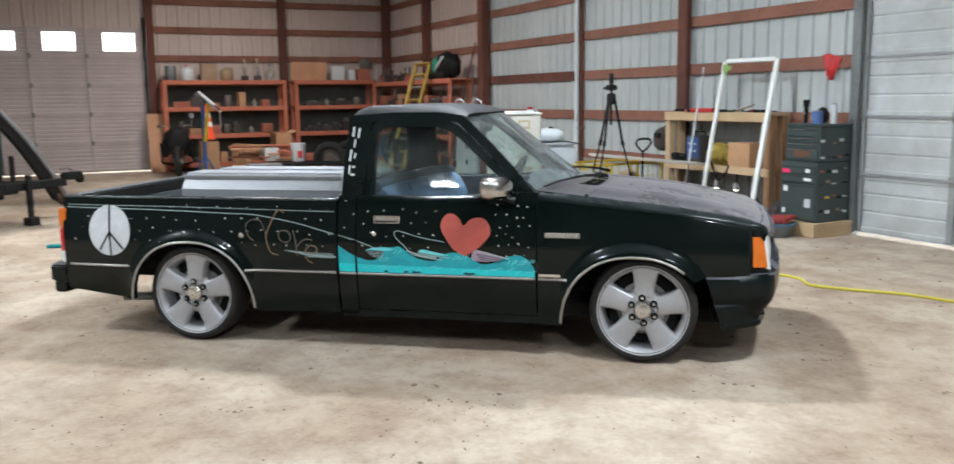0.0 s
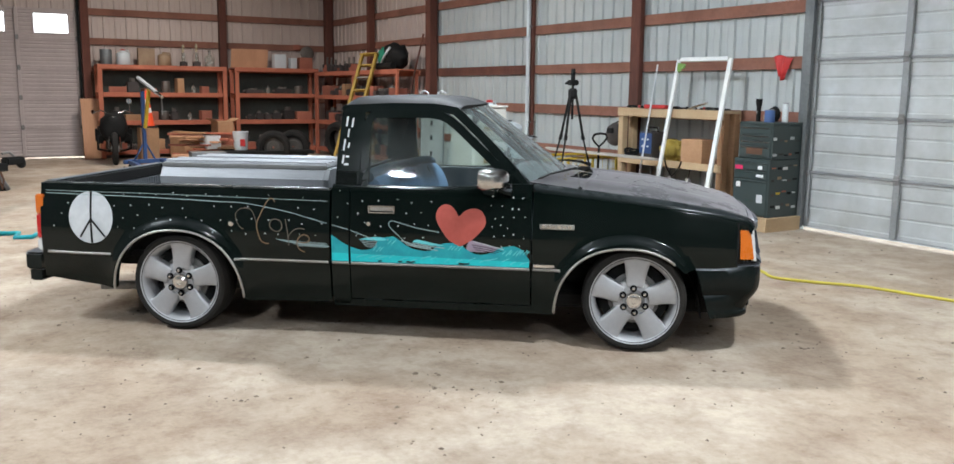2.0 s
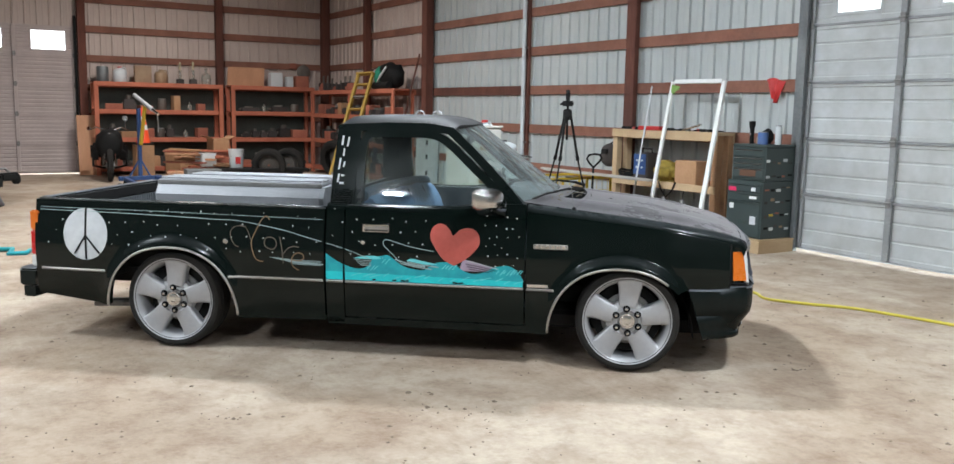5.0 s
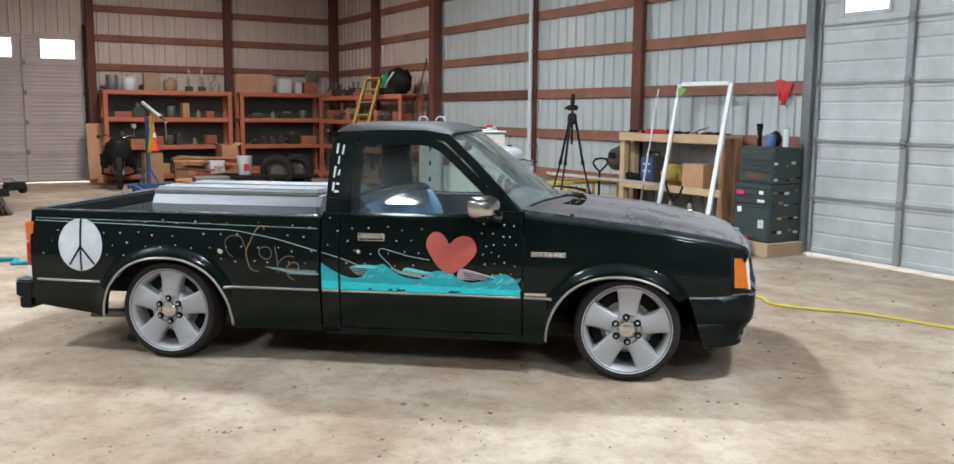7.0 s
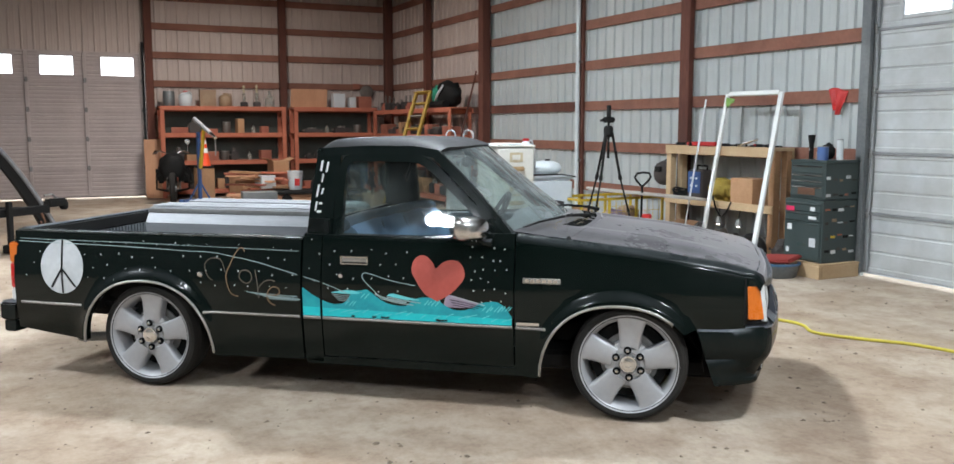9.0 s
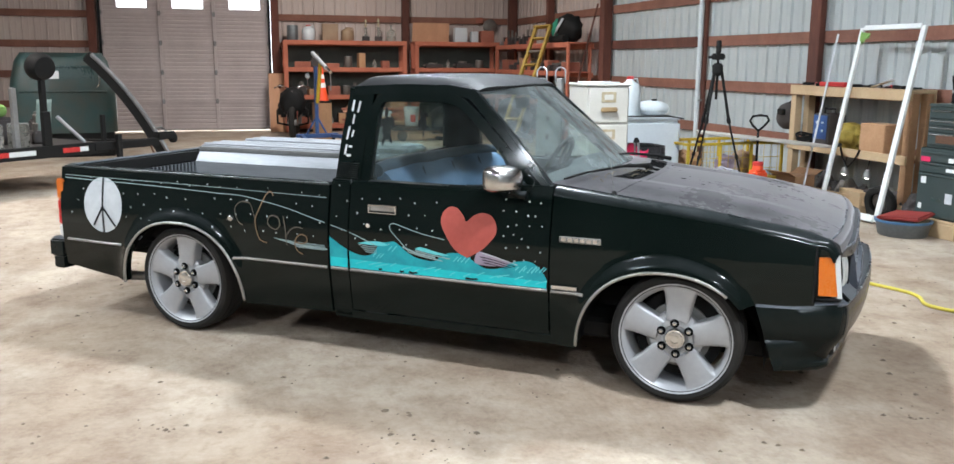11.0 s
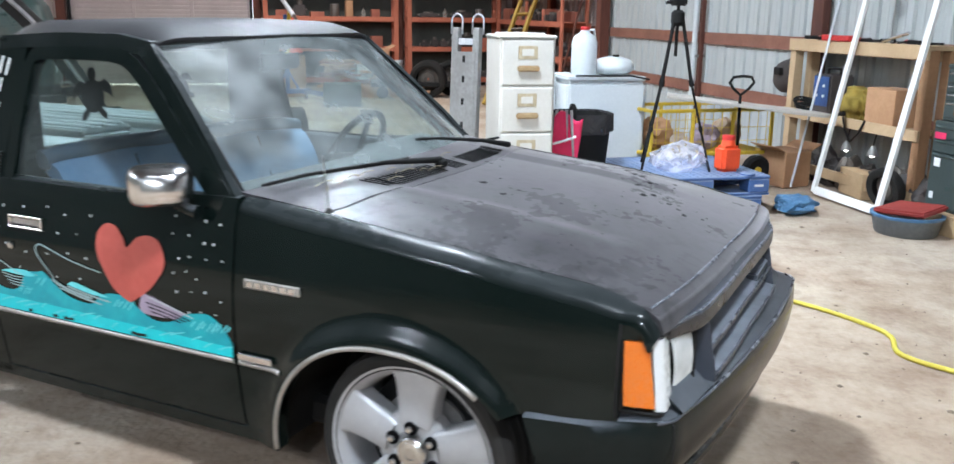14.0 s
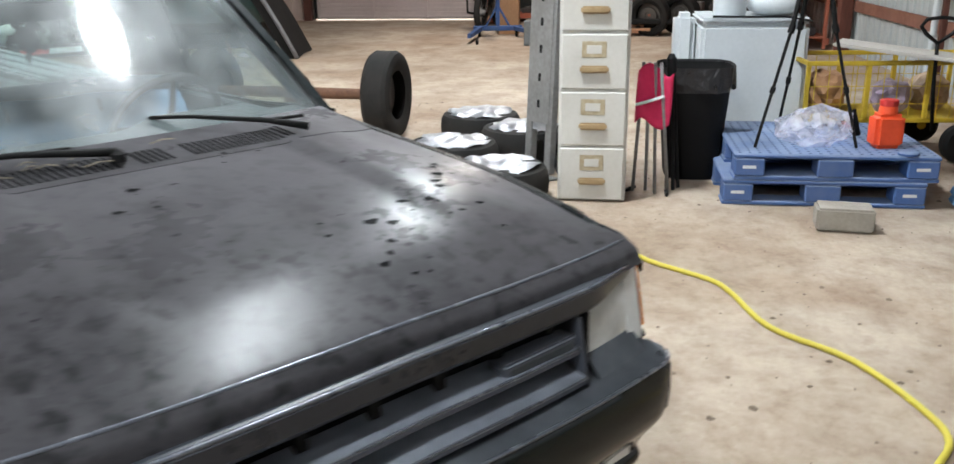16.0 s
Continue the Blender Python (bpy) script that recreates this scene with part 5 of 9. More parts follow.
# door handles, locks, fuel lock, badges
for s in (-1, 1):
    y = lambda z, x=0.0: s * half(x, z)
    yy = lambda d0, d1, z=0.79: sorted((y(z) + s * d0, y(z) + s * d1))
    bm = bmesh.new()
    for x0, x1, z0, z1 in ((-0.182, -0.022, 0.804, 0.813), (-0.182, -0.022, 0.767, 0.775), (-0.182, -0.172, 0.775, 0.804), (-0.032, -0.022, 0.775, 0.804)):
        box(bm, x0, x1, *yy(-0.002, 0.010), z0, z1, 0.002)
    dh = part("door_handle", bm, CHROME, SIDES["door", s], "chrome door handle")
    part("handle_flap", bx(-0.170, -0.034, *yy(-0.001, 0.006), 0.781, 0.803, 0.003), TRIM, dh)
    part("handle_recess", bx(-0.171, -0.033, *yy(-0.002, 0.002), 0.775, 0.781), BLACK, dh)
    part("lock", lathe(bmesh.new(), [(0.013, 0), (0.013, 0.006), (0.009, 0.009)], 14, Matrix.Translation((-0.178, y(0.705), 0.705)) @ Matrix.Rotation(radians(90 * -s), 4, "X")), CHROME, SIDES["door", s])
    bm = bx(0.832, 1.032, min(y(0.715), y(0.715) + s * 0.008), max(y(0.715), y(0.715) + s * 0.008), 0.703, 0.733, 0.004)
    bd = part("side_badge", bm, TRIM, TRUCK, "small dull side badge")
    for k in range(6):
        part("badge_bar", bx(0.845 + 0.03 * k, 0.865 + 0.03 * k, min(y(0.715) + s * 0.008, y(0.715) + s * 0.010), max(y(0.715) + s * 0.008, y(0.715) + s * 0.010), 0.710, 0.726), CHROME, bd)
part("fuel_lock", lathe(bmesh.new(), [(0.017, 0), (0.017, 0.006), (0.012, 0.010)], 14, Matrix.Translation((-1.03, -half(-1.03, 0.68), 0.68)) @ Matrix.Rotation(radians(90), 4, "X")), CHROME, TRUCK)


# ---- painted pictures on the right side ----
def decal(name, pts, material, parent, lift=0.0022, label=""):
    """A painted patch, outline in x, z, laid over the right side of the body."""
    bm = bmesh.new()
    bm.faces.new([bm.verts.new((x, 0, z)) for x, z in pts])
    xs, zs = [p[0] for p in pts], [p[1] for p in pts]
    for axis, lo, hi, st in ((0, min(xs), max(xs), 0.06), (2, min(zs), max(zs), 0.03)):
        v = lo + st
        while v < hi:
            co, no = [0, 0, 0], [0, 0, 0]
            co[axis], no[axis] = v, 1
            bmesh.ops.bisect_plane(bm, geom=bm.verts[:] + bm.edges[:] + bm.faces[:], plane_co=co, plane_no=no)
            v += st
    bmesh.ops.triangulate(bm, faces=bm.faces)
    for v in bm.verts:
        v.co.y = -half(v.co.x, v.co.z) - lift
    return part(name, bm, material, parent, label, smooth=True)


def stroke(name, pts, w, material, parent, lift=0.004):
    """A brushed line on the right side."""
    bm = bmesh.new()
    lo, hi, n = [], [], len(pts)
    for i, (x, z) in enumerate(pts):
        a, b = pts[max(i - 1, 0)], pts[min(i + 1, n - 1)]
        d = Vector((b[0] - a[0], b[1] - a[1])).normalized()
        k = w if not isinstance(w, (list, tuple)) else w[i]
        for row, s in ((lo, -1), (hi, 1)):
            xx, zz = x - d.y * k / 2 * s, z + d.x * k / 2 * s
            row.append(bm.verts.new((xx, -half(xx, zz) - lift, zz)))
    for i in range(n - 1):
        bm.faces.new((lo[i], lo[i + 1], hi[i + 1], hi[i]))
    return part(name, bm, material, parent, smooth=True)


def curve(pts, n=8):
    """A smooth line through points in x, z."""
    out, P = [], [pts[0]] + list(pts) + [pts[-1]]
    for i in range(1, len(P) - 2):
        for k in range(n):
            t = k / n
            out.append(tuple(0.5 * (2 * P[i][c] + (P[i + 1][c] - P[i - 1][c]) * t + (2 * P[i - 1][c] - 5 * P[i][c] + 4 * P[i + 1][c] - P[i + 2][c]) * t * t + (3 * P[i][c] - P[i - 1][c] - 3 * P[i + 1][c] + P[i + 2][c]) * t ** 3) for c in (0, 1)))
    return out + [pts[-1]]


BEDR, DOORR = SIDES["bed", -1], SIDES["door", -1]
PX, PZ = -1.938, 0.690
decal("peace_disc", [(PX + 0.147 * math.cos(a), PZ + 0.160 * math.sin(a)) for a in span(0, 2 * math.pi, 40)[:-1]], PEACE, BEDR, label="grey-white painted peace sign disc")
for pts in (((PX, PZ + 0.158), (PX + 0.006, PZ - 0.158)), ((PX + 0.003, PZ - 0.01), (PX - 0.072, PZ - 0.125)), ((PX + 0.003, PZ - 0.01), (PX + 0.095, PZ - 0.118))):
    stroke("peace_line", [(pts[0][0] + (pts[1][0] - pts[0][0]) * k / 8, pts[0][1] + (pts[1][1] - pts[0][1]) * k / 8) for k in range(9)], 0.013, BLACK, BEDR)
hp = curve([(0.372, 0.588), (0.305, 0.623), (0.254, 0.692), (0.227, 0.747), (0.236, 0.800), (0.271, 0.829), (0.310, 0.824), (0.344, 0.792), (0.362, 0.764), (0.400, 0.797), (0.446, 0.810), (0.489, 0.800), (0.515, 0.763), (0.518, 0.718), (0.489, 0.675), (0.440, 0.628), (0.372, 0.588)], 5)[:-1]
decal("heart", hp, HEART, DOORR, 0.0042, "painted brick-red heart")
wv = curve([(-0.288, 0.566), (-0.23, 0.548), (-0.182, 0.549), (-0.149, 0.564), (-0.119, 0.605), (-0.089, 0.624), (-0.057, 0.628), (-0.027, 0.634), (0.009, 0.613), (0.053, 0.582), (0.099, 0.562), (0.154, 0.554), (0.197, 0.556), (0.226, 0.578), (0.269, 0.601), (0.315, 0.606), (0.362, 0.604), (0.405, 0.573), (0.458, 0.547), (0.511, 0.545), (0.564, 0.561), (0.599, 0.584), (0.652, 0.596), (0.694, 0.598), (0.740, 0.571), (0.776, 0.522)], 3)
decal("painted_wave", [(-0.286, 0.475), *wv, (0.776, 0.475)], WAVE, DOORR, 0.0026, "turquoise painted waves along the door")
decal("painted_wave", [(-0.403, 0.475), (-0.403, 0.632), (-0.377, 0.615), (-0.34, 0.591), (-0.30, 0.571), (-0.30, 0.475)], WAVE, TRUCK, 0.0026)
rg2 = random.Random(5)
for k in range(16):
    x = -0.27 + 0.066 * k + 0.03 * rg2.random()
    z = 0.486 + 0.020 * rg2.random()
    ln = rg2.uniform(0.015, 0.04)
    stroke("wave_brush", curve([(x, z), (x + ln, z + 0.012), (x + 2 * ln, z + 0.020)], 4), [0.002] + [0.0045] * 7 + [0.002], WAVE2, DOORR, 0.0046)
for x, z, n in ((-0.15, 0.556, 3), (-0.06, 0.60, 2), (0.30, 0.578, 4), (0.62, 0.560, 6), (0.70, 0.565, 4)):  # pale flecks on the crests
    for k in range(n):
        xx, ln = x + 0.020 * k, rg2.uniform(0.018, 0.034)
        stroke("wave_brush", curve([(xx, z - 0.6 * ln), (xx + 0.5 * ln, z), (xx + ln, z + 0.5 * ln)], 4), [0.002] + [0.005] * 7 + [0.002], WAVE2, DOORR, 0.0048)
decal("pale_brush", curve([(-0.236, 0.610), (-0.17, 0.624), (-0.10, 0.626), (-0.066, 0.612), (-0.12, 0.606), (-0.236, 0.610)], 4)[:-1], WAVE2, DOORR, 0.0036)
for k in range(4):
    stroke("pale_line", curve([(-0.23 + 0.012 * k, 0.604 - 0.011 * k), (-0.17, 0.598 - 0.010 * k), (-0.125, 0.600 - 0.011 * k)], 4), 0.0035, PIN, DOORR, 0.0034)
decal("pale_brush", curve([(0.088, 0.606), (0.12, 0.619), (0.19, 0.606), (0.275, 0.590), (0.20, 0.588), (0.088, 0.606)], 4)[:-1], WAVE2, DOORR, 0.0036)
for pts, w in ((((0.02, 0.612), (0.10, 0.588), (0.20, 0.573)), 0.008), (((0.06, 0.588), (0.14, 0.572), (0.24, 0.560)), 0.006), (((0.09, 0.600), (0.18, 0.585), (0.28, 0.574)), 0.006)):
    stroke("pale_brush", curve(pts, 6), w, PIN, DOORR, 0.0036)
decal("lilac_brush", curve([(0.425, 0.628), (0.50, 0.612), (0.582, 0.590), (0.640, 0.574), (0.57, 0.563), (0.476, 0.558), (0.41, 0.568), (0.425, 0.628)], 4)[:-1], LILAC, DOORR, 0.0020, "dull lilac brush marks beside the heart")
for k in range(3):
    stroke("dark_brush", curve([(0.44 + 0.01 * k, 0.600 - 0.014 * k), (0.52, 0.588 - 0.012 * k), (0.62 - 0.02 * k, 0.566 - 0.006 * k)], 5), 0.004, BLACK, DOORR, 0.0040)
stroke("pale_brush", curve([(0.45, 0.618), (0.55, 0.597), (0.63, 0.577)], 5), 0.004, PEACE, DOORR, 0.0042)
for x0, x1 in ((0.36, 0.425), (0.0, 0.025), (0.05, 0.10), (-0.12, -0.10)):  # chips in the band
    decal("paint_chip", [(x0, 0.480), (x0 + 0.006, 0.492), ((x0 + x1) / 2, 0.488), (x1, 0.491), (x1 + 0.004, 0.482), ((x0 + x1) / 2, 0.478)], BLACK, DOORR, 0.0046)
# long pale line along bed and door
stroke("pale_line", curve([(-2.25, 0.832), (-1.7, 0.826), (-1.25, 0.814), (-1.119, 0.809), (-0.965, 0.806), (-0.811, 0.785), (-0.659, 0.757), (-0.545, 0.728), (-0.432, 0.700)], 8), 0.0042, PIN, BEDR)
# This upper stroke paints the highlight on the bed's body crease.
stroke("pale_line", curve([(-2.25, 0.848), (-1.6, 0.846), (-1.0, 0.838), (-0.43, 0.829)], 8), 0.0028, PIN, BEDR)
stroke("pale_line", curve([(-0.398, 0.691), (-0.34, 0.677), (-0.302, 0.667)], 4), 0.004, PIN, TRUCK)
stroke("pale_line", curve([(-0.284, 0.661), (-0.22, 0.639), (-0.174, 0.622), (-0.137, 0.608)], 8), 0.004, PIN, DOORR)
stroke("pale_line", curve([(0.247, 0.667), (0.117, 0.688), (0.008, 0.716), (-0.036, 0.725), (-0.054, 0.711), (-0.042, 0.683), (0.009, 0.635), (0.060, 0.584)], 8), 0.0042, PIN, DOORR)
for k in range(6):
    a = 0.595 - 0.0075 * k
    stroke("pale_line", curve([(-0.75 + 0.035 * k, a), (-0.60, a - 0.010 + 0.002 * k), (-0.432, 0.570 - 0.005 * k + 0.01)], 6), [0.002] + [0.0028 + 0.0012 * (k == 4)] * 11 + [0.002], PIN, BEDR)
decal("pale_brush", curve([(-0.735, 0.590), (-0.66, 0.588), (-0.55, 0.572), (-0.432, 0.566), (-0.432, 0.558), (-0.58, 0.566), (-0.735, 0.590)], 4)[:-1], PIN, BEDR, 0.0030)
# the handwritten word on the bed, and the bars on the rear pillar
WORD = [[(-0.902, 0.771), (-0.963, 0.773), (-0.997, 0.743), (-0.992, 0.697), (-0.969, 0.661), (-0.946, 0.651)],
        [(-0.756, 0.818), (-0.776, 0.838), (-0.805, 0.817), (-0.840, 0.748), (-0.866, 0.675), (-0.844, 0.592), (-0.818, 0.570), (-0.791, 0.566)],
        [(-0.945, 0.780), (-0.900, 0.765), (-0.866, 0.690)],
        [(-0.745, 0.715), (-0.775, 0.707), (-0.784, 0.674), (-0.763, 0.649), (-0.729, 0.643), (-0.708, 0.669), (-0.718, 0.703), (-0.748, 0.716)],
        [(-0.688, 0.717), (-0.674, 0.645), (-0.666, 0.561)], [(-0.672, 0.610), (-0.638, 0.650), (-0.601, 0.664), (-0.567, 0.659)],
        [(-0.613, 0.585), (-0.575, 0.578), (-0.541, 0.592), (-0.545, 0.618), (-0.575, 0.627), (-0.605, 0.607), (-0.615, 0.570), (-0.599, 0.537), (-0.568, 0.522)]]
for k, pts in enumerate(WORD):
    stroke("painted_word", curve(pts, 6), 0.0065 if k not in (0, 2) else 0.0045, GOLDBRIGHT if k in (1, 6) else GOLD, BEDR, 0.0046)
decal("wave_band", [(-0.286, 0.476), (-0.286, 0.523), (0.1, 0.518), (0.5, 0.512), (0.776, 0.508), (0.776, 0.476)], WAVE3, DOORR, 0.0034, "bright turquoise band under the waves")
decal("wave_band", [(-0.402, 0.476), (-0.402, 0.525), (-0.301, 0.524), (-0.301, 0.476)], WAVE3, TRUCK, 0.0034)
part("trim_end", bx(0.80, 0.925, -0.836, -0.829, 0.478, 0.500, 0.003), CHROME, TRUCK, "small bright strip end")
for z0, z1, x0, x1, lean in ((1.268, 1.325, -0.352, -0.340, 0.004), (1.262, 1.318, -0.318, -0.307, 0.006), (1.205, 1.252, -0.337, -0.328, 0.003), (1.125, 1.192, -0.360, -0.349, 0.006), (1.140, 1.172, -0.332, -0.322, 0.006), (1.050, 1.100, -0.360, -0.349, 0.004), (1.040, 1.052, -0.345, -0.318, 0.0), (1.085, 1.096, -0.338, -0.318, 0.0)):
    bm = bmesh.new()
    bm.faces.new([bm.verts.new((x, -YG(zz) - 0.003, zz)) for x, zz in ((x0, z0), (x1, z0), (x1 + lean, z1), (x0 + lean, z1))])
    part("chalk_bar", bm, CHALK, TRUCK)
# small dots scattered over bed, cab corner and door
rs = random.Random(11)
for nm, par, x0, x1, z0, z1, dx, dz in (("star_dot", BEDR, -2.2, -0.45, 0.63, 0.875, 0.105, 0.072), ("star_dot", DOORR, -0.26, 0.20, 0.63, 0.90, 0.10, 0.07), ("star_dot", DOORR, 0.54, 0.77, 0.60, 0.88, 0.058, 0.055), ("star_dot", TRUCK, -0.385, -0.31, 0.67, 0.9, 0.06, 0.075)):
    row, z = 0, z0
    while z < z1:
        x = x0 + dx * (0.5 if row % 2 else 0.1)
        while x < x1:
            px, pz, r = x + rs.uniform(-0.014, 0.014), z + rs.uniform(-0.012, 0.012), rs.uniform(0.0032, 0.0052)
            x += dx
            if math.hypot((px - PX) / 0.17, (pz - PZ) / 0.18) < 1 or arch_z(px, 0) + 0.02 > pz or rs.random() < 0.12:
                continue
            bm = bmesh.new()
            bm.faces.new([bm.verts.new((px + r * math.cos(a), -half(px + r * math.cos(a), pz + r * math.sin(a)) - 0.0025, pz + r * math.sin(a))) for a in span(0, 2 * math.pi, 8)[:-1]])
            part(nm, bm, STAR, par)
        row, z = row + 1, z + dz
# bare spots and leaf marks on the bonnet
BARE = [(1.476, 0.60, 0.009), (1.50, 0.575, 0.012), (1.555, 0.544, 0.013), (1.60, 0.50, 0.010), (1.634, 0.48, 0.012), (1.66, 0.337, 0.010), (1.69, 0.395, 0.011), (1.71, 0.405, 0.007), (1.72, 0.195, 0.013), (1.745, 0.238, 0.011), (1.756, 0.503, 0.008), (1.771, 0.429, 0.006), (1.817, 0.174, 0.009), (1.857, 0.138, 0.008), (1.886, 0.10, 0.009), (1.939, 0.137, 0.006), (1.277, -0.150, 0.013), (1.387, -0.233, 0.010), (1.407, -0.153, 0.007), (1.139, 0.16, 0.008), (1.567, -0.192, 0.006), (1.735, 0.069, 0.006)]
BARE += [(rs.uniform(1.15, 1.95), rs.uniform(-0.62, 0.62), rs.uniform(0.002, 0.005)) for _ in range(26)]
for k, (x, y, r) in enumerate(BARE):
    bm = bmesh.new()
    st = rs.uniform(1, 1.9)
    ring = [(x + r * math.cos(a) * (1 + 0.3 * math.sin(3 * a + k)), y + st * r * math.sin(a) * (1 + 0.25 * math.cos(2 * a + k))) for a in span(0, 2 * math.pi, 14)[:-1]]
    bm.faces.new([bm.verts.new((px, py, bonnet_z(px, py) + 0.0016)) for px, py in ring])
    part("bare_spot", bm, VOID, TRUCK)


# ---- wheels ----
def make_wheel():
    """One wheel about its own axle along y, outer face towards -y."""
    w = thing("wheel", "", "")
    for key in ("label", "category"):
        if key in w:
            del w[key]
    lay = Matrix.Rotation(radians(90), 4, "X")  # z of the lathe becomes -y
    part("tyre", lathe(bmesh.new(), [(0.245, -0.10), (0.275, -0.107), (0.291, -0.098), (0.299, -0.075), (0.301, -0.055), (0.296, -0.052), (0.296, -0.045), (0.301, -0.042), (0.302, -0.004), (0.297, -0.002), (0.297, 0.004), (0.302, 0.006), (0.301, 0.042), (0.296, 0.045), (0.296, 0.052), (0.301, 0.055), (0.299, 0.075), (0.291, 0.098), (0.275, 0.107), (0.245, 0.10)], 64, lay, cap=False), TYRE, w, smooth=30)
    part("rim_barrel", lathe(bmesh.new(), [(0.222, -0.09), (0.218, 0.0), (0.220, 0.045), (0.226, 0.070), (0.234, 0.086), (0.240, 0.091), (0.246, 0.098), (0.252, 0.104), (0.256, 0.105), (0.257, 0.099), (0.252, 0.09)], 72, lay, cap=False), RIM, w, smooth=40)
    part("brake_disc", lathe(bmesh.new(), [(0.06, 0.0), (0.15, 0.0), (0.15, 0.012), (0.06, 0.012)], 32, lay), STEEL, w)
    # Black disc that draws the shade behind the spokes.
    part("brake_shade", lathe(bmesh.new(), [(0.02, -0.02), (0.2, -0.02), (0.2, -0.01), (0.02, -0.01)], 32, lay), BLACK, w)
    # face: hub disc with five broad spokes
    bm = bmesh.new()
    lathe(bm, [(0.122, 0.03), (0.119, 0.066), (0.108, 0.074), (0.090, 0.080), (0.062, 0.083), (0.055, 0.075), (0.02, 0.075)], 40, lay)
    part("hub_disc", bm, RIM, w, smooth=35)
    for k in range(5):
        a0 = math.radians(90 + 72 * k)
        sp = bmesh.new()
        pts = []
        for r, h in ((0.088, 0.585), (0.112, 0.515), (0.125, 0.45), (0.155, 0.385), (0.19, 0.342), (0.215, 0.328), (0.230, 0.335), (0.2405, 0.375)):
            pts.append((r, h))
        rows = []
        for r, h in pts:
            row = []
            for f, dz in ((-1, -0.055), (-1, -0.006), (-0.93, 0.003), (-0.80, 0.0075), (0, 0.009), (0.80, 0.0075), (0.93, 0.003), (1, -0.006), (1, -0.055)):
                a = a0 + f * h
                zz = 0.080 + dz + 0.004 * ((r - 0.09) / 0.15) ** 2
                row.append(sp.verts.new((r * math.cos(a), -zz, r * math.sin(a))))
            rows.append(row)
        for p, q in zip(rows, rows[1:]):
            for j in range(8):
                sp.faces.new((p[j], p[j + 1], q[j + 1], q[j]))
        sp.faces.new(rows[0])
        sp.faces.new(rows[-1])
        part("spoke", sp, RIM, w, smooth=50)
        # dark pocket floor between the spokes is open; a thin rib frames it
        ab = a0 + math.pi / 5
        part("pocket_rib", tube(bmesh.new(), [(0.112 * math.cos(ab - 0.22), -0.066, 0.112 * math.sin(ab - 0.22)), (0.115 * math.cos(ab), -0.064, 0.115 * math.sin(ab)), (0.112 * math.cos(ab + 0.22), -0.066, 0.112 * math.sin(ab + 0.22))], 0.008, 6), RIM, w)
    part("centre_cap", lathe(bmesh.new(), [(0.047, 0.07), (0.046, 0.096), (0.042, 0.101), (0.035, 0.1005), (0.033, 0.103), (0.018, 0.105), (0.016, 0.1035), (0.0, 0.1035)], 28, lay), CHROME, w, smooth=35)
    for k in range(6):
        a = math.radians(37 + 60 * k)
        at = Matrix.Translation((0.071 * math.cos(a), 0, 0.071 * math.sin(a))) @ lay
        ln = part("lug_seat", lathe(bmesh.new(), [(0.0195, 0.084), (0.0205, 0.0905), (0.0165, 0.0915), (0.015, 0.0895)], 16, at), VOID, w, "dark lug recess", smooth=40)
        part("lug_nut", lathe(bmesh.new(), [(0.0115, 0.085), (0.0115, 0.099), (0.0085, 0.104), (0.004, 0.105)], 6, at), CHROME, ln)
    return w


W0 = make_wheel()
spots = [(1.383, -0.715, 0.302, 3, 0), (-1.383, -0.705, 0.302, 4, 0), (1.383, 0.715, 0.302, 40, 180), (-1.383, 0.705, 0.302, 15, 180)]
for i, (x, y, z, a, t) in enumerate(spots):
    w = W0 if i == 0 else copy_thing(W0, Matrix())
    w.parent = TRUCK
    w.matrix_basis = pose(x, y, z, 0, 0, t) @ pose(0, 0, 0, 0, a, 0)


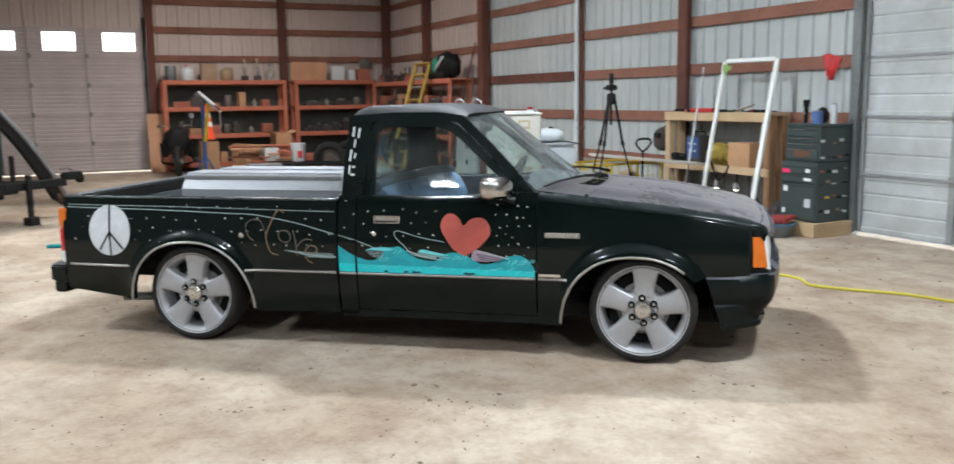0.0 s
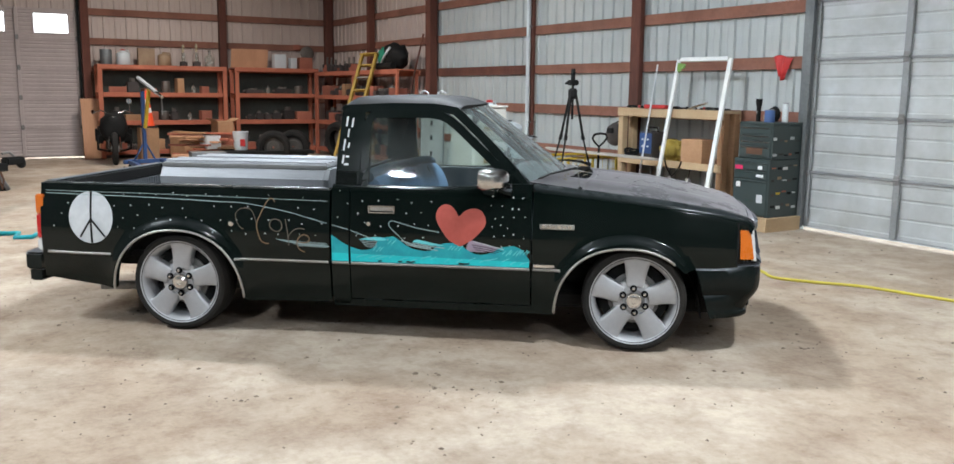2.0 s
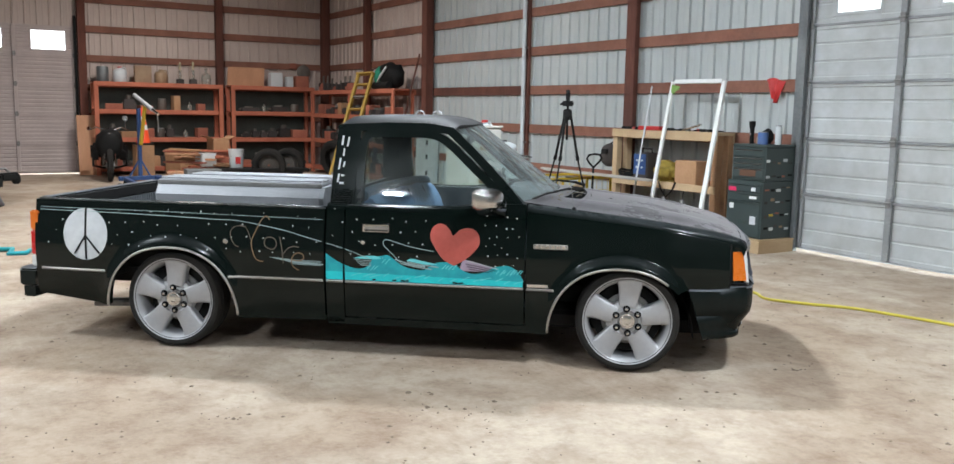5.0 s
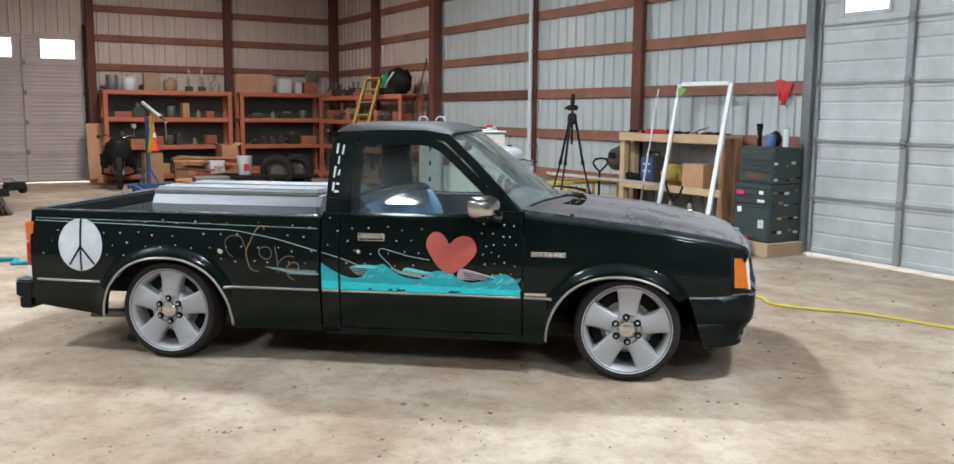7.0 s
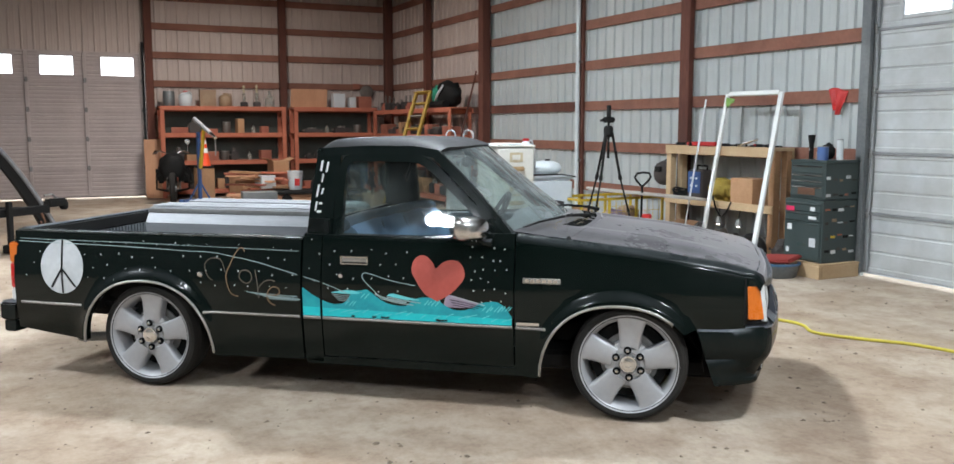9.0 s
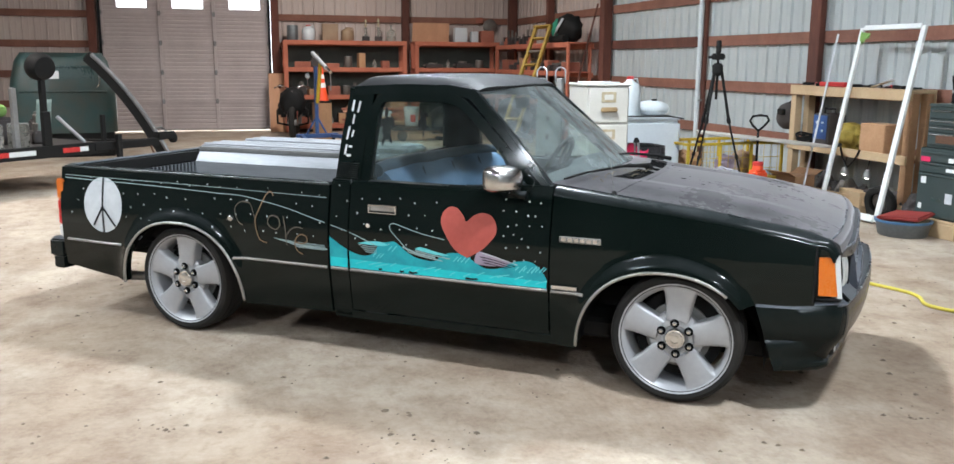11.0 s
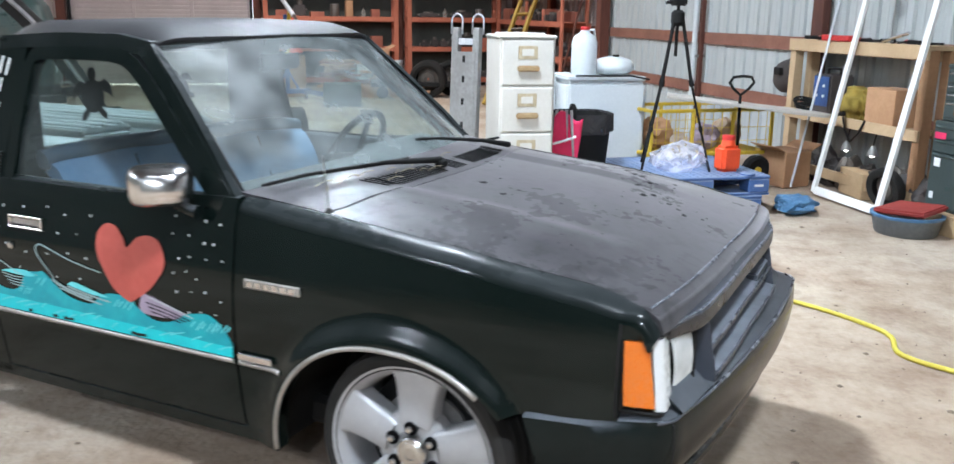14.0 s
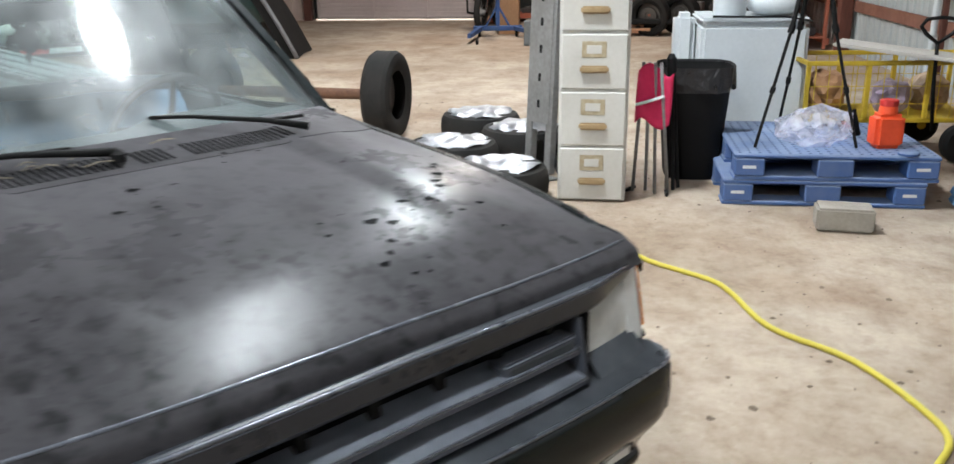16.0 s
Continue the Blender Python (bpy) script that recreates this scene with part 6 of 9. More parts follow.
# ---- load in the bed: two aluminium boxes ----
def bed_box(label, x0, x1, yo, w):
    """A long box with a ridge along its sides, narrower below it, under a flat ribbed lid; yo is its right ridge."""
    b = thing("aluminium_box", label, "storage box", TRUCK.matrix_basis @ pose(0, 0, 0), group="aluminium boxes in the bed")
    yi = yo + w
    bm = bmesh.new()
    sec = [(yo + 0.075, 0.472), (yo + 0.003, 0.872), (yo, 0.884), (yo + 0.006, 0.894), (yo + 0.052, 0.955), (yi - 0.052, 0.955), (yi - 0.006, 0.894), (yi, 0.884), (yi - 0.003, 0.872), (yi - 0.075, 0.472)]
    rows = [[bm.verts.new((x, yo + w / 2 + (y - yo - w / 2) * f, z - 0.004 * (f < 1))) for y, z in sec] for x, f in ((x0, 0.95), (x0 + 0.012, 1), (x1 - 0.03, 1), (x1, 0.9))]
    for p, q in zip(rows, rows[1:]):
        for j in range(len(sec)):
            k = (j + 1) % len(sec)
            bm.faces.new((p[j], q[j], q[k], p[k]))
    bm.faces.new(rows[0])
    bm.faces.new(rows[-1])
    part("body", bm, ALU, b, smooth=20)
    part("lid", bx(x0 + 0.01, x1 - 0.02, yo + 0.044, yi - 0.044, 0.958, 0.984, 0.007, seg=2), ALU, b)
    for y in (yo + 0.038, yi - 0.050):
        part("lid_lip", bx(x0 + 0.006, x1 - 0.016, y, y + 0.012, 0.948, 0.976, 0.003), STEEL, b)
    for q in (0.12, 0.5, 0.88):
        y = yo + 0.06 + (w - 0.12) * q
        part("lid_rib", bx(x0 + 0.015, x1 - 0.025, y - 0.013, y + 0.013, 0.984, 0.998, 0.005), ALU, b)
    return b


bed_box("long brushed aluminium box with a ribbed lid in the truck bed", -1.835, -0.64, -0.13, 0.345)
bed_box("second long aluminium box lying along the bed", -1.785, -0.49, 0.235, 0.345)


# ---- more materials ----
CARD = surf("cardboard", (0.42, 0.24, 0.13), (0.33, 0.18, 0.095), rough=0.8, big=4, vary=0.2)
REDCARD = surf("reddish_carton", (0.40, 0.14, 0.09), (0.30, 0.10, 0.065), rough=0.7, big=4, vary=0.25)
DARKBOX = surf("dark_box", (0.030, 0.027, 0.028), (0.055, 0.044, 0.040), rough=0.6, vary=0.4)
OLDSTEEL = surf("dull_old_steel", (0.22, 0.2, 0.18), (0.13, 0.11, 0.095), rough=0.5, metal=0.6, vary=0.3)
TANCAN = surf("faded_tan_can", (0.33, 0.23, 0.14), (0.24, 0.15, 0.09), rough=0.5, big=6, vary=0.2)
REDPAINT = surf("red_paint", (0.55, 0.03, 0.025), (0.42, 0.02, 0.02), rough=0.4, big=5)
ORANGE = surf("orange_plastic", (0.82, 0.085, 0.02), (0.68, 0.065, 0.015), rough=0.4, big=5)
CREAMPL = surf("cream_plastic", (0.58, 0.57, 0.53), (0.51, 0.495, 0.45), rough=0.4, big=3)
YELLOWPL = surf("yellowed_plastic", (0.42, 0.31, 0.17), (0.30, 0.20, 0.10), rough=0.35, big=8)
BLUEPL = top_dust_sheen(surf("blue_plastic", (0.045, 0.12, 0.33), (0.03, 0.085, 0.25), rough=0.5, big=3, dust=((0.3, 0.33, 0.38), 0.25)), (0.30, 0.35, 0.43), 0.55, 0.7)
BLUEDARK = surf("dark_blue_hole", (0.05, 0.085, 0.16), (0.03, 0.06, 0.12), rough=0.6)
BLUESTEEL = surf("blue_painted_steel", (0.03, 0.085, 0.24), (0.02, 0.055, 0.16), rough=0.4, big=4)
CYANPL = surf("pale_blue_plastic", (0.10, 0.22, 0.36), (0.05, 0.13, 0.24), rough=0.4, big=5)
OCHRE = surf("ochre_fibreglass", (0.40, 0.25, 0.035), (0.28, 0.17, 0.025), rough=0.55, big=5)
YELLOW = surf("yellow_paint", (0.58, 0.40, 0.03), (0.45, 0.30, 0.02), rough=0.5, big=5)
GREEN = surf("green_cloth", (0.02, 0.22, 0.13), (0.015, 0.15, 0.09), rough=0.8, big=6)
LIME = surf("lime_cloth", (0.25, 0.42, 0.12), (0.19, 0.34, 0.09), rough=0.8)
PINK = surf("pink_red_cloth", (0.65, 0.025, 0.11), (0.5, 0.02, 0.08), rough=0.75, big=6)
TOOLGREEN = surf("dark_green_enamel", (0.028, 0.043, 0.042), (0.038, 0.054, 0.052), rough=0.35, big=3)
TEAL = surf("faded_teal_paint", (0.012, 0.055, 0.056), (0.022, 0.048, 0.044), rough=0.4, big=2.5, dust=((0.07, 0.045, 0.03), 0.5))
CEMENT = surf("concrete_block", (0.34, 0.31, 0.265), (0.25, 0.22, 0.185), rough=0.9, big=6, fine=50, bump=0.4)
FOIL = surf("wrapped_foil", (0.50, 0.51, 0.53), (0.30, 0.31, 0.33), rough=0.22, rough2=0.4, metal=0.8, big=9, fine=14, bump=0.9, size=0.03)
CLEARPL = glass_mat("clear_plastic_film", (0.9, 0.9, 0.95), (0.7, 0.7, 0.78), 0.15, 0.55, 14.0)
BAGBLACK = surf("black_bag_film", (0.012, 0.012, 0.013), (0.02, 0.02, 0.022), rough=0.22, big=12, fine=25, bump=0.8, size=0.02)
FADED = surf("faded_tan_plastic", (0.47, 0.41, 0.29), (0.36, 0.29, 0.18), rough=0.4, big=20)
HOSEY = surf("yellow_cord", (0.62, 0.52, 0.06), (0.5, 0.41, 0.05), rough=0.5)
CONEW = surf("cone_white_band", (0.75, 0.75, 0.73), (0.62, 0.62, 0.6), rough=0.4)
RUST = surf("rusty_iron", (0.16, 0.075, 0.04), (0.09, 0.045, 0.028), rough=0.8, big=5, bump=0.4)
GLASSJAR = glass_mat("bottle_glass", (0.8, 0.82, 0.8), (0.5, 0.47, 0.42), 0.25, 0.5, 8.0)
WARMBULB = bpy.data.materials.new("lit_bulb")
WARMBULB.use_nodes = True
WARMBULB.node_tree.nodes["Principled BSDF"].inputs["Emission Color"].default_value = (1, 0.93, 0.8, 1)
WARMBULB.node_tree.nodes["Principled BSDF"].inputs["Emission Strength"].default_value = 12.0
RND = random.Random(21)


def blob(bm, c, r, seed, amp=0.25, n=14, flat=True):
    """A crumpled lump about c with half sizes r."""
    first = len(bm.verts)
    res = bmesh.ops.create_icosphere(bm, subdivisions=3, radius=1.0)
    for v in res["verts"]:
        d = v.co.normalized()
        k = 1 + amp * (noise.noise(d * 2.3 + Vector((seed, 0, 0))) + 0.6 * noise.noise(d * 6 + Vector((0, seed, 0))))
        p = Vector((d.x * r[0], d.y * r[1], d.z * r[2])) * k
        v.co = Vector(c) + p
        if flat and v.co.z < c[2] - r[2] * 0.85:
            v.co.z = c[2] - r[2] * 0.85
    return bm


# ---- red timber shelves in the corner ----
def shelf_unit(label, m, length, depth, levels, ends=True):
    """Open shelves along x, back at y = 0, front at y = -depth."""
    sh = thing("timber_shelf", label, "shelf", m, group="red shelves")
    top = levels[-1]
    for x in (0.045, length - 0.045) + ((length / 2,) if length > 3.2 else ()):
        for y in (-depth + 0.02, -0.06):
            part("leg", bx(x - 0.045, x + 0.045, y - 0.019, y + 0.019, 0, top - 0.092, 0.004), SHELFWOOD, sh)
    # Dark sheet added across the back of the deeper units.
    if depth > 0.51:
        part("back_panel", bx(0.09, length - 0.09, -0.019, -0.004, levels[0], top - 0.115), SHELFBACK, sh, "dark sheet across the shelf back")
    for z in levels:
        part("board", bx(0.0, length, -depth + 0.042, -0.039, z - 0.02, z, 0.003), SHELFWOOD, sh)
        part("front_rail", bx(0.0 if z == top else 0.092, length if z == top else length - 0.092, -depth, -depth + 0.038, z - 0.09, z + 0.002, 0.004), SHELFWOOD, sh)
        part("back_rail", bx(0.0, length, -0.038, 0, z - 0.11, z - 0.022, 0.004), SHELFWOOD, sh)
    return sh


LEV = [0.17, 0.79, 1.38, 1.95]
SH_W = pose(WX + 0.21, 0.0, 0, 0, 0, 90)
shelf_unit("orange-red timber shelf unit loaded with boxes and parts", SH_W, 2.66, 0.52, LEV)
SH_W2 = pose(WX + 0.21, 2.84, 0, 0, 0, 90)
shelf_unit("orange-red timber shelf unit in the corner", SH_W2, 1.95, 0.52, LEV)
SH_N = pose(-14.6, 5.2, 0)
shelf_unit("orange-red timber shelf unit against the side wall", SH_N, 4.35, 0.5, [0.17, 0.79, 1.36, 1.88])


def carton(name, label, m, sx, sy, sz, material, group="", open_top=False):
    """A box with folded seams and a taped top."""
    c = thing(name, label, "box", m, group=group)
    part("body", bx(-sx / 2, sx / 2, -sy / 2, sy / 2, 0, sz, 0.006), material, c)
    if open_top:
        for s in (-1, 1):
            part("flap", bx(-sx / 2, sx / 2, 0, sy * 0.42, -0.003, 0.003, 0, Matrix.Translation((0, s * sy / 2, sz + 0.002)) @ Matrix.Rotation(radians(25 * s), 4, "X") @ (Matrix() if s > 0 else Matrix.Rotation(radians(180), 4, "Z"))), material, c)
    else:
        part("tape", bx(-sx / 2 - 0.001, sx / 2 + 0.001, -0.02, 0.02, sz, sz + 0.002), TANCAN, c)
    return c


def jug(label, m, r, h, material, cap):
    j = thing("jug", label, "jug", m, group="jugs and cans on the shelf")
    part("body", lathe(bmesh.new(), [(r * 0.9, 0), (r, 0.02), (r, h * 0.68), (r * 0.85, h * 0.8), (r * 0.35, h * 0.9), (r * 0.3, h * 0.95)], 20), material, j, smooth=40)
    part("cap", lathe(bmesh.new(), [(r * 0.34, h * 0.94), (r * 0.34, h), (r * 0.28, h * 1.01)], 16), cap, j)
    part("handle", tube(bmesh.new(), [(r * 0.3, 0, h * 0.93), (r * 0.75, 0, h * 0.95), (r * 0.92, 0, h * 0.76)], 0.014, 8), material, j, smooth=True)
    return j


def bottle(label, m, r, h, material, cap):
    j = thing("bottle", label, "bottle", m, group="bottles on the shelf")
    part("glass", lathe(bmesh.new(), [(r * 0.95, 0), (r, 0.015), (r, h * 0.5), (r * 0.8, h * 0.6), (r * 0.3, h * 0.72), (r * 0.26, h * 0.93)], 16), material, j, smooth=40)
    part("cap", lathe(bmesh.new(), [(r * 0.32, h * 0.92), (r * 0.32, h)], 12), cap, j)
    return j


def can(label, m, r, h, material, name="metal_can", group="jugs and cans on the shelf"):
    j = thing(name, label, "can", m, group=group)
    part("body", lathe(bmesh.new(), [(r * 0.97, 0), (r, 0.008), (r, h - 0.008), (r * 0.97, h)], 20), material, j, smooth=40)
    part("lid", lathe(bmesh.new(), [(r * 0.9, h), (r * 0.9, h + 0.008)], 20), STEEL, j)
    return j


# along the top of the first unit
T1 = lambda y, x=-0.25: SH_W @ pose(y, x, LEV[-1])
can("galvanised steel pail standing on the red shelf", T1(0.22), 0.12, 0.31, GALV)
jug("white jug with a red foot on the red shelf", T1(0.56), 0.14, 0.32, WHITE, REDPAINT)
carton("fuel_can", "faded flat tan fuel can on the red shelf", T1(1.02), 0.34, 0.16, 0.36, TANCAN, "jugs and cans on the shelf")
jug("brown round jug with a pale label on the red shelf", T1(1.40), 0.14, 0.29, TANCAN, TANCAN)
def trophy(label, m, h):
    t = thing("trophy", label, "trophy", m, group="trophies on the shelf")
    part("base", bx(-0.075, 0.075, -0.055, 0.055, 0, h * 0.22, 0.008), DARKBOX, t, "dark plinth")
    part("column", lathe(bmesh.new(), [(0.05, h * 0.22), (0.028, h * 0.27), (0.035, h * 0.40), (0.028, h * 0.55), (0.046, h * 0.60), (0.02, h * 0.63)], 14), GLASSJAR, t, smooth=40)
    part("finial", lathe(bmesh.new(), [(0.012, h * 0.63), (0.03, h * 0.72), (0.022, h * 0.82), (0.034, h * 0.9), (0.012, h)], 12), FADED, t, "gilt plain finial", smooth=40)


trophy("gilt trophy on a dark plinth on the red shelf", T1(1.80), 0.47)
trophy("gilt trophy on a dark plinth on the red shelf", T1(2.08), 0.49)
bottle("wide glass jar with a dull cap on the red shelf", T1(2.36), 0.105, 0.36, GLASSJAR, OLDSTEEL)
T2 = lambda y, x=-0.25: SH_W2 @ pose(y, x, LEV[-1])
tagged(part("plywood_offcut", bx(0.02, 0.86, -0.012, 0.012, 0.0, 0.42, 0.003, T2(0, -0.12) @ pose(0, 0, 0.006, 12)), PLY), "orange-tinted plywood offcut leaning on the wall", "board")
carton("white_carton", "white carton standing on the red shelf", T2(1.1), 0.28, 0.2, 0.32, WHITE)
carton("white_carton", "narrow white carton on the red shelf", T2(1.42), 0.14, 0.2, 0.24, WHITE)
carton("dark_carton", "dark red carton on the red shelf", T2(1.72), 0.3, 0.22, 0.26, REDCARD)
# mixed boxes and parts on the inner boards
mix = [(SH_W, 2.5, 0, "w"), (SH_W2, 1.8, 0, "c"), (SH_N, 4.2, 0, "n")]
for base, length, _, tag in mix:
    levs = LEV if tag != "n" else [0.17, 0.79, 1.36, 1.88]
    for z in levs[:3]:
        x = 0.2 + 0.1 * RND.random()
        while x < length - 0.25:
            w, d, h = RND.uniform(0.14, 0.38), RND.uniform(0.18, 0.3), RND.uniform(0.12, 0.32)
            kind = RND.random()
            m = base @ pose(x + w / 2, -0.24 - 0.05 * RND.random(), z, 0, 0, RND.uniform(-8, 8))
            if kind < 0.14:
                carton("carton", "small brown carton on a red shelf", m, w, d, h, CARD, "cartons on the red shelves")
            elif kind < 0.30:
                carton("carton", "reddish flat carton on a red shelf", m, w, d, h * 0.7, REDCARD, "cartons on the red shelves")
            elif kind < 0.84:
                pt = thing("engine_part", "dark greasy machine part on a red shelf", "machine part", m, group="parts on the red shelves")
                part("casting", bx(-w / 2, w / 2, -d / 2, d / 2, 0, h * 0.7, 0.02, seg=2), DARKBOX, pt)
                part("boss", tube(bmesh.new(), [(0, 0, h * 0.7), (0, 0, h * 0.95)], w * 0.25, 12), OLDSTEEL, pt)
                part("shaft", tube(bmesh.new(), [(-w * 0.62, 0, h * 0.4), (w * 0.62, 0, h * 0.4)], 0.02, 8), OLDSTEEL, pt)
            elif kind < 0.94:
                can("small dull can on a red shelf", m, min(w, 0.18) / 2, h, OLDSTEEL if RND.random() < 0.85 else WHITE, "small_can", "cans on the red shelves")
            else:
                bottle("small bottle on a red shelf", m, 0.045, 0.2, GLASSJAR, BLACK)
            x += w + RND.uniform(0.01, 0.09)
# on top of the side unit: machine parts, green and black bag
T3 = lambda x, y=-0.25: SH_N @ pose(x, y, 1.88)
for k in range(7):
    pt = thing("engine_part", "dark machine part on the corner shelf", "machine part", T3(0.1 + 0.26 * k), group="parts on the red shelves")
    h = RND.uniform(0.14, 0.4)
    part("casting", bx(-0.08, 0.08, -0.09, 0.09, 0, h * 0.5, 0.02, seg=2), DARKBOX if k % 3 else REDCARD, pt)
    part("stem", tube(bmesh.new(), [(0, 0, h * 0.5), (0.02, 0, h)], 0.025, 10), OLDSTEEL, pt)
    part("flange", tube(bmesh.new(), [(0, -0.1, h * 0.4), (0, 0.1, h * 0.4)], 0.05, 12), DARKBOX, pt)
bag = thing("duffel_bag", "black and green duffel bag on the shelf top", "bag", T3(3.78, -0.27))
part("body", blob(bmesh.new(), (0, 0, 0.24), (0.42, 0.2, 0.27), 3, 0.35), BLACK, bag, smooth=True)
part("green_panel", blob(bmesh.new(), (-0.26, -0.06, 0.24), (0.17, 0.17, 0.22), 8, 0.2), GREEN, bag, "green fabric panel", smooth=True)
part("strap", tube(bmesh.new(), [(-0.25, -0.18, 0.12), (0.0, -0.23, 0.26), (0.2, -0.2, 0.42)], 0.022, 8), PEACE, bag, smooth=True)
part("foot_roll", tube(bmesh.new(), [(-0.45, -0.16, 0.07), (0.3, -0.18, 0.07)], 0.07, 12), BLACK, bag, smooth=40)
dsh = thing("round_plate", "round dull metal plate hung on the wall girt", "plate", pose(WX + 0.09, 4.75, 2.32, 0, 90, 0))
part("dish", lathe(bmesh.new(), [(0.02, 0.03), (0.13, 0.02), (0.16, 0.0), (0.17, 0.005), (0.13, 0.035), (0.02, 0.04)], 28), OLDSTEEL, dsh, smooth=40)
part("hook", tube(bmesh.new(), [(-0.16, 0, 0.02), (-0.2, 0, -0.03)], 0.006, 6), STEEL, dsh)
part("handle_tag", bx(-0.20, -0.08, -0.34, -0.17, 0.0, 0.02, 0.004), REDCARD, dsh)
# yellow step ladder against the side unit
LA = Vector((-0.72, 0.97, 2.2)).normalized()
LX = (Vector((0.86, 0.5, 0)) - LA * LA.dot(Vector((0.86, 0.5, 0)))).normalized()
LY = LA.cross(LX)
lad = thing("step_ladder", "yellow fibreglass step ladder leaning on the shelves", "ladder", Matrix(((LX.x, LY.x, LA.x, -10.6), (LX.y, LY.y, LA.y, 3.65), (LX.z, LY.z, LA.z, 0.02), (0, 0, 0, 1))))
for s in (-0.17, 0.17):
    part("stile", bx(s - 0.03, s + 0.03, -0.03, 0.03, 0, 2.45, 0.005), OCHRE, lad)
for k in range(8):
    part("rung", bx(-0.14, 0.14, -0.035, 0.035, 0.24 + 0.28 * k, 0.27 + 0.28 * k, 0.004), OCHRE if k % 2 else OLDSTEEL, lad)
part("top_cap", bx(-0.21, 0.21, -0.05, 0.05, 2.45, 2.48, 0.006), OCHRE, lad)
tagged(part("wooden_pole", tube(bmesh.new(), [(-10.3, 4.62, 0), (-10.08, 5.18, 2.55)], 0.018, 8), DARKPOST, smooth=40), "thin dark wooden pole leaning on the post", "pole")
# plywood with a round hole, leaning beside the tan door
bm = bmesh.new()
ring = [(0.045 * math.cos(a) + 0.02, 0.98 + 0.045 * math.sin(a)) for a in span(0, 2 * math.pi, 16)[:-1]]
for x0, x1, z0, z1 in ((-0.21, 0.21, 0, 0.92), (-0.21, 0.21, 1.04, 1.26), (-0.21, -0.04, 0.92, 1.04), (0.08, 0.21, 0.92, 1.04)):
    box(bm, x0, x1, -0.009, 0.009, z0, z1)
for k in range(16):
    a, b = ring[k], ring[(k + 1) % 16]
    sc = lambda p: (max(-0.04, min(0.08, 0.02 + (p[0] - 0.02) * 2.2)), max(0.92, min(1.04, 0.98 + (p[1] - 0.98) * 2.2)))
    c, d = sc(a), sc(b)
    q = [bm.verts.new((p[0], 0.009, p[1])) for p in (a, b, d, c)]
    bm.faces.new(q)
    q = [bm.verts.new((p[0], -0.009, p[1])) for p in (a, b, d, c)]
    bm.faces.new(q)
tagged(part("plywood_board", bm, PLY, m=pose(-14.83, -0.10, 0, 0, 0, 90) @ pose(0, 0, 0, -9)), "plywood board with a round hole leaning beside the tan door", "board")

# ---- engine hoist, cone and the heap before the shelves ----
H = thing("engine_hoist", "blue engine hoist with a silver boom and chain", "engine hoist", pose(-12.1, 0.40, 0, 0, 0, 12))
for s in (-1, 1):
    part("leg", bx(0.0, 1.25, s * 0.28 - 0.035, s * 0.28 + 0.035, 0.09, 0.16, 0.008, pose(0, 0, 0, 0, 0, s * 13)), BLUESTEEL, H)
    for x in (0.05, 1.2):
        part("caster", tube(bmesh.new(), [(x, s * (0.3 + 0.12 * x) - 0.02, 0.045), (x, s * (0.3 + 0.12 * x) + 0.02, 0.045)], 0.045, 14), BLACK, H)
part("cross_beam", bx(-0.05, 0.03, -0.4, 0.4, 0.09, 0.17, 0.008), BLUESTEEL, H)
part("mast", bx(-0.032, 0.032, -0.032, 0.032, 0.17, 1.42, 0.008), BLUESTEEL, H)
for s in (-1, 1):
    part("brace", tube(bmesh.new(), [(-0.02, s * 0.2, 0.15), (0, 0, 0.5)], 0.018, 8), BLUESTEEL, H)
bo = part("boom", tube(bmesh.new(), [(-0.16, 0, 1.66), (0.62, 0, 1.40)], 0.038, 12), ALU, H, "silver painted boom", smooth=40)
part("boom_tip", tube(bmesh.new(), [(0.58, 0, 1.414), (0.86, 0, 1.32)], 0.028, 12), CHROME, bo, smooth=40)
part("ram", tube(bmesh.new(), [(0.06, 0, 0.75), (0.30, 0, 1.46)], 0.035, 12), YELLOW, H, "yellow hydraulic ram", smooth=40)
part("chain", tube(bmesh.new(), [(0.83, 0, 1.30), (0.83, 0.01, 1.14), (0.835, 0, 1.0)], 0.013, 6), STEEL, bo)
crate = carton("wooden_crate", "narrow brown crate under the traffic cone", pose(-12.55, 0.55, 0), 0.32, 0.34, 0.73, PINED)
co = thing("traffic_cone", "orange traffic cone with two white bands", "traffic cone", pose(-12.55, 0.55, 0.735))
part("base", bx(-0.17, 0.17, -0.17, 0.17, 0, 0.03, 0.01), BLACK, co)
part("cone", lathe(bmesh.new(), [(0.13, 0.03), (0.085, 0.28), (0.03, 0.68), (0.022, 0.69)], 24), ORANGE, co, smooth=40)
part("band", lathe(bmesh.new(), [(0.0885, 0.28), (0.073, 0.37)], 24, cap=False), CONEW, co)
part("band", lathe(bmesh.new(), [(0.063, 0.45), (0.051, 0.53)], 24, cap=False), CONEW, co)


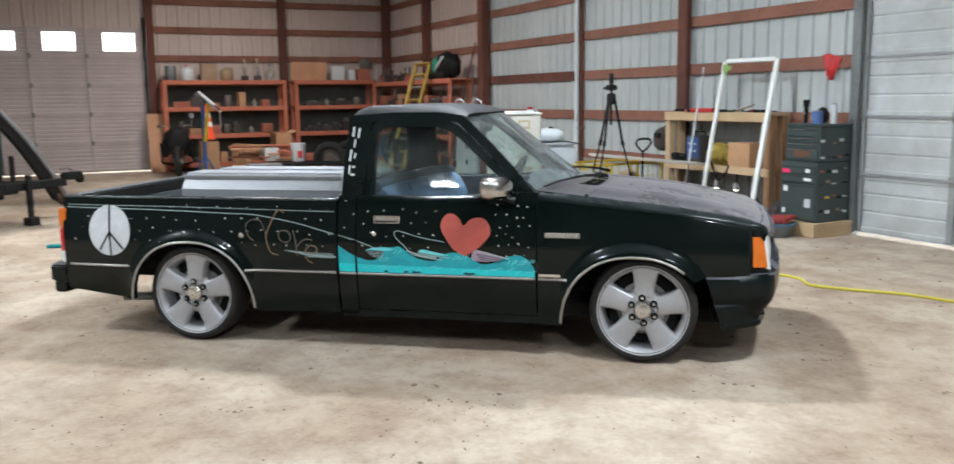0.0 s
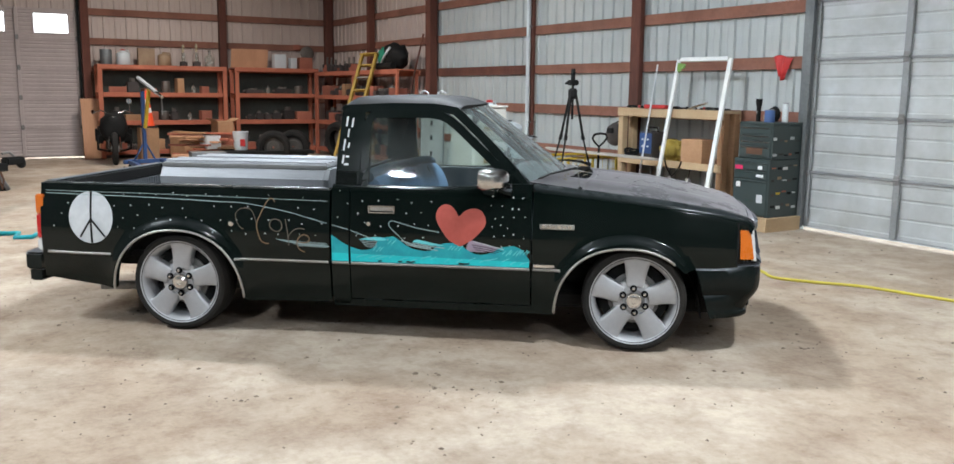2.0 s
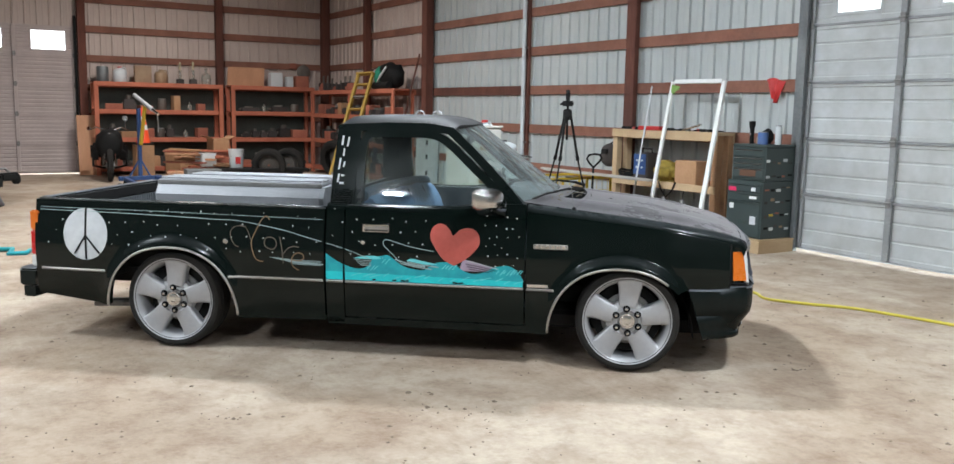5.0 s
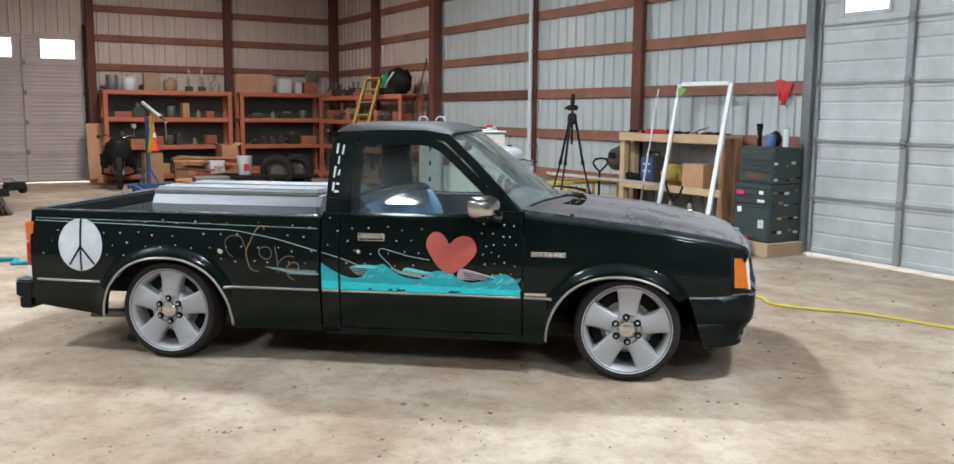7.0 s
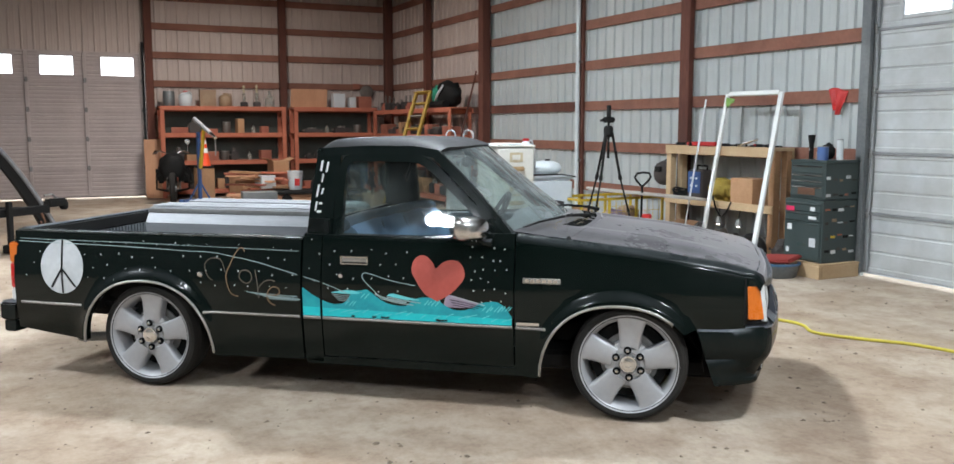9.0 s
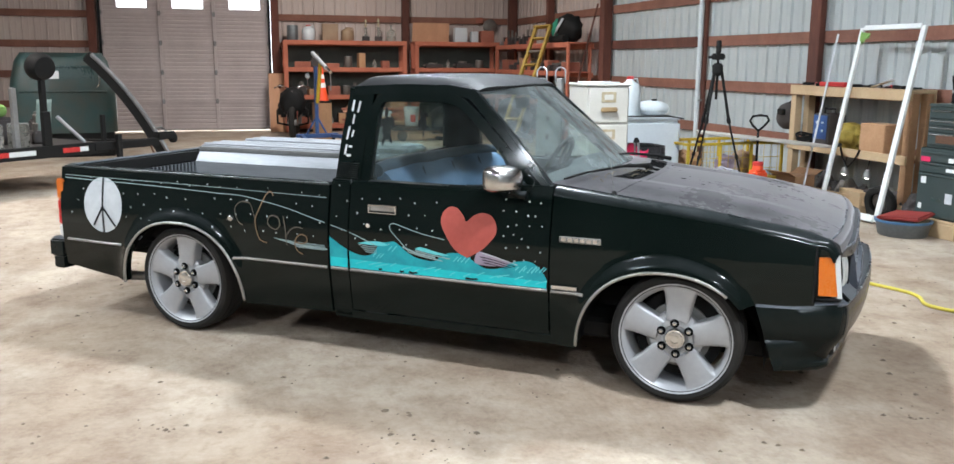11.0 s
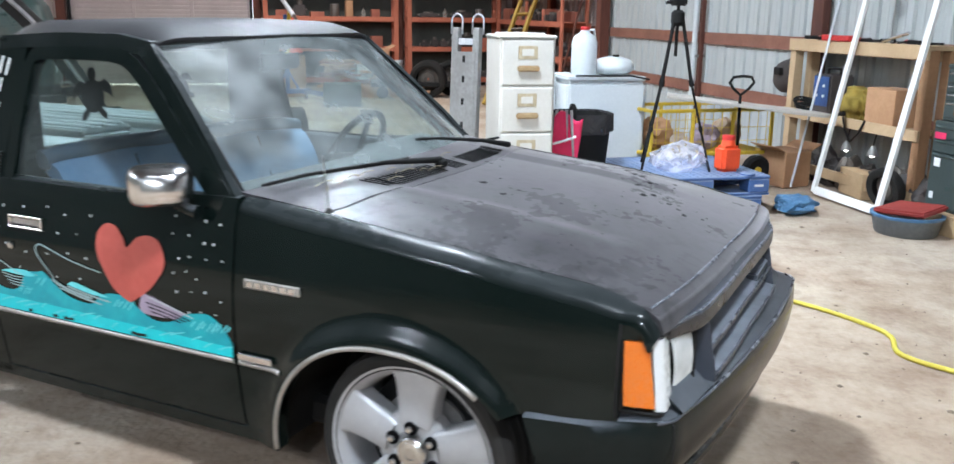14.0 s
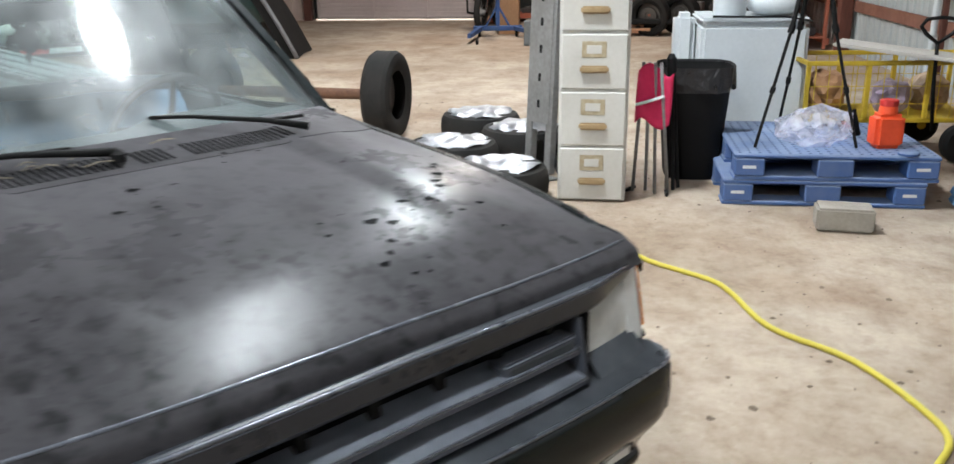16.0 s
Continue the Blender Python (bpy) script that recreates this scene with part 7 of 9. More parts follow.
def plain_tyre(name, label, m, r=0.33, w=0.2, group="", hub=OLDSTEEL):
    t = thing(name, label, "tyre", m, group=group)
    lay = Matrix.Rotation(radians(90), 4, "X")
    part("tread_ring", lathe(bmesh.new(), [(r * 0.62, -w * 0.42), (r * 0.8, -w * 0.52), (r * 0.95, -w * 0.46), (r, -w * 0.3), (r * 0.985, -w * 0.26), (r * 0.985, -w * 0.22), (r, -w * 0.18), (r, -0.006), (r * 0.985, -0.004), (r * 0.985, 0.004), (r, 0.006), (r, w * 0.18), (r * 0.985, w * 0.22), (r * 0.985, w * 0.26), (r, w * 0.3), (r * 0.95, w * 0.46), (r * 0.8, w * 0.52), (r * 0.62, w * 0.42)], 48, lay, cap=False), TYRE, t, smooth=30)
    part("wheel_disc", lathe(bmesh.new(), [(r * 0.63, -w * 0.4), (r * 0.6, -w * 0.1), (r * 0.4, 0.0), (r * 0.38, w * 0.16), (r * 0.2, w * 0.18), (r * 0.18, w * 0.06), (0.02, w * 0.06)], 32, lay, cap=False), hub, t, smooth=35)
    return t


# motorcycle standing in the heap
MB = thing("motorcycle", "black motorcycle with chrome bars among the timber", "motorcycle", pose(-13.6, 0.10, 0, 0, 0, -8))
lay = Matrix.Rotation(radians(90), 4, "X")
for x in (-0.62, 0.62):
    part("tyre", lathe(bmesh.new(), [(0.22, -0.04), (0.28, -0.055), (0.31, -0.03), (0.315, 0), (0.31, 0.03), (0.28, 0.055), (0.22, 0.04)], 36, Matrix.Translation((x, 0, 0.315)) @ lay, cap=False), TYRE, MB, smooth=40)
    part("rim", lathe(bmesh.new(), [(0.225, -0.03), (0.205, 0), (0.225, 0.03)], 36, Matrix.Translation((x, 0, 0.315)) @ lay, cap=False), BLACK, MB, smooth=40)
    part("hub", tube(bmesh.new(), [(x, -0.07, 0.315), (x, 0.07, 0.315)], 0.05, 14), STEEL, MB)
    for k in range(10):
        a = 2 * math.pi * k / 10
        part("wheel_spoke", tube(bmesh.new(), [(x, 0, 0.315), (x + 0.21 * math.cos(a), 0, 0.315 + 0.21 * math.sin(a))], 0.005, 5), STEEL, MB)
part("engine", bx(-0.2, 0.18, -0.14, 0.14, 0.22, 0.52, 0.04, seg=2), OLDSTEEL, MB)
part("tank", blob(bmesh.new(), (0.12, 0, 0.72), (0.26, 0.13, 0.12), 5, 0.05, flat=False), DARKBOX, MB, smooth=True)
part("saddle", blob(bmesh.new(), (-0.32, 0, 0.72), (0.34, 0.13, 0.08), 6, 0.08, flat=False), BLACK, MB, smooth=True)
for s in (-0.09, 0.09):
    part("fork", tube(bmesh.new(), [(0.62, s, 0.315), (0.38, s, 0.92)], 0.02, 8), CHROME, MB)
    part("frame_tube", tube(bmesh.new(), [(0.38, s * 0.5, 0.8), (0.1, s, 0.24), (-0.25, s, 0.24), (-0.62, s, 0.33)], 0.018, 8), BLACK, MB)
part("handlebar", tube(bmesh.new(), [(0.26, -0.36, 0.98), (0.36, -0.22, 1.04), (0.40, 0, 0.95), (0.36, 0.22, 1.04), (0.26, 0.36, 0.98)], 0.013, 8), CHROME, MB, smooth=True)
part("headlamp", lathe(bmesh.new(), [(0.03, -0.1), (0.085, -0.02), (0.09, 0.03), (0.08, 0.04)], 20, Matrix.Translation((0.5, 0, 0.85)) @ Matrix.Rotation(radians(90), 4, "Y")), CHROME, MB, smooth=40)
part("mirror", lathe(bmesh.new(), [(0.05, 0), (0.055, 0.012), (0.03, 0.03)], 16, Matrix.Translation((0.3, 0.3, 1.22)) @ Matrix.Rotation(radians(-90), 4, "Y")), CHROME, MB)
part("mirror_stem", tube(bmesh.new(), [(0.31, 0.3, 1.02), (0.30, 0.3, 1.2)], 0.006, 6), CHROME, MB)
part("fairing", blob(bmesh.new(), (0.42, 0, 0.70), (0.16, 0.25, 0.30), 21, 0.22, flat=False), BLACK, MB, "black fairing", smooth=True)
for s in (-1, 1):
    part("pannier", bx(-0.75, -0.35, s * 0.25 - 0.1, s * 0.25 + 0.1, 0.36, 0.70, 0.05, seg=2), BLACK, MB, "black side bag", smooth=40)
    part("leg_guard", tube(bmesh.new(), [(0.3, s * 0.08, 0.70), (0.42, s * 0.30, 0.55), (0.40, s * 0.30, 0.30), (0.2, s * 0.10, 0.24)], 0.022, 8), BLACK, MB, smooth=True)
part("fender", thick(sheet(bmesh.new(), lambda a, y: (-0.62 + 0.35 * math.cos(a), y, 0.315 + 0.35 * math.sin(a)), span(0.6, 2.9, 14), (-0.06, -0.03, 0.03, 0.06)), 0.005), DARKBOX, MB, smooth=40)

# timber pile, boxes, bucket, tyres
for k in range(16):
    z = 0.025 + 0.045 * (k // 3)
    ln = RND.uniform(1.2, 2.0)
    tagged(part("timber_board", bx(-ln / 2, ln / 2, -0.07, 0.07, -0.019, 0.019, 0.003, pose(-12.6 + 0.18 * (k % 3) + 0.04 * RND.random(), 1.85 + 0.15 * RND.random(), z, 0, 0, 80 + RND.uniform(-7, 7))), [SHELFWOOD, PINED, PLY][k % 3]), "reddish offcut board in a loose pile", "board", group="timber pile")
for k in range(14):
    ln = RND.uniform(0.5, 1.1)
    tagged(part("timber_board", bx(-ln / 2, ln / 2, -0.06, 0.06, -0.017, 0.017, 0.003, pose(-12.75 + 0.3 * RND.random(), 1.25 + 0.7 * RND.random(), 0.30 + 0.036 * k * 0.7, 0, RND.uniform(-3, 3), RND.uniform(30, 130))), [SHELFWOOD, PINED, PLY, REDCARD][k % 4]), "short reddish offcut thrown on the pile", "board", group="timber pile")
carton("carton", "white and red carton on the timber pile", pose(-12.55, 1.72, 0.30, 0, 0, 15), 0.3, 0.3, 0.26, WHITE)
carton("carton", "dark red carton by the timber pile", pose(-12.75, 2.1, 0.30, 0, 0, -10), 0.34, 0.32, 0.3, REDCARD)
carton("carton", "open orange-brown carton on the pile", pose(-12.9, 2.06, 0.61, 0, 0, 5), 0.42, 0.32, 0.22, CARD, open_top=True)
carton("carton", "brown carton behind the hoist", pose(-14.25, 1.62, 0, 0, 0, 20), 0.55, 0.4, 0.55, CARD)
carton("carton", "low brown carton on the floor", pose(-13.55, 2.1, 0, 0, 0, 30), 0.6, 0.4, 0.38, PINED)
tub = carton("grey_bin", "grey plastic storage bin on the floor", pose(-10.9, 1.25, 0, 0, 0, 85), 0.6, 0.42, 0.36, GALV)
tr = thing("flat_dolly", "low black flat trolley on the dirt floor", "trolley", pose(-12.3, 2.75, 0, 0, 0, 85))
part("deck", bx(-0.9, 0.9, -0.35, 0.35, 0.2, 0.27, 0.01), BLACK, tr)
for x in (-0.7, 0.7):
    for y in (-0.3, 0.3):
        part("caster", tube(bmesh.new(), [(x, y - 0.03, 0.1), (x, y + 0.03, 0.1)], 0.1, 16), BLACK, tr)
bk = thing("bucket", "white plastic bucket with a red label", "bucket", pose(-12.4, 2.28, 0.272))
part("pail", lathe(bmesh.new(), [(0.125, 0), (0.13, 0.01), (0.148, 0.34), (0.155, 0.345), (0.155, 0.37), (0.145, 0.37), (0.14, 0.33), (0.12, 0.02)], 28, cap=False), WHITE, bk, smooth=40)
part("red_label", bx(0.128, 0.15, -0.05, 0.05, 0.08, 0.22, 0.003), REDPAINT, bk)
part("bail", tube(bmesh.new(), [(0, -0.158, 0.33), (0.06, -0.16, 0.24), (0.14, 0, 0.2), (0.06, 0.16, 0.24), (0, 0.158, 0.33)], 0.004, 6), STEEL, bk)
plain_tyre("loose_tyre", "worn black tyre on a steel wheel", pose(-12.1, 2.85, 0.33, 8, 0, 68), 0.33, 0.22, "loose tyres")
plain_tyre("loose_tyre", "worn black tyre on a steel wheel", pose(-12.35, 3.35, 0.33, 8, 0, 60), 0.33, 0.22, "loose tyres")
plain_tyre("loose_tyre", "worn black tyre leaning by the shelves", pose(-12.2, 4.35, 0.42, 12, 0, 20), 0.42, 0.24, "loose tyres")

# ---- axle with wheels and the wrapped wheels behind the truck ----
AX = thing("axle", "rusty axle with two old tyres standing on the floor", "axle", pose(-4.17, -0.40, 0, 0, 0, 83))
part("beam", tube(bmesh.new(), [(-0.72, 0, 0.345), (-0.3, 0, 0.345), (0.3, 0, 0.345), (0.72, 0, 0.345)], [0.04, 0.045, 0.045, 0.04], 12), RUST, AX, smooth=40)
part("drum", lathe(bmesh.new(), [(0.05, -0.1), (0.13, -0.06), (0.13, 0.06), (0.05, 0.1)], 20, Matrix.Translation((0, 0, 0.345)) @ Matrix.Rotation(radians(90), 4, "Y")), RUST, AX, smooth=40)
for s in (-1, 1):
    w = part("tyre", lathe(bmesh.new(), [(0.19, -0.09), (0.27, -0.115), (0.325, -0.10), (0.345, -0.07), (0.339, -0.05), (0.345, -0.03), (0.339, 0), (0.345, 0.03), (0.339, 0.05), (0.345, 0.07), (0.325, 0.10), (0.27, 0.115), (0.19, 0.09)], 48, Matrix.Translation((s * 0.76, 0, 0.345)) @ Matrix.Rotation(radians(90), 4, "Y"), cap=False), TYRE, AX, smooth=35)
    part("wheel_disc", lathe(bmesh.new(), [(0.195, -0.06), (0.19, 0.0), (0.1, 0.02), (0.03, 0.02)], 28, Matrix.Translation((s * 0.76, 0, 0.345)) @ Matrix.Rotation(radians(90 * s), 4, "Y")), DARKBOX, w, smooth=40)
for x, y in ((-4.13, 1.09), (-3.62, 1.47), (-3.07, 1.03), (-2.42, 1.40)):
    fw = thing("wrapped_wheel", "tyre lying flat with a foil-wrapped silver wheel", "wheel", pose(x, y, 0), group="wrapped wheels")
    part("tyre", lathe(bmesh.new(), [(0.24, 0.0), (0.29, 0.01), (0.31, 0.04), (0.315, 0.1), (0.31, 0.16), (0.29, 0.195), (0.255, 0.205)], 40), TYRE, fw, smooth=40)
    bm = bmesh.new()
    sheet(bm, lambda r, a: (r * math.cos(a), r * math.sin(a), 0.226 + 0.035 * noise.noise((r * 9 * math.cos(a) + x, r * 9 * math.sin(a), y)) - 0.02 * (r / 0.26) ** 4), span(0.002, 0.262, 10), span(0, 2 * math.pi, 36))
    part("foil", bm, FOIL, fw, "crumpled silver wrap", smooth=True)

# ---- drawer towers, ladder, chair, bin, freezer ----
def drawer_tower(label, m, n, front, pulls):
    """A stack of plastic drawers, front towards +x."""
    t = thing("drawer_tower", label, "drawers", m, group="")
    h = 1.315 / n
    part("carcass", bx(-0.46, -0.012, -0.2, 0.2, 0, 1.32, 0.008), front, t)
    part("top", bx(-0.47, 0.01, -0.207, 0.207, 1.32, 1.34, 0.006), front, t)
    for k in range(n):
        d = part("drawer", bx(-0.012, 0.004, -0.187, 0.187, 0.012 + k * h, (k + 1) * h - 0.006, 0.006), front, t)
        if pulls:
            part("pull", bx(0.004, 0.026, -0.082, 0.082, (k + 0.32) * h, (k + 0.45) * h, 0.010, seg=2), YELLOWPL, d, "yellowed clear pull")
            part("window", bx(0.003, 0.0065, -0.072, 0.068, (k + 0.58) * h, (k + 0.86) * h, 0.003), FADED, d, "faded label window")
            part("window_inset", bx(0.0064, 0.0085, -0.045, 0.04, (k + 0.65) * h, (k + 0.79) * h, 0.001), front, d)
    return t


drawer_tower("cream plastic drawer tower with yellowed pulls", pose(-2.375, 1.965, 0, 0, 0, -1), 4, CREAMPL, True)
tagged(part("paper_sheet", bx(-0.16, 0.16, -0.12, 0.12, 0, 0.012, 0.004, pose(-2.60, 1.96, 1.342, 0, 0, 12)), WHITE), "white papers on top of the drawers", "papers")
st = thing("hand_truck", "folded aluminium hand truck with loop handles", "hand truck", pose(-3.0, 1.62, 0, 0, -3, -45))
for s in (-1, 1):
    part("upright", bx(-0.03, 0.03, s * 0.095 - 0.028, s * 0.095 + 0.028, 0.02, 1.38, 0.006), STEEL, st)
    part("loop_handle", tube(bmesh.new(), [(0, s * 0.095 - 0.05, 1.33)] + [(0, s * 0.095 + 0.05 * math.cos(a), 1.43 + 0.05 * math.sin(a)) for a in span(math.pi, 0, 10)] + [(0, s * 0.095 + 0.05, 1.33)], 0.0075, 8), ALU, st, smooth=True)
    part("wheel", tube(bmesh.new(), [(-0.1, s * 0.17 - 0.03, 0.1), (-0.1, s * 0.17 + 0.03, 0.1)], 0.1, 18), BLACK, st, smooth=40)
for z in (0.3, 0.62, 0.94, 1.25):
    part("cross_bar", bx(-0.02, 0.02, -0.067, 0.067, z, z + 0.05, 0.004), ALU, st)
part("toe_plate", bx(0.0, 0.2, -0.2, 0.2, 0.0, 0.012, 0.003), STEEL, st)
part("slide_panel", bx(0.031, 0.036, -0.10, 0.10, 0.35, 1.2), STEEL, st)
for z in (0.45, 0.62, 0.8, 0.97, 1.12):
    part("slot", bx(0.0355, 0.0375, -0.012, 0.012, z, z + 0.05), BLACK, st)

ch = thing("folding_chair", "folded pink-red camp chair with grey legs", "chair", pose(-2.62, 2.32, 0, 0, 4, -20))
for y in (-0.07, -0.02, 0.03, 0.08):
    part("leg", tube(bmesh.new(), [(0.02 * math.sin(y * 60), y * 1.4, 0.0), (0, y * 0.7, 0.80)], 0.011, 8), STEEL, ch, smooth=True)
bm = bmesh.new()
sheet(bm, lambda u, v: (0.035 * math.sin(5 * v + 2 * u) + 0.03, -0.09 + 0.2 * v + 0.03 * u, 0.44 + 0.32 * u + 0.04 * math.sin(6 * v)), span(0, 1, 12), span(0, 1, 12))
part("cloth", thick(bm, 0.012), PINK, ch, smooth=True)
part("white_stripe", tube(bmesh.new(), [(0.075, -0.07, 0.56), (0.08, 0.02, 0.59), (0.07, 0.1, 0.62)], 0.009, 6), WHITE, ch)
for s in (-1, 1):
    part("foot_pad", tube(bmesh.new(), [(-0.03, s * 0.1, 0.012), (0.06, s * 0.13, 0.012)], 0.012, 8), BLACK, ch)
mst = thing("black_stand", "folded black tripod stand beside the bin", "stand", pose(-2.70, 2.47, 0, 3, -3, 0))
for a in (0, 120, 240):
    part("leg", tube(bmesh.new(), [(0.04 * math.cos(radians(a)), 0.04 * math.sin(radians(a)), 0), (0.012 * math.cos(radians(a)), 0.012 * math.sin(radians(a)), 0.78)], 0.012, 8), BLACK, mst)
part("collar", lathe(bmesh.new(), [(0.03, 0.72), (0.03, 0.8), (0.015, 0.83)], 12), BLACK, mst)

bn = thing("trash_bin", "black rubbish bin lined with a black bag", "bin", pose(-3.09, 2.61, 0))
bm = bmesh.new()
rows = []
for z, r in ((0.0, 0.165), (0.03, 0.175), (0.66, 0.225), (0.68, 0.235), (0.71, 0.235)):
    rows.append([bm.verts.new((r * math.copysign(abs(math.cos(a)) ** 0.6, math.cos(a)), r * math.copysign(abs(math.sin(a)) ** 0.6, math.sin(a)), z)) for a in span(0, 2 * math.pi, 36)[:-1]])
for p, q in zip(rows, rows[1:]):
    for k in range(36):
        bm.faces.new((p[k], p[(k + 1) % 36], q[(k + 1) % 36], q[k]))
bm.faces.new(rows[0])
part("tub", bm, BLACK, bn, smooth=50)
bm = bmesh.new()
sheet(bm, lambda a, v: ((0.243 + 0.012 * math.sin(9 * a) * v + 0.006 * math.sin(23 * a)) * math.copysign(abs(math.cos(a)) ** 0.6, math.cos(a)), (0.243 + 0.012 * math.sin(11 * a) * v) * math.copysign(abs(math.sin(a)) ** 0.6, math.sin(a)), 0.725 - v * (0.13 + 0.03 * math.sin(5 * a))), span(0, 2 * math.pi, 72), span(0, 1, 5))
sheet(bm, lambda a, v: ((0.243 - 0.04 * v) * math.copysign(abs(math.cos(a)) ** 0.6, math.cos(a)), (0.243 - 0.04 * v) * math.copysign(abs(math.sin(a)) ** 0.6, math.sin(a)), 0.725 - 0.25 * v), span(0, 2 * math.pi, 36), span(0, 1, 4))
part("bag_rim", bm, BAGBLACK, bn, "shiny black liner folded over the rim", smooth=True)

fz = thing("chest_freezer", "white enamel appliance with rounded edges", "freezer", pose(-4.08, 3.07, 0))
part("body", bx(-0.33, 0.33, -0.36, 0.38, 0.02, 0.91, 0.03, seg=3), WHITE, fz, smooth=40)
part("lid", bx(-0.335, 0.337, -0.365, 0.385, 0.914, 0.955, 0.018, seg=2), WHITE, fz, smooth=40)
part("hinge_side", bx(-0.2, 0.05, -0.52, -0.37, 0.1, 0.965, 0.04, seg=3), WHITE, fz, smooth=40)
part("kick_plate", bx(-0.3, 0.3, -0.33, 0.35, 0.0, 0.02), BLACK, fz)
jg = jug("white plastic sprayer jug with a red cap", pose(-3.95, 2.92, 0.956, 0, 0, 100), 0.115, 0.42, WHITE, REDPAINT)
tk = thing("white_tank", "rounded white plastic tank lying on the appliance", "tank", pose(-4.05, 3.24, 0.956))
part("shell", blob(bmesh.new(), (0, 0, 0.075), (0.2, 0.19, 0.09), 2, 0.03), WHITE, tk, smooth=True)
part("bung", lathe(bmesh.new(), [(0.03, 0.16), (0.03, 0.178)], 14, Matrix.Translation((0.05, 0.0, 0))), BLACK, tk)
tagged(part("black_cable", tube(bmesh.new(), [(-3.74, 2.78, 0.965), (-3.735, 3.03, 0.963), (-3.73, 3.28, 0.965), (-3.70, 3.45, 0.935)], 0.008, 6), BLACK), "thin black cable over the appliance lid", "cable")


# ---- pallets with tripod, jug and plastic ----
def pallet(m):
    p = thing("plastic_pallet", "blue plastic pallet, scuffed, stacked in a pair", "pallet", m, group="blue pallets")
    part("deck", bx(-0.5, 0.5, -0.565, 0.565, 0.125, 0.152, 0.008), BLUEPL, p)
    for x in (-0.42, 0, 0.42):
        for y, w in ((-0.475, 0.085), (0, 0.1), (0.475, 0.085)):
            part("block", bx(x - 0.08, x + 0.08, y - w, y + w, 0.022, 0.125, 0.008), BLUEPL, p)
        part("skid", bx(x - 0.075, x + 0.075, -0.565, 0.565, 0.0, 0.0215, 0.004), BLUEPL, p)
    for y in (-0.475, 0.475):
        part("white_mark", bx(0.4995, 0.5015, y - 0.04, y + 0.035, 0.066, 0.084), CHALK, p)
    return p


PL = pose(-2.865, 3.30, 0, 0, 0, -1)
pallet(PL)
top_pallet = pallet(pose(-2.86, 3.35, 0.153, 0, 0, -0.5))
# Dark squares laid on the deck stand for its open holes.
bm = bmesh.new()
for i in range(17):
    for j in range(20):
        box(bm, -0.475 + 0.058 * i, -0.455 + 0.058 * i, -0.54 + 0.056 * j, -0.522 + 0.056 * j, 0.1515, 0.1527)
part("deck_grip", bm, BLUEDARK, top_pallet, "dark dots drawn for the deck holes")
PT = 0.306
tp = thing("camera_tripod", "black camera tripod standing on the pallets", "tripod", pose(-2.66, 3.20, PT))
HUB = Vector((0, 0, 1.17))
for fx, fy in ((-0.42, -0.05), (0.12, -0.28), (0.10, 0.30)):
    f = Vector((fx, fy, 0.0))
    leg = part("leg", tube(bmesh.new(), [HUB + Vector((fx, fy, 0)).normalized() * 0.035, HUB.lerp(f, 0.42)], 0.014, 8), BLACK, tp, smooth=40)
    part("lower_leg", tube(bmesh.new(), [HUB.lerp(f, 0.42), f], 0.0095, 8), BLACK, leg, smooth=40)
    part("leg_clamp", tube(bmesh.new(), [HUB.lerp(f, 0.40), HUB.lerp(f, 0.44)], 0.02, 8), BLACK, leg)
    part("leg_clamp", tube(bmesh.new(), [HUB.lerp(f, 0.70), HUB.lerp(f, 0.73)], 0.016, 8), BLACK, leg)
part("hub", lathe(bmesh.new(), [(0.03, 1.1), (0.05, 1.13), (0.05, 1.2), (0.03, 1.22)], 16), BLACK, tp)
part("centre_column", tube(bmesh.new(), [(0, 0, 0.88), (0, 0, 1.27)], 0.013, 10), BLACK, tp)
part("head", bx(-0.045, 0.045, -0.055, 0.055, 1.25, 1.31, 0.012, seg=2), BLACK, tp)
part("clamp", bx(-0.022, 0.022, -0.02, 0.02, 1.31, 1.43, 0.008), BLACK, tp)
part("pan_knob", tube(bmesh.new(), [(0, -0.055, 1.28), (0, -0.10, 1.27)], 0.012, 8), BLACK, tp)
oj = thing("fuel_jug", "orange-red plastic jug with a screw cap", "jug", pose(-2.60, 3.665, PT, 0, 0, 8))
part("body", bx(-0.07, 0.07, -0.085, 0.085, 0, 0.20, 0.025, seg=3), ORANGE, oj, smooth=40)
part("neck", lathe(bmesh.new(), [(0.055, 0.2), (0.05, 0.235), (0.045, 0.25)], 18), ORANGE, oj, smooth=40)
part("cap", lathe(bmesh.new(), [(0.052, 0.245), (0.052, 0.275), (0.045, 0.28)], 18), REDPAINT, oj)
tagged(part("blue_saucer", lathe(bmesh.new(), [(0.055, 0), (0.058, 0.012), (0.05, 0.02)], 18, pose(-2.40, 3.74, PT)), BLUEPL), "flat blue plastic saucer on the pallet", "saucer")
pb2 = part("plastic_bag", blob(bmesh.new(), (0, 0, 0.1), (0.17, 0.22, 0.12), 9, 0.35), CLEARPL, smooth=False, m=pose(-2.64, 3.27, PT))
pb2.visible_shadow = False
tagged(pb2, "crumpled clear plastic bag lying on the pallet", "bag")
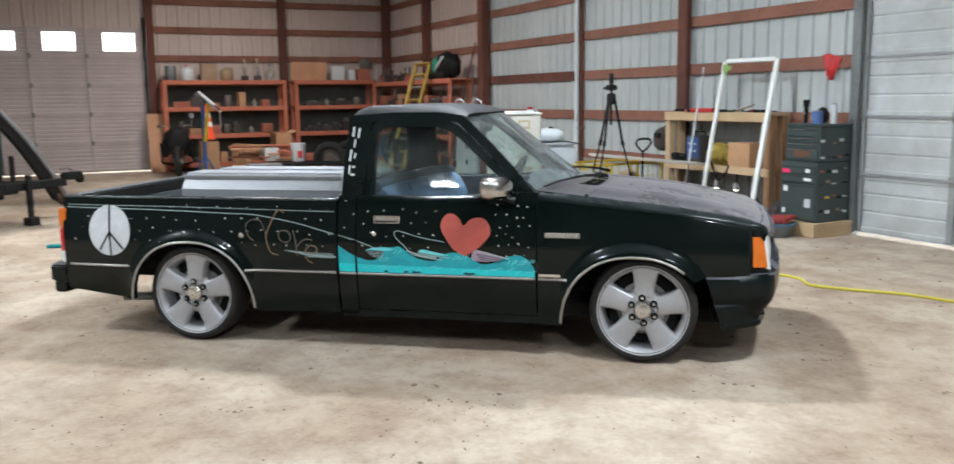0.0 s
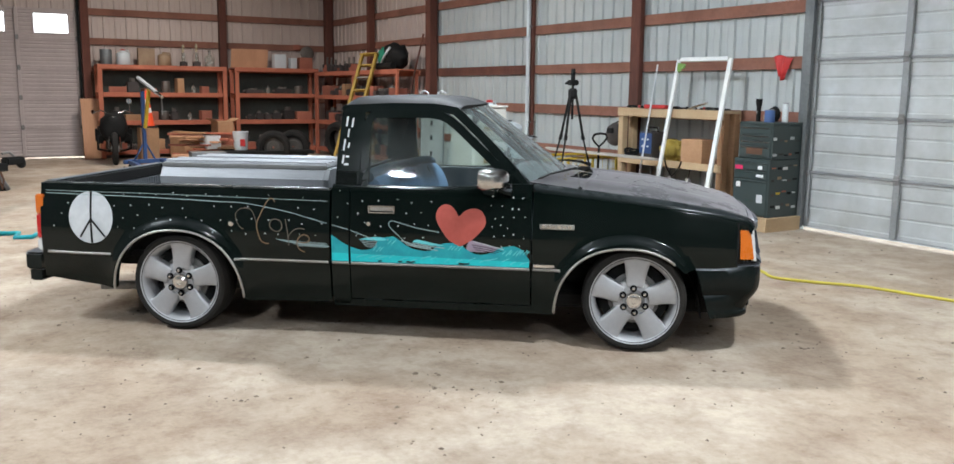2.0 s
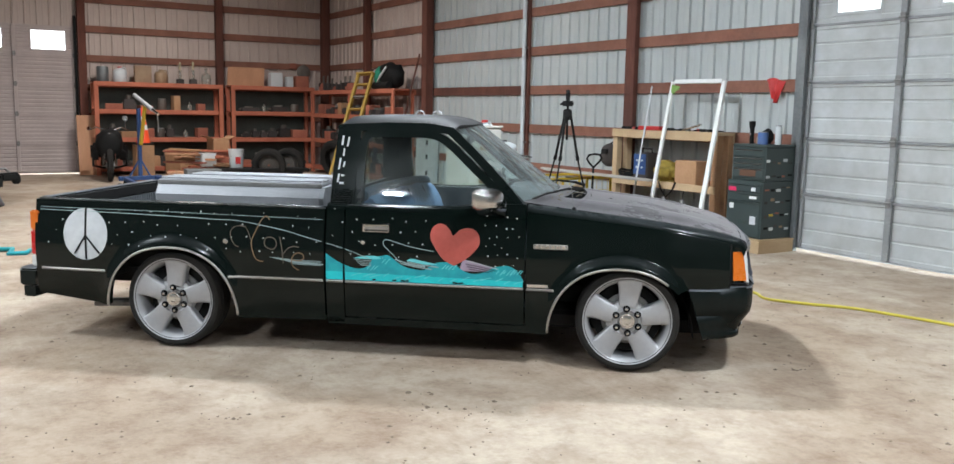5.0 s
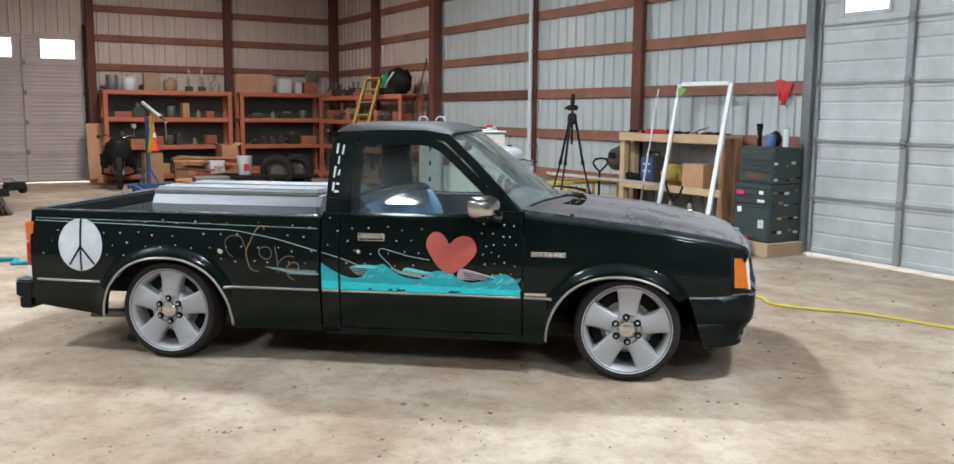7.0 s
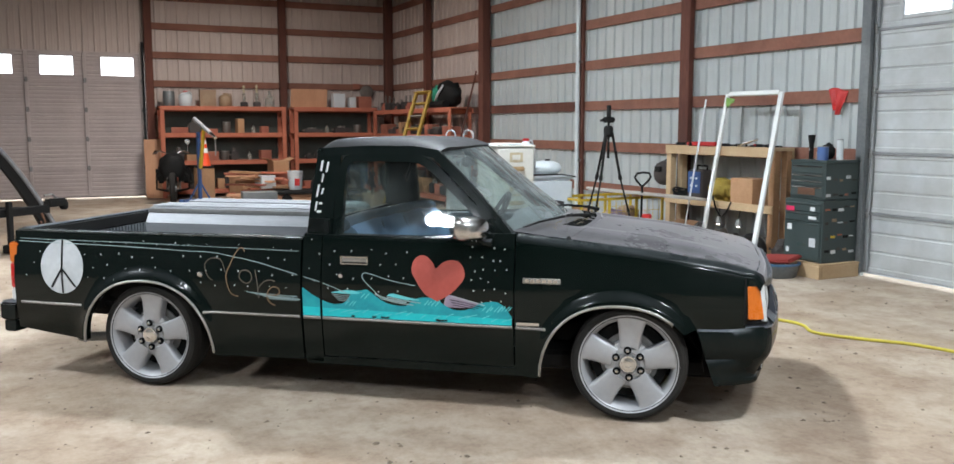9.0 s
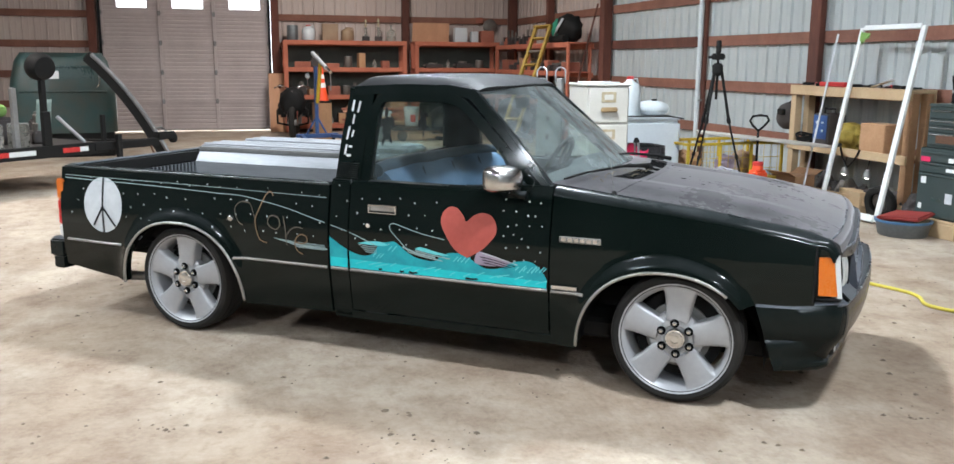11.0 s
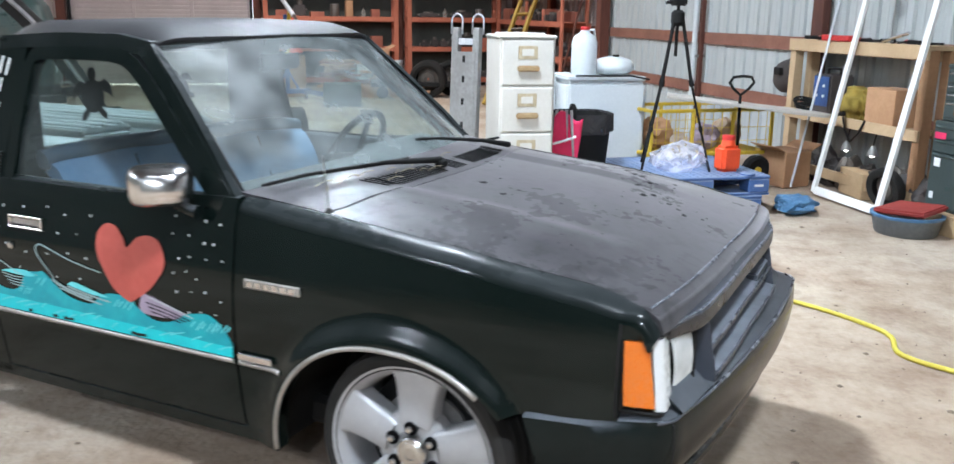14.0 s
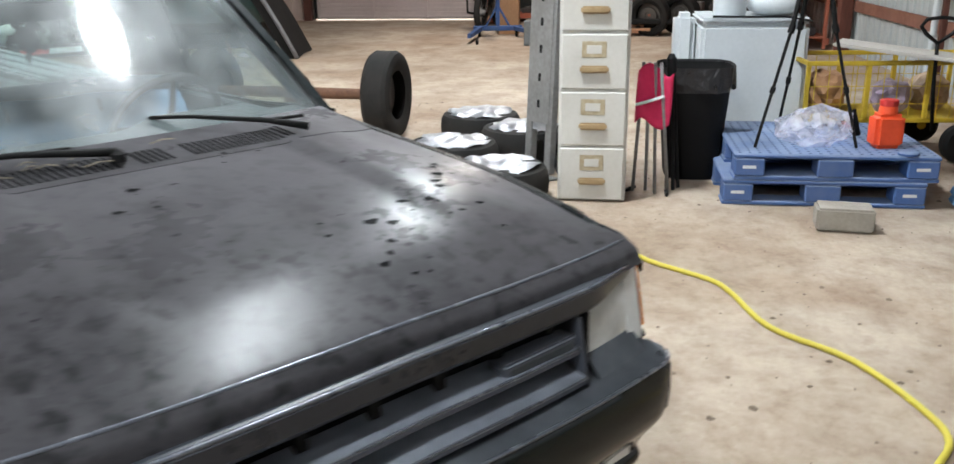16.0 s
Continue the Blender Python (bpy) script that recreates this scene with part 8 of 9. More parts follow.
tagged(part("black_strap", tube(bmesh.new(), [(-2.9, 3.5, PT + 0.02), (-2.88, 3.48, PT + 0.14), (-2.84, 3.54, PT + 0.17), (-2.84, 3.58, PT + 0.02)], 0.018, 8), BLACK, smooth=True), "looped black strap on the pallet", "strap")
tagged(part("concrete_block", bx(-0.145, 0.145, -0.09, 0.09, 0, 0.125, 0.012, pose(-1.965, 3.305, 0, 0, 0, 83), 2), CEMENT), "grey concrete block on the dirt floor", "block")
bb = part("blue_bag", blob(bmesh.new(), (0, 0, 0.065), (0.13, 0.16, 0.075), 4, 0.5), CYANPL, m=pose(-2.37, 4.15, 0))
tagged(bb, "crumpled pale blue plastic bag on the floor", "bag")

# ---- yellow wagon and the board over it ----
WG = thing("garden_wagon", "yellow mesh-sided wagon with a black loop handle", "wagon", pose(-3.83, 3.98, 0, 0, 0, 4))
part("deck", bx(-0.3, 0.3, -0.6, 0.6, 0.27, 0.30, 0.005), YELLOW, WG)
for x in (-0.3, 0.3):
    for y in (-0.6, -0.2, 0.2, 0.6):
        part("post", bx(x - 0.014, x + 0.014, y - 0.014, y + 0.014, 0.30, 0.66, 0.003), YELLOW, WG)
    part("top_rail", bx(x - 0.016, x + 0.016, -0.616, 0.616, 0.66, 0.69, 0.004), YELLOW, WG)
    for k in range(13):
        part("mesh_bar", tube(bmesh.new(), [(x, -0.55 + 0.0915 * k, 0.3), (x, -0.55 + 0.0915 * k, 0.66)], 0.003, 5), YELLOW, WG)
    for z in (0.4, 0.52):
        part("mesh_bar", tube(bmesh.new(), [(x, -0.6, z), (x, 0.6, z)], 0.003, 5), YELLOW, WG)
    for y in (-0.45, 0.45):
        w = part("wheel", lathe(bmesh.new(), [(0.05, -0.03), (0.1, -0.045), (0.13, -0.03), (0.135, 0), (0.13, 0.03), (0.1, 0.045), (0.05, 0.03)], 28, Matrix.Translation((x * 1.12, y, 0.135)) @ Matrix.Rotation(radians(90), 4, "Y")), BLACK, WG, smooth=40)
        part("hub_cap", tube(bmesh.new(), [(x * 1.12 - 0.05, y, 0.135), (x * 1.12 + 0.05, y, 0.135)], 0.03, 12), YELLOW, w)
for y in (-0.6, 0.6):
    part("end_rail", bx(-0.284, 0.284, y - 0.014, y + 0.014, 0.66, 0.688, 0.004), YELLOW, WG)
part("handle_stem", tube(bmesh.new(), [(0.33, 0.25, 0.22), (0.42, 0.18, 0.55), (0.46, 0.15, 0.82)], 0.013, 8), BLACK, WG, smooth=True)
part("handle_loop", tube(bmesh.new(), [(0.46, 0.15, 0.82), (0.465, 0.07, 0.88), (0.47, 0.03, 0.93), (0.475, 0.06, 0.975), (0.475, 0.15, 0.985), (0.475, 0.24, 0.975), (0.47, 0.27, 0.93), (0.465, 0.23, 0.88)], 0.013, 8, closed=True), BLACK, WG, smooth=True)
for k, (x, y, mt, r) in enumerate(((-0.1, -0.35, CARD, 0.15), (0.08, 0.05, LILAC, 0.13), (-0.05, 0.35, TANCAN, 0.14))):
    tagged(part("sack", blob(bmesh.new(), (0, 0, r * 0.85), (r, r, r), k + 30, 0.25), mt, m=WG.matrix_basis @ pose(x, y, 0.301)), "lumpy faded sack lying in the wagon", "sack", group="sacks in the wagon")
bm = bmesh.new()
prism(bm, [(-0.72, -0.16), (0.35, -0.18), (0.6, -0.13), (0.72, -0.03), (0.72, 0.03), (0.6, 0.13), (0.35, 0.18), (-0.72, 0.16)], 0, 0.025, bev=0.006)
tagged(part("board", bm, surf("pale_grey_board", (0.5, 0.48, 0.43), (0.42, 0.39, 0.35), rough=0.6, big=4), m=pose(-3.42, 4.28, 0.712, 0, 5.5, 66)), "long pale tapered board lying across the wagon", "board")

# ---- work bench with its load ----
WB = thing("work_bench", "pale pine work bench with a lower shelf", "work bench", pose(-4.06, 5.30, 0))
L = 1.9
part("top", bx(0, L, -0.28, 0, 1.25, 1.285, 0.004), PINE, WB)
part("front_rail", bx(0, L, -0.30, -0.28, 1.18, 1.288, 0.004), PINE, WB)
part("back_rail", bx(0, L, -0.04, -0.002, 1.16, 1.249, 0.004), PINE, WB)
part("lower_shelf", bx(0.09, L - 0.09, -0.28, -0.02, 0.60, 0.63, 0.004), PINE, WB)
part("lower_rail", bx(0.0, L, -0.30, -0.281, 0.56, 0.65, 0.004), PINE, WB)
part("floor_rail", bx(0.0, L, -0.30, -0.281, 0.08, 0.17, 0.004), PINE, WB)
for x, mt in ((0.045, PINE), (L - 0.045, PINED)):
    for y in (-0.235, -0.06):
        part("leg", bx(x - 0.045, x + 0.045, y - 0.045, y + 0.045, 0, 1.249, 0.005), mt, WB)
BT = lambda x, y, z=1.286: pose(-4.06 + 0.86 * x, 5.30 + 0.8 * y, z)
for k in range(16):
    x = 0.15 + 0.125 * k
    ln = RND.uniform(0.12, 0.3)
    tl = thing("hand_tool", "dark hand tool lying on the bench top", "tool", BT(x, -0.26 + 0.12 * RND.random()) @ pose(0, 0, 0.012, 0, 0, RND.uniform(-70, 70)), group="tools on the bench")
    part("shaft", bx(-ln / 2, ln / 2, -0.008, 0.008, -0.008, 0.01, 0.003), STEEL if k % 3 else BLACK, tl)
    part("grip", bx(-ln / 2, -ln * 0.1, -0.014, 0.014, -0.011, 0.022, 0.006), REDPAINT if k % 5 == 2 else BLACK, tl)
lv = tagged(part("silver_bar", tube(bmesh.new(), [(-2.84, 5.1, 1.30), (-2.5, 5.08, 1.375)], 0.014, 8), CHROME, smooth=40), "bright steel breaker bar resting on tools", "tool")
tagged(part("level_case", bx(0, 0.4, -0.04, 0.04, 0, 0.05, 0.008, BT(0.62, -0.35)), REDPAINT), "long red tool case on the bench", "tool case")
LS = lambda x, y=-0.21: pose(-4.06 + 0.86 * x, 5.30 + 0.8 * y, 0.631)
wl = thing("welder", "blue-grey welding machine with dials", "welder", LS(0.66))
part("case", bx(-0.13, 0.13, -0.12, 0.12, 0.0, 0.36, 0.015, seg=2), DARKBOX, wl)
part("face", bx(-0.115, 0.115, -0.126, -0.12, 0.08, 0.34, 0.004), BLUESTEEL, wl)
for x, z in ((-0.05, 0.26), (0.05, 0.26), (-0.05, 0.17), (0.05, 0.17)):
    part("dial", lathe(bmesh.new(), [(0.014, 0), (0.011, 0.012)], 14, Matrix.Translation((x, -0.126, z)) @ Matrix.Rotation(radians(90), 4, "X")), WHITE, wl)
part("handle", tube(bmesh.new(), [(-0.09, 0, 0.355), (-0.09, 0, 0.41), (0.09, 0, 0.41), (0.09, 0, 0.355)], 0.012, 8), BLACK, wl)
ys = bx(-0.19, 0.19, -0.11, 0.11, 0, 0.27, 0.07, seg=3)
bmesh.ops.subdivide_edges(ys, edges=ys.edges[:], cuts=2, use_grid_fill=True)
for v in ys.verts:
    v.co += Vector((noise.noise(v.co * 9), noise.noise(v.co * 9 + Vector((5, 0, 0))), 0.8 * noise.noise(v.co * 7 + Vector((0, 9, 0))))) * 0.035 * ease(0.0, 0.05, v.co.z)
tagged(part("yellow_sack", ys, surf("dull_yellow_cloth", (0.36, 0.26, 0.045), (0.24, 0.17, 0.03), rough=0.8, big=6, bump=0.3), smooth=True, m=LS(1.12)), "folded dull yellow sack on the bench shelf", "sack")
carton("carton", "brown cardboard box on the bench shelf", LS(1.62), 0.36, 0.24, 0.30, CARD)
cb = thing("cable_coil", "coil of black cable on the bench shelf", "cable", LS(0.3, -0.22))
for k in range(5):
    part("loop", tube(bmesh.new(), [((0.15 + 0.012 * math.sin(k)) * math.cos(a), (0.12 + 0.01 * k) * math.sin(a), 0.018 + 0.022 * k + 0.012 * math.sin(3 * a + k)) for a in span(0, 2 * math.pi, 22)[:-1]], 0.011, 6, closed=True), BLACK, cb, smooth=True)
tagged(part("cable_loop", tube(bmesh.new(), [(-3.1, 4.99, 0.655), (-3.05, 4.98, 0.56), (-2.95, 4.98, 0.46), (-2.85, 4.98, 0.55), (-2.8, 4.99, 0.655)], 0.009, 6), BLACK, smooth=True), "black cable hanging from the bench shelf", "cable")
hm = thing("welding_helmet", "dark welding helmet hung on the bench end", "helmet", pose(-4.22, 5.1, 0.92))
part("shell", blob(bmesh.new(), (0, 0, 0), (0.12, 0.13, 0.16), 14, 0.08, flat=False), DARKBOX, hm, smooth=True)
part("visor", bx(-0.01, 0.10, -0.145, -0.10, 0.02, 0.09, 0.008), BLACK, hm)
part("strap", tube(bmesh.new(), [(0.0, 0.0, 0.15), (0.09, 0.02, 0.2), (0.13, 0.03, 0.25)], 0.01, 6), BLACK, hm)
part("peg", tube(bmesh.new(), [(0.12, 0.03, 0.25), (0.2, 0.03, 0.25)], 0.008, 6), STEEL, hm)
carton("carton", "open brown carton under the bench", pose(-3.5, 4.72, 0, 0, 0, 12), 0.34, 0.3, 0.32, CARD, open_top=True)
carton("carton", "brown carton on the floor under the bench", pose(-2.9, 5.12, 0, 0, 0, -8), 0.4, 0.24, 0.22, PINE)
for k in range(9):
    tagged(part("dark_sack", blob(bmesh.new(), (0, 0, 0.12), (RND.uniform(0.12, 0.2), RND.uniform(0.1, 0.16), RND.uniform(0.12, 0.2)), 40 + k, 0.35), DARKBOX if k % 3 else OLDSTEEL, m=pose(-3.75 + 0.2 * k, 5.16 + 0.03 * math.sin(k * 2), 0.0)), "dark lumpy clutter under the bench", "clutter", group="clutter under the bench")
plain_tyre("barrow_wheel", "small dark tyre leaning under the bench", pose(-2.36, 4.93, 0.17, 14, 0, 10), 0.17, 0.09)
# Two bright spots under the bench, built as small glowing lamps.
bl = thing("work_light", "small glowing spot built as a lamp under the bench shelf", "lamp", pose(-3.02, 5.0, 0.40), group="work lights")
part("bulb", lathe(bmesh.new(), [(0.008, 0.03), (0.022, 0.01), (0.026, -0.012), (0.016, -0.03), (0.004, -0.034)], 14), WARMBULB, bl, "lit bulb", smooth=True)
part("shade", lathe(bmesh.new(), [(0.05, -0.02), (0.03, 0.03), (0.016, 0.06)], 16, cap=False), STEEL, bl)
part("cord", tube(bmesh.new(), [(0, 0, 0.06), (0.0, 0.01, 0.12), (0, 0.03, 0.203)], 0.005, 6), BLACK, bl)
copy_thing(bl, pose(-2.72, 5.04, 0.395))

# ---- white frame, strip and wall ornaments ----
fr = thing("screen_frame", "white painted door frame leaning on the bench", "frame")
TL, TR, BL, BR = Vector((-3.02, 5.085, 1.89)), Vector((-2.17, 5.085, 1.885)), Vector((-2.98, 4.70, 0.03)), Vector((-2.12, 4.69, 0.03))


def slat(a, b, w, d, name, parent, mt, label=""):
    """A flat bar between two places, w wide across the leaning plane."""
    ax = (b - a).normalized()
    nrm = Vector((0.02, -0.93, 0.36)).normalized()
    sd = ax.cross(nrm).normalized()
    nn = sd.cross(ax)
    bm = bmesh.new()
    vs = [bm.verts.new(p + sd * i * w / 2 + nn * j * d / 2) for p in (a, b) for i in (-1, 1) for j in (-1, 1)]
    for f in ((0, 1, 3, 2), (4, 6, 7, 5), (0, 4, 5, 1), (2, 3, 7, 6), (0, 2, 6, 4), (1, 5, 7, 3)):
        bm.faces.new([vs[i] for i in f])
    bmesh.ops.bevel(bm, geom=bm.edges[:], offset=0.003, segments=1, affect="EDGES")
    return part(name, bm, mt, parent, label)


slat(TL, BL, 0.05, 0.03, "stile", fr, WHITEWOOD)
slat(TR, BR, 0.06, 0.03, "stile", fr, WHITEWOOD)
slat(TL + Vector((0.03, 0, 0)), TR - Vector((0.035, 0, 0)), 0.05, 0.028, "top_rail", fr, WHITEWOOD)
slat(BL + Vector((0.03, 0, 0.02)), BR + Vector((-0.035, 0, 0.02)), 0.07, 0.028, "bottom_rail", fr, WHITEWOOD)
part("lime_rag", thick(sheet(bmesh.new(), lambda u, v: (-3.0 + 0.15 * u * (1 - 0.2 * v), 5.052 - 0.012 * math.sin(7 * u + 3 * v), 1.855 - (0.13 - 0.10 * u) * v - 0.03 * u), span(0, 1, 10), span(0, 1, 6)), 0.004), LIME, fr, "lime green rag tied to the corner", smooth=True)
sl = thing("grey_strip", "thin grey strip leaning on the bench", "strip")
slat(Vector((-3.40, 5.08, 1.84)), Vector((-3.30, 4.68, 0.01)), 0.025, 0.012, "bar", sl, PEACE)
bm = bmesh.new()
sheet(bm, lambda u, v: ((u - 0.5) * 0.26 * (1 - 0.85 * v) + 0.01 * v, -0.012 - 0.022 * math.sin(u * 11 + 2 * v) * (0.3 + v) - 0.02 * v, 0.02 * math.sin(u * 5) - 0.27 * v * (1 - 0.35 * abs(u - 0.55))), span(0, 1, 16), span(0, 1, 10))
tagged(part("red_rag", thick(bm, 0.004), REDPAINT, smooth=True, m=pose(-1.66, 5.375, 1.90)), "red cloth rag pinned to the wall girt", "rag")

# ---- tool chest ----
TC = thing("tool_chest", "dark green two-part tool chest covered with stickers", "tool chest", pose(-1.555, 5.09, 0.15))
part("lower_case", bx(-0.26, 0.25, -0.24, 0.24, 0.0, 0.63, 0.008), TOOLGREEN, TC)
part("upper_case", bx(-0.22, 0.25, -0.22, 0.24, 0.634, 1.0, 0.008), TOOLGREEN, TC)
part("top_lid", bx(-0.225, 0.255, -0.225, 0.245, 1.0, 1.03, 0.008), TOOLGREEN, TC)
for z0, z1, x0 in ((0.02, 0.40, -0.24), (0.41, 0.50, -0.24), (0.51, 0.60, -0.24), (0.66, 0.77, -0.2), (0.78, 0.83, -0.2), (0.84, 0.89, -0.2), (0.90, 0.98, -0.2)):
    yf = -0.24 if z0 < 0.63 else -0.22
    d = part("drawer", bx(x0, 0.23, yf - 0.012, yf - 0.001, z0, z1, 0.004), TOOLGREEN, TC)
    part("pull", bx(x0 + 0.02, 0.21, yf - 0.022, yf - 0.0125, z1 - 0.02, z1 - 0.006, 0.003), CHROME if z0 > 0.63 else TOOLGREEN, d)
part("rust_panel", bx(-0.1, 0.13, -0.2365, -0.2325, 0.68, 0.75, 0.002), RUST, TC)
stk = [(-0.17, 0.53, 0.11, 0.045, PINK), (0.13, 0.45, 0.1, 0.03, CHALK), (-0.17, 0.34, 0.06, 0.06, CHALK), (0.14, 0.2, 0.08, 0.09, PEACE), (-0.19, 0.1, 0.04, 0.05, CHALK), (0.13, 0.54, 0.06, 0.04, CHALK), (0.0, 0.17, 0.12, 0.03, TEAL)]
for x, z, w, h, mt in stk:
    part("sticker", bx(x - w / 2, x + w / 2, -0.2556, -0.2532, z - h / 2, z + h / 2), mt, TC)
for k in range(30):  # worn stickers in rows on the side
    y, z = -0.21 + 0.085 * (k % 5) + 0.015 * RND.random(), 0.08 + 0.145 * (k // 5) + 0.05 * RND.random()
    w, h = RND.uniform(0.04, 0.075), RND.uniform(0.012, 0.035)
    part("sticker", bx(0.2505, 0.2522, y, y + w, z, z + h), [BLACK, CHALK, DARKBOX, TANCAN, PEACE, DARKBOX, YELLOW if k == 6 else BLACK, REDCARD][k % 8], TC)
bs = thing("wooden_plinth", "pale pine plinth under the tool chest", "plinth", pose(-1.555, 5.08, 0))
part("frame_front", bx(-0.32, 0.30, -0.30, -0.26, 0, 0.13, 0.004), PINE, bs)
part("frame_side", bx(0.26, 0.30, -0.258, 0.25, 0, 0.13, 0.004), PINE, bs)
part("frame_side", bx(-0.32, -0.28, -0.258, 0.25, 0, 0.13, 0.004), PINE, bs)
part("deck", bx(-0.32, 0.30, -0.30, 0.26, 0.131, 0.149, 0.003), PINE, bs)
CT = lambda x, y: pose(-1.555 + x, 5.09 + y, 1.181)
fl = thing("torch", "black torch standing on the tool chest", "torch", CT(-0.12, -0.05))
part("barrel", lathe(bmesh.new(), [(0.024, 0), (0.024, 0.16), (0.034, 0.2), (0.036, 0.25)], 18), BLACK, fl, smooth=40)
part("switch", bx(-0.008, 0.008, -0.03, -0.022, 0.09, 0.12, 0.003), STEEL, fl)
can("blue plastic cup on the tool chest", CT(0.12, -0.14), 0.055, 0.13, BLUEPL, "cup", "")
can("spray can with a white cap on the tool chest", CT(0.19, 0.02), 0.033, 0.2, WHITE, "spray_can", "")
tagged(part("black_lump", blob(bmesh.new(), (0, 0, 0.08), (0.06, 0.06, 0.09), 22, 0.25), BLACK, m=CT(0.04, 0.02)), "black leather tool pouch on the chest", "pouch")
can("small orange tin on the tool chest", CT(0.06, -0.13), 0.03, 0.07, TANCAN, "small_tin", "")

# ---- tub with red lid ----
tb = thing("plastic_tub", "low round blue and grey tub", "tub", pose(-1.64, 4.58, 0))
part("wall", lathe(bmesh.new(), [(0.2, 0), (0.21, 0.01), (0.235, 0.13), (0.225, 0.13), (0.2, 0.02)], 32, cap=False), GALV, tb, smooth=40)
part("rim", lathe(bmesh.new(), [(0.228, 0.125), (0.245, 0.125), (0.248, 0.145), (0.226, 0.147), (0.222, 0.13)], 32, cap=False), CYANPL, tb, "pale blue rim", smooth=40)
part("floor", lathe(bmesh.new(), [(0.2, 0.012), (0.01, 0.013)], 32), GALV, tb)
bm = bmesh.new()
prism(bm, [(-0.22, -0.12), (0.20, -0.16), (0.22, 0.1), (-0.16, 0.14)], 0, 0.04, bev=0.012)
tagged(part("red_slab", bm, surf("dull_red_plastic", (0.30, 0.035, 0.03), (0.22, 0.028, 0.024), rough=0.5), m=pose(-1.64, 4.60, 0.155, 8, -6, 20)), "dull red plastic slab lying over the tub", "slab")

# ---- yellow extension cord ----
cp = [(-3.0, 0.75), (-2.2, 1.35), (-1.6, 2.05), (-1.34, 2.25), (-1.13, 2.5), (-0.97, 2.58), (-0.6, 2.68), (-0.32, 2.93), (0.07, 3.06), (0.25, 3.06), (0.46, 2.96), (0.75, 3.1), (1.02, 3.30), (1.4, 3.42), (1.75, 3.50), (2.3, 3.5), (3.0, 3.3)]
cs = curve(cp, 5)
tagged(part("extension_cord", tube(bmesh.new(), [(x, y, ground_height(x, y) + 0.012) for x, y in cs], 0.012, 8), HOSEY, smooth=True), "yellow extension cord lying across the dirt floor", "cord")

# ---- trailer, old cab and bonnet panel ----
TRL = thing("trailer", "black flat trailer with red and white tape on its side", "trailer", pose(-7.47, -1.96, 0, 0, 0, 313))
part("tongue", bx(0.25, 1.2, -0.06, 0.04, 0.43, 0.53, 0.008), BLACK, TRL)
part("coupler", bx(-0.02, 0.28, -0.06, 0.06, 0.50, 0.60, 0.02, seg=2), BLACK, TRL)
part("ball_socket", lathe(bmesh.new(), [(0.03, 0.45), (0.055, 0.48), (0.055, 0.54), (0.03, 0.57)], 18), BLACK, TRL, smooth=40)
part("latch", tube(bmesh.new(), [(0.1, 0, 0.60), (0.18, 0, 0.66), (0.3, 0, 0.65)], 0.014, 8), STEEL, TRL)
part("chain", tube(bmesh.new(), [(0.40, 0.05, 0.44), (0.36, 0.06, 0.33), (0.38, 0.05, 0.22), (0.42, 0.05, 0.34)], 0.014, 6), RUST, TRL)
for y in (0.0, -1.5):
    part("side_rail", bx(1.0, 4.2, y - 0.03, y + 0.03, 0.40, 0.54, 0.006), BLACK, TRL)
part("a_frame", bx(0.0, 1.7, -0.04, 0.04, 0.41, 0.51, 0.006, Matrix.Translation((0.35, -0.10, 0)) @ Matrix.Rotation(radians(-56), 4, "Z")), BLACK, TRL)
part("deck", bx(1.0, 4.2, -1.47, -0.03, 0.48, 0.52), DARKBOX, TRL)
for a, b, mt in ((1.29, 1.40, CHALK), (1.40, 1.62, REDPAINT), (1.96, 2.28, CHALK), (2.28, 2.55, REDPAINT)):
    part("reflector_tape", bx(a, b, 0.0305, 0.0335, 0.445, 0.50), mt, TRL)
part("jack_post", bx(0.86, 0.92, 0.045, 0.105, 0.1, 0.62, 0.006), BLACK, TRL)
part("jack_foot", bx(0.82, 0.96, 0.005, 0.145, 0.0, 0.1, 0.01), BLACK, TRL)
part("spare_post", bx(1.64, 1.705, -0.232, -0.168, 0.52, 1.32, 0.008), BLACK, TRL)
part("spare_brace", tube(bmesh.new(), [(1.58, -0.1, 0.86), (1.28, -0.04, 0.545)], 0.022, 8), ALU, TRL)
part("winch_cover", lathe(bmesh.new(), [(0.05, -0.1), (0.13, -0.09), (0.16, -0.03), (0.16, 0.06), (0.13, 0.1), (0.05, 0.11)], 24, Matrix.Translation((1.67, -0.2, 1.43)) @ Matrix.Rotation(radians(80), 4, "X")), BLACK, TRL, "round black cover", smooth=40)
part("stake", bx(1.74, 1.84, -0.03, 0.03, 0.541, 0.93, 0.006), BLACK, TRL)
part("stake", bx(2.05, 2.11, -0.16, -0.10, 0.521, 1.2, 0.006), STEEL, TRL)
part("stake", bx(1.0, 1.05, -0.05, 0.0, 0.541, 0.86, 0.006), BLACK, TRL)
for x in (2.7, 3.5):
    part("wheel", lathe(bmesh.new(), [(0.1, -0.08), (0.26, -0.1), (0.33, -0.06), (0.335, 0), (0.33, 0.06), (0.26, 0.1), (0.1, 0.08)], 32, Matrix.Translation((x, -1.66, 0.335)) @ Matrix.Rotation(radians(90), 4, "X")), TYRE, TRL, smooth=40)
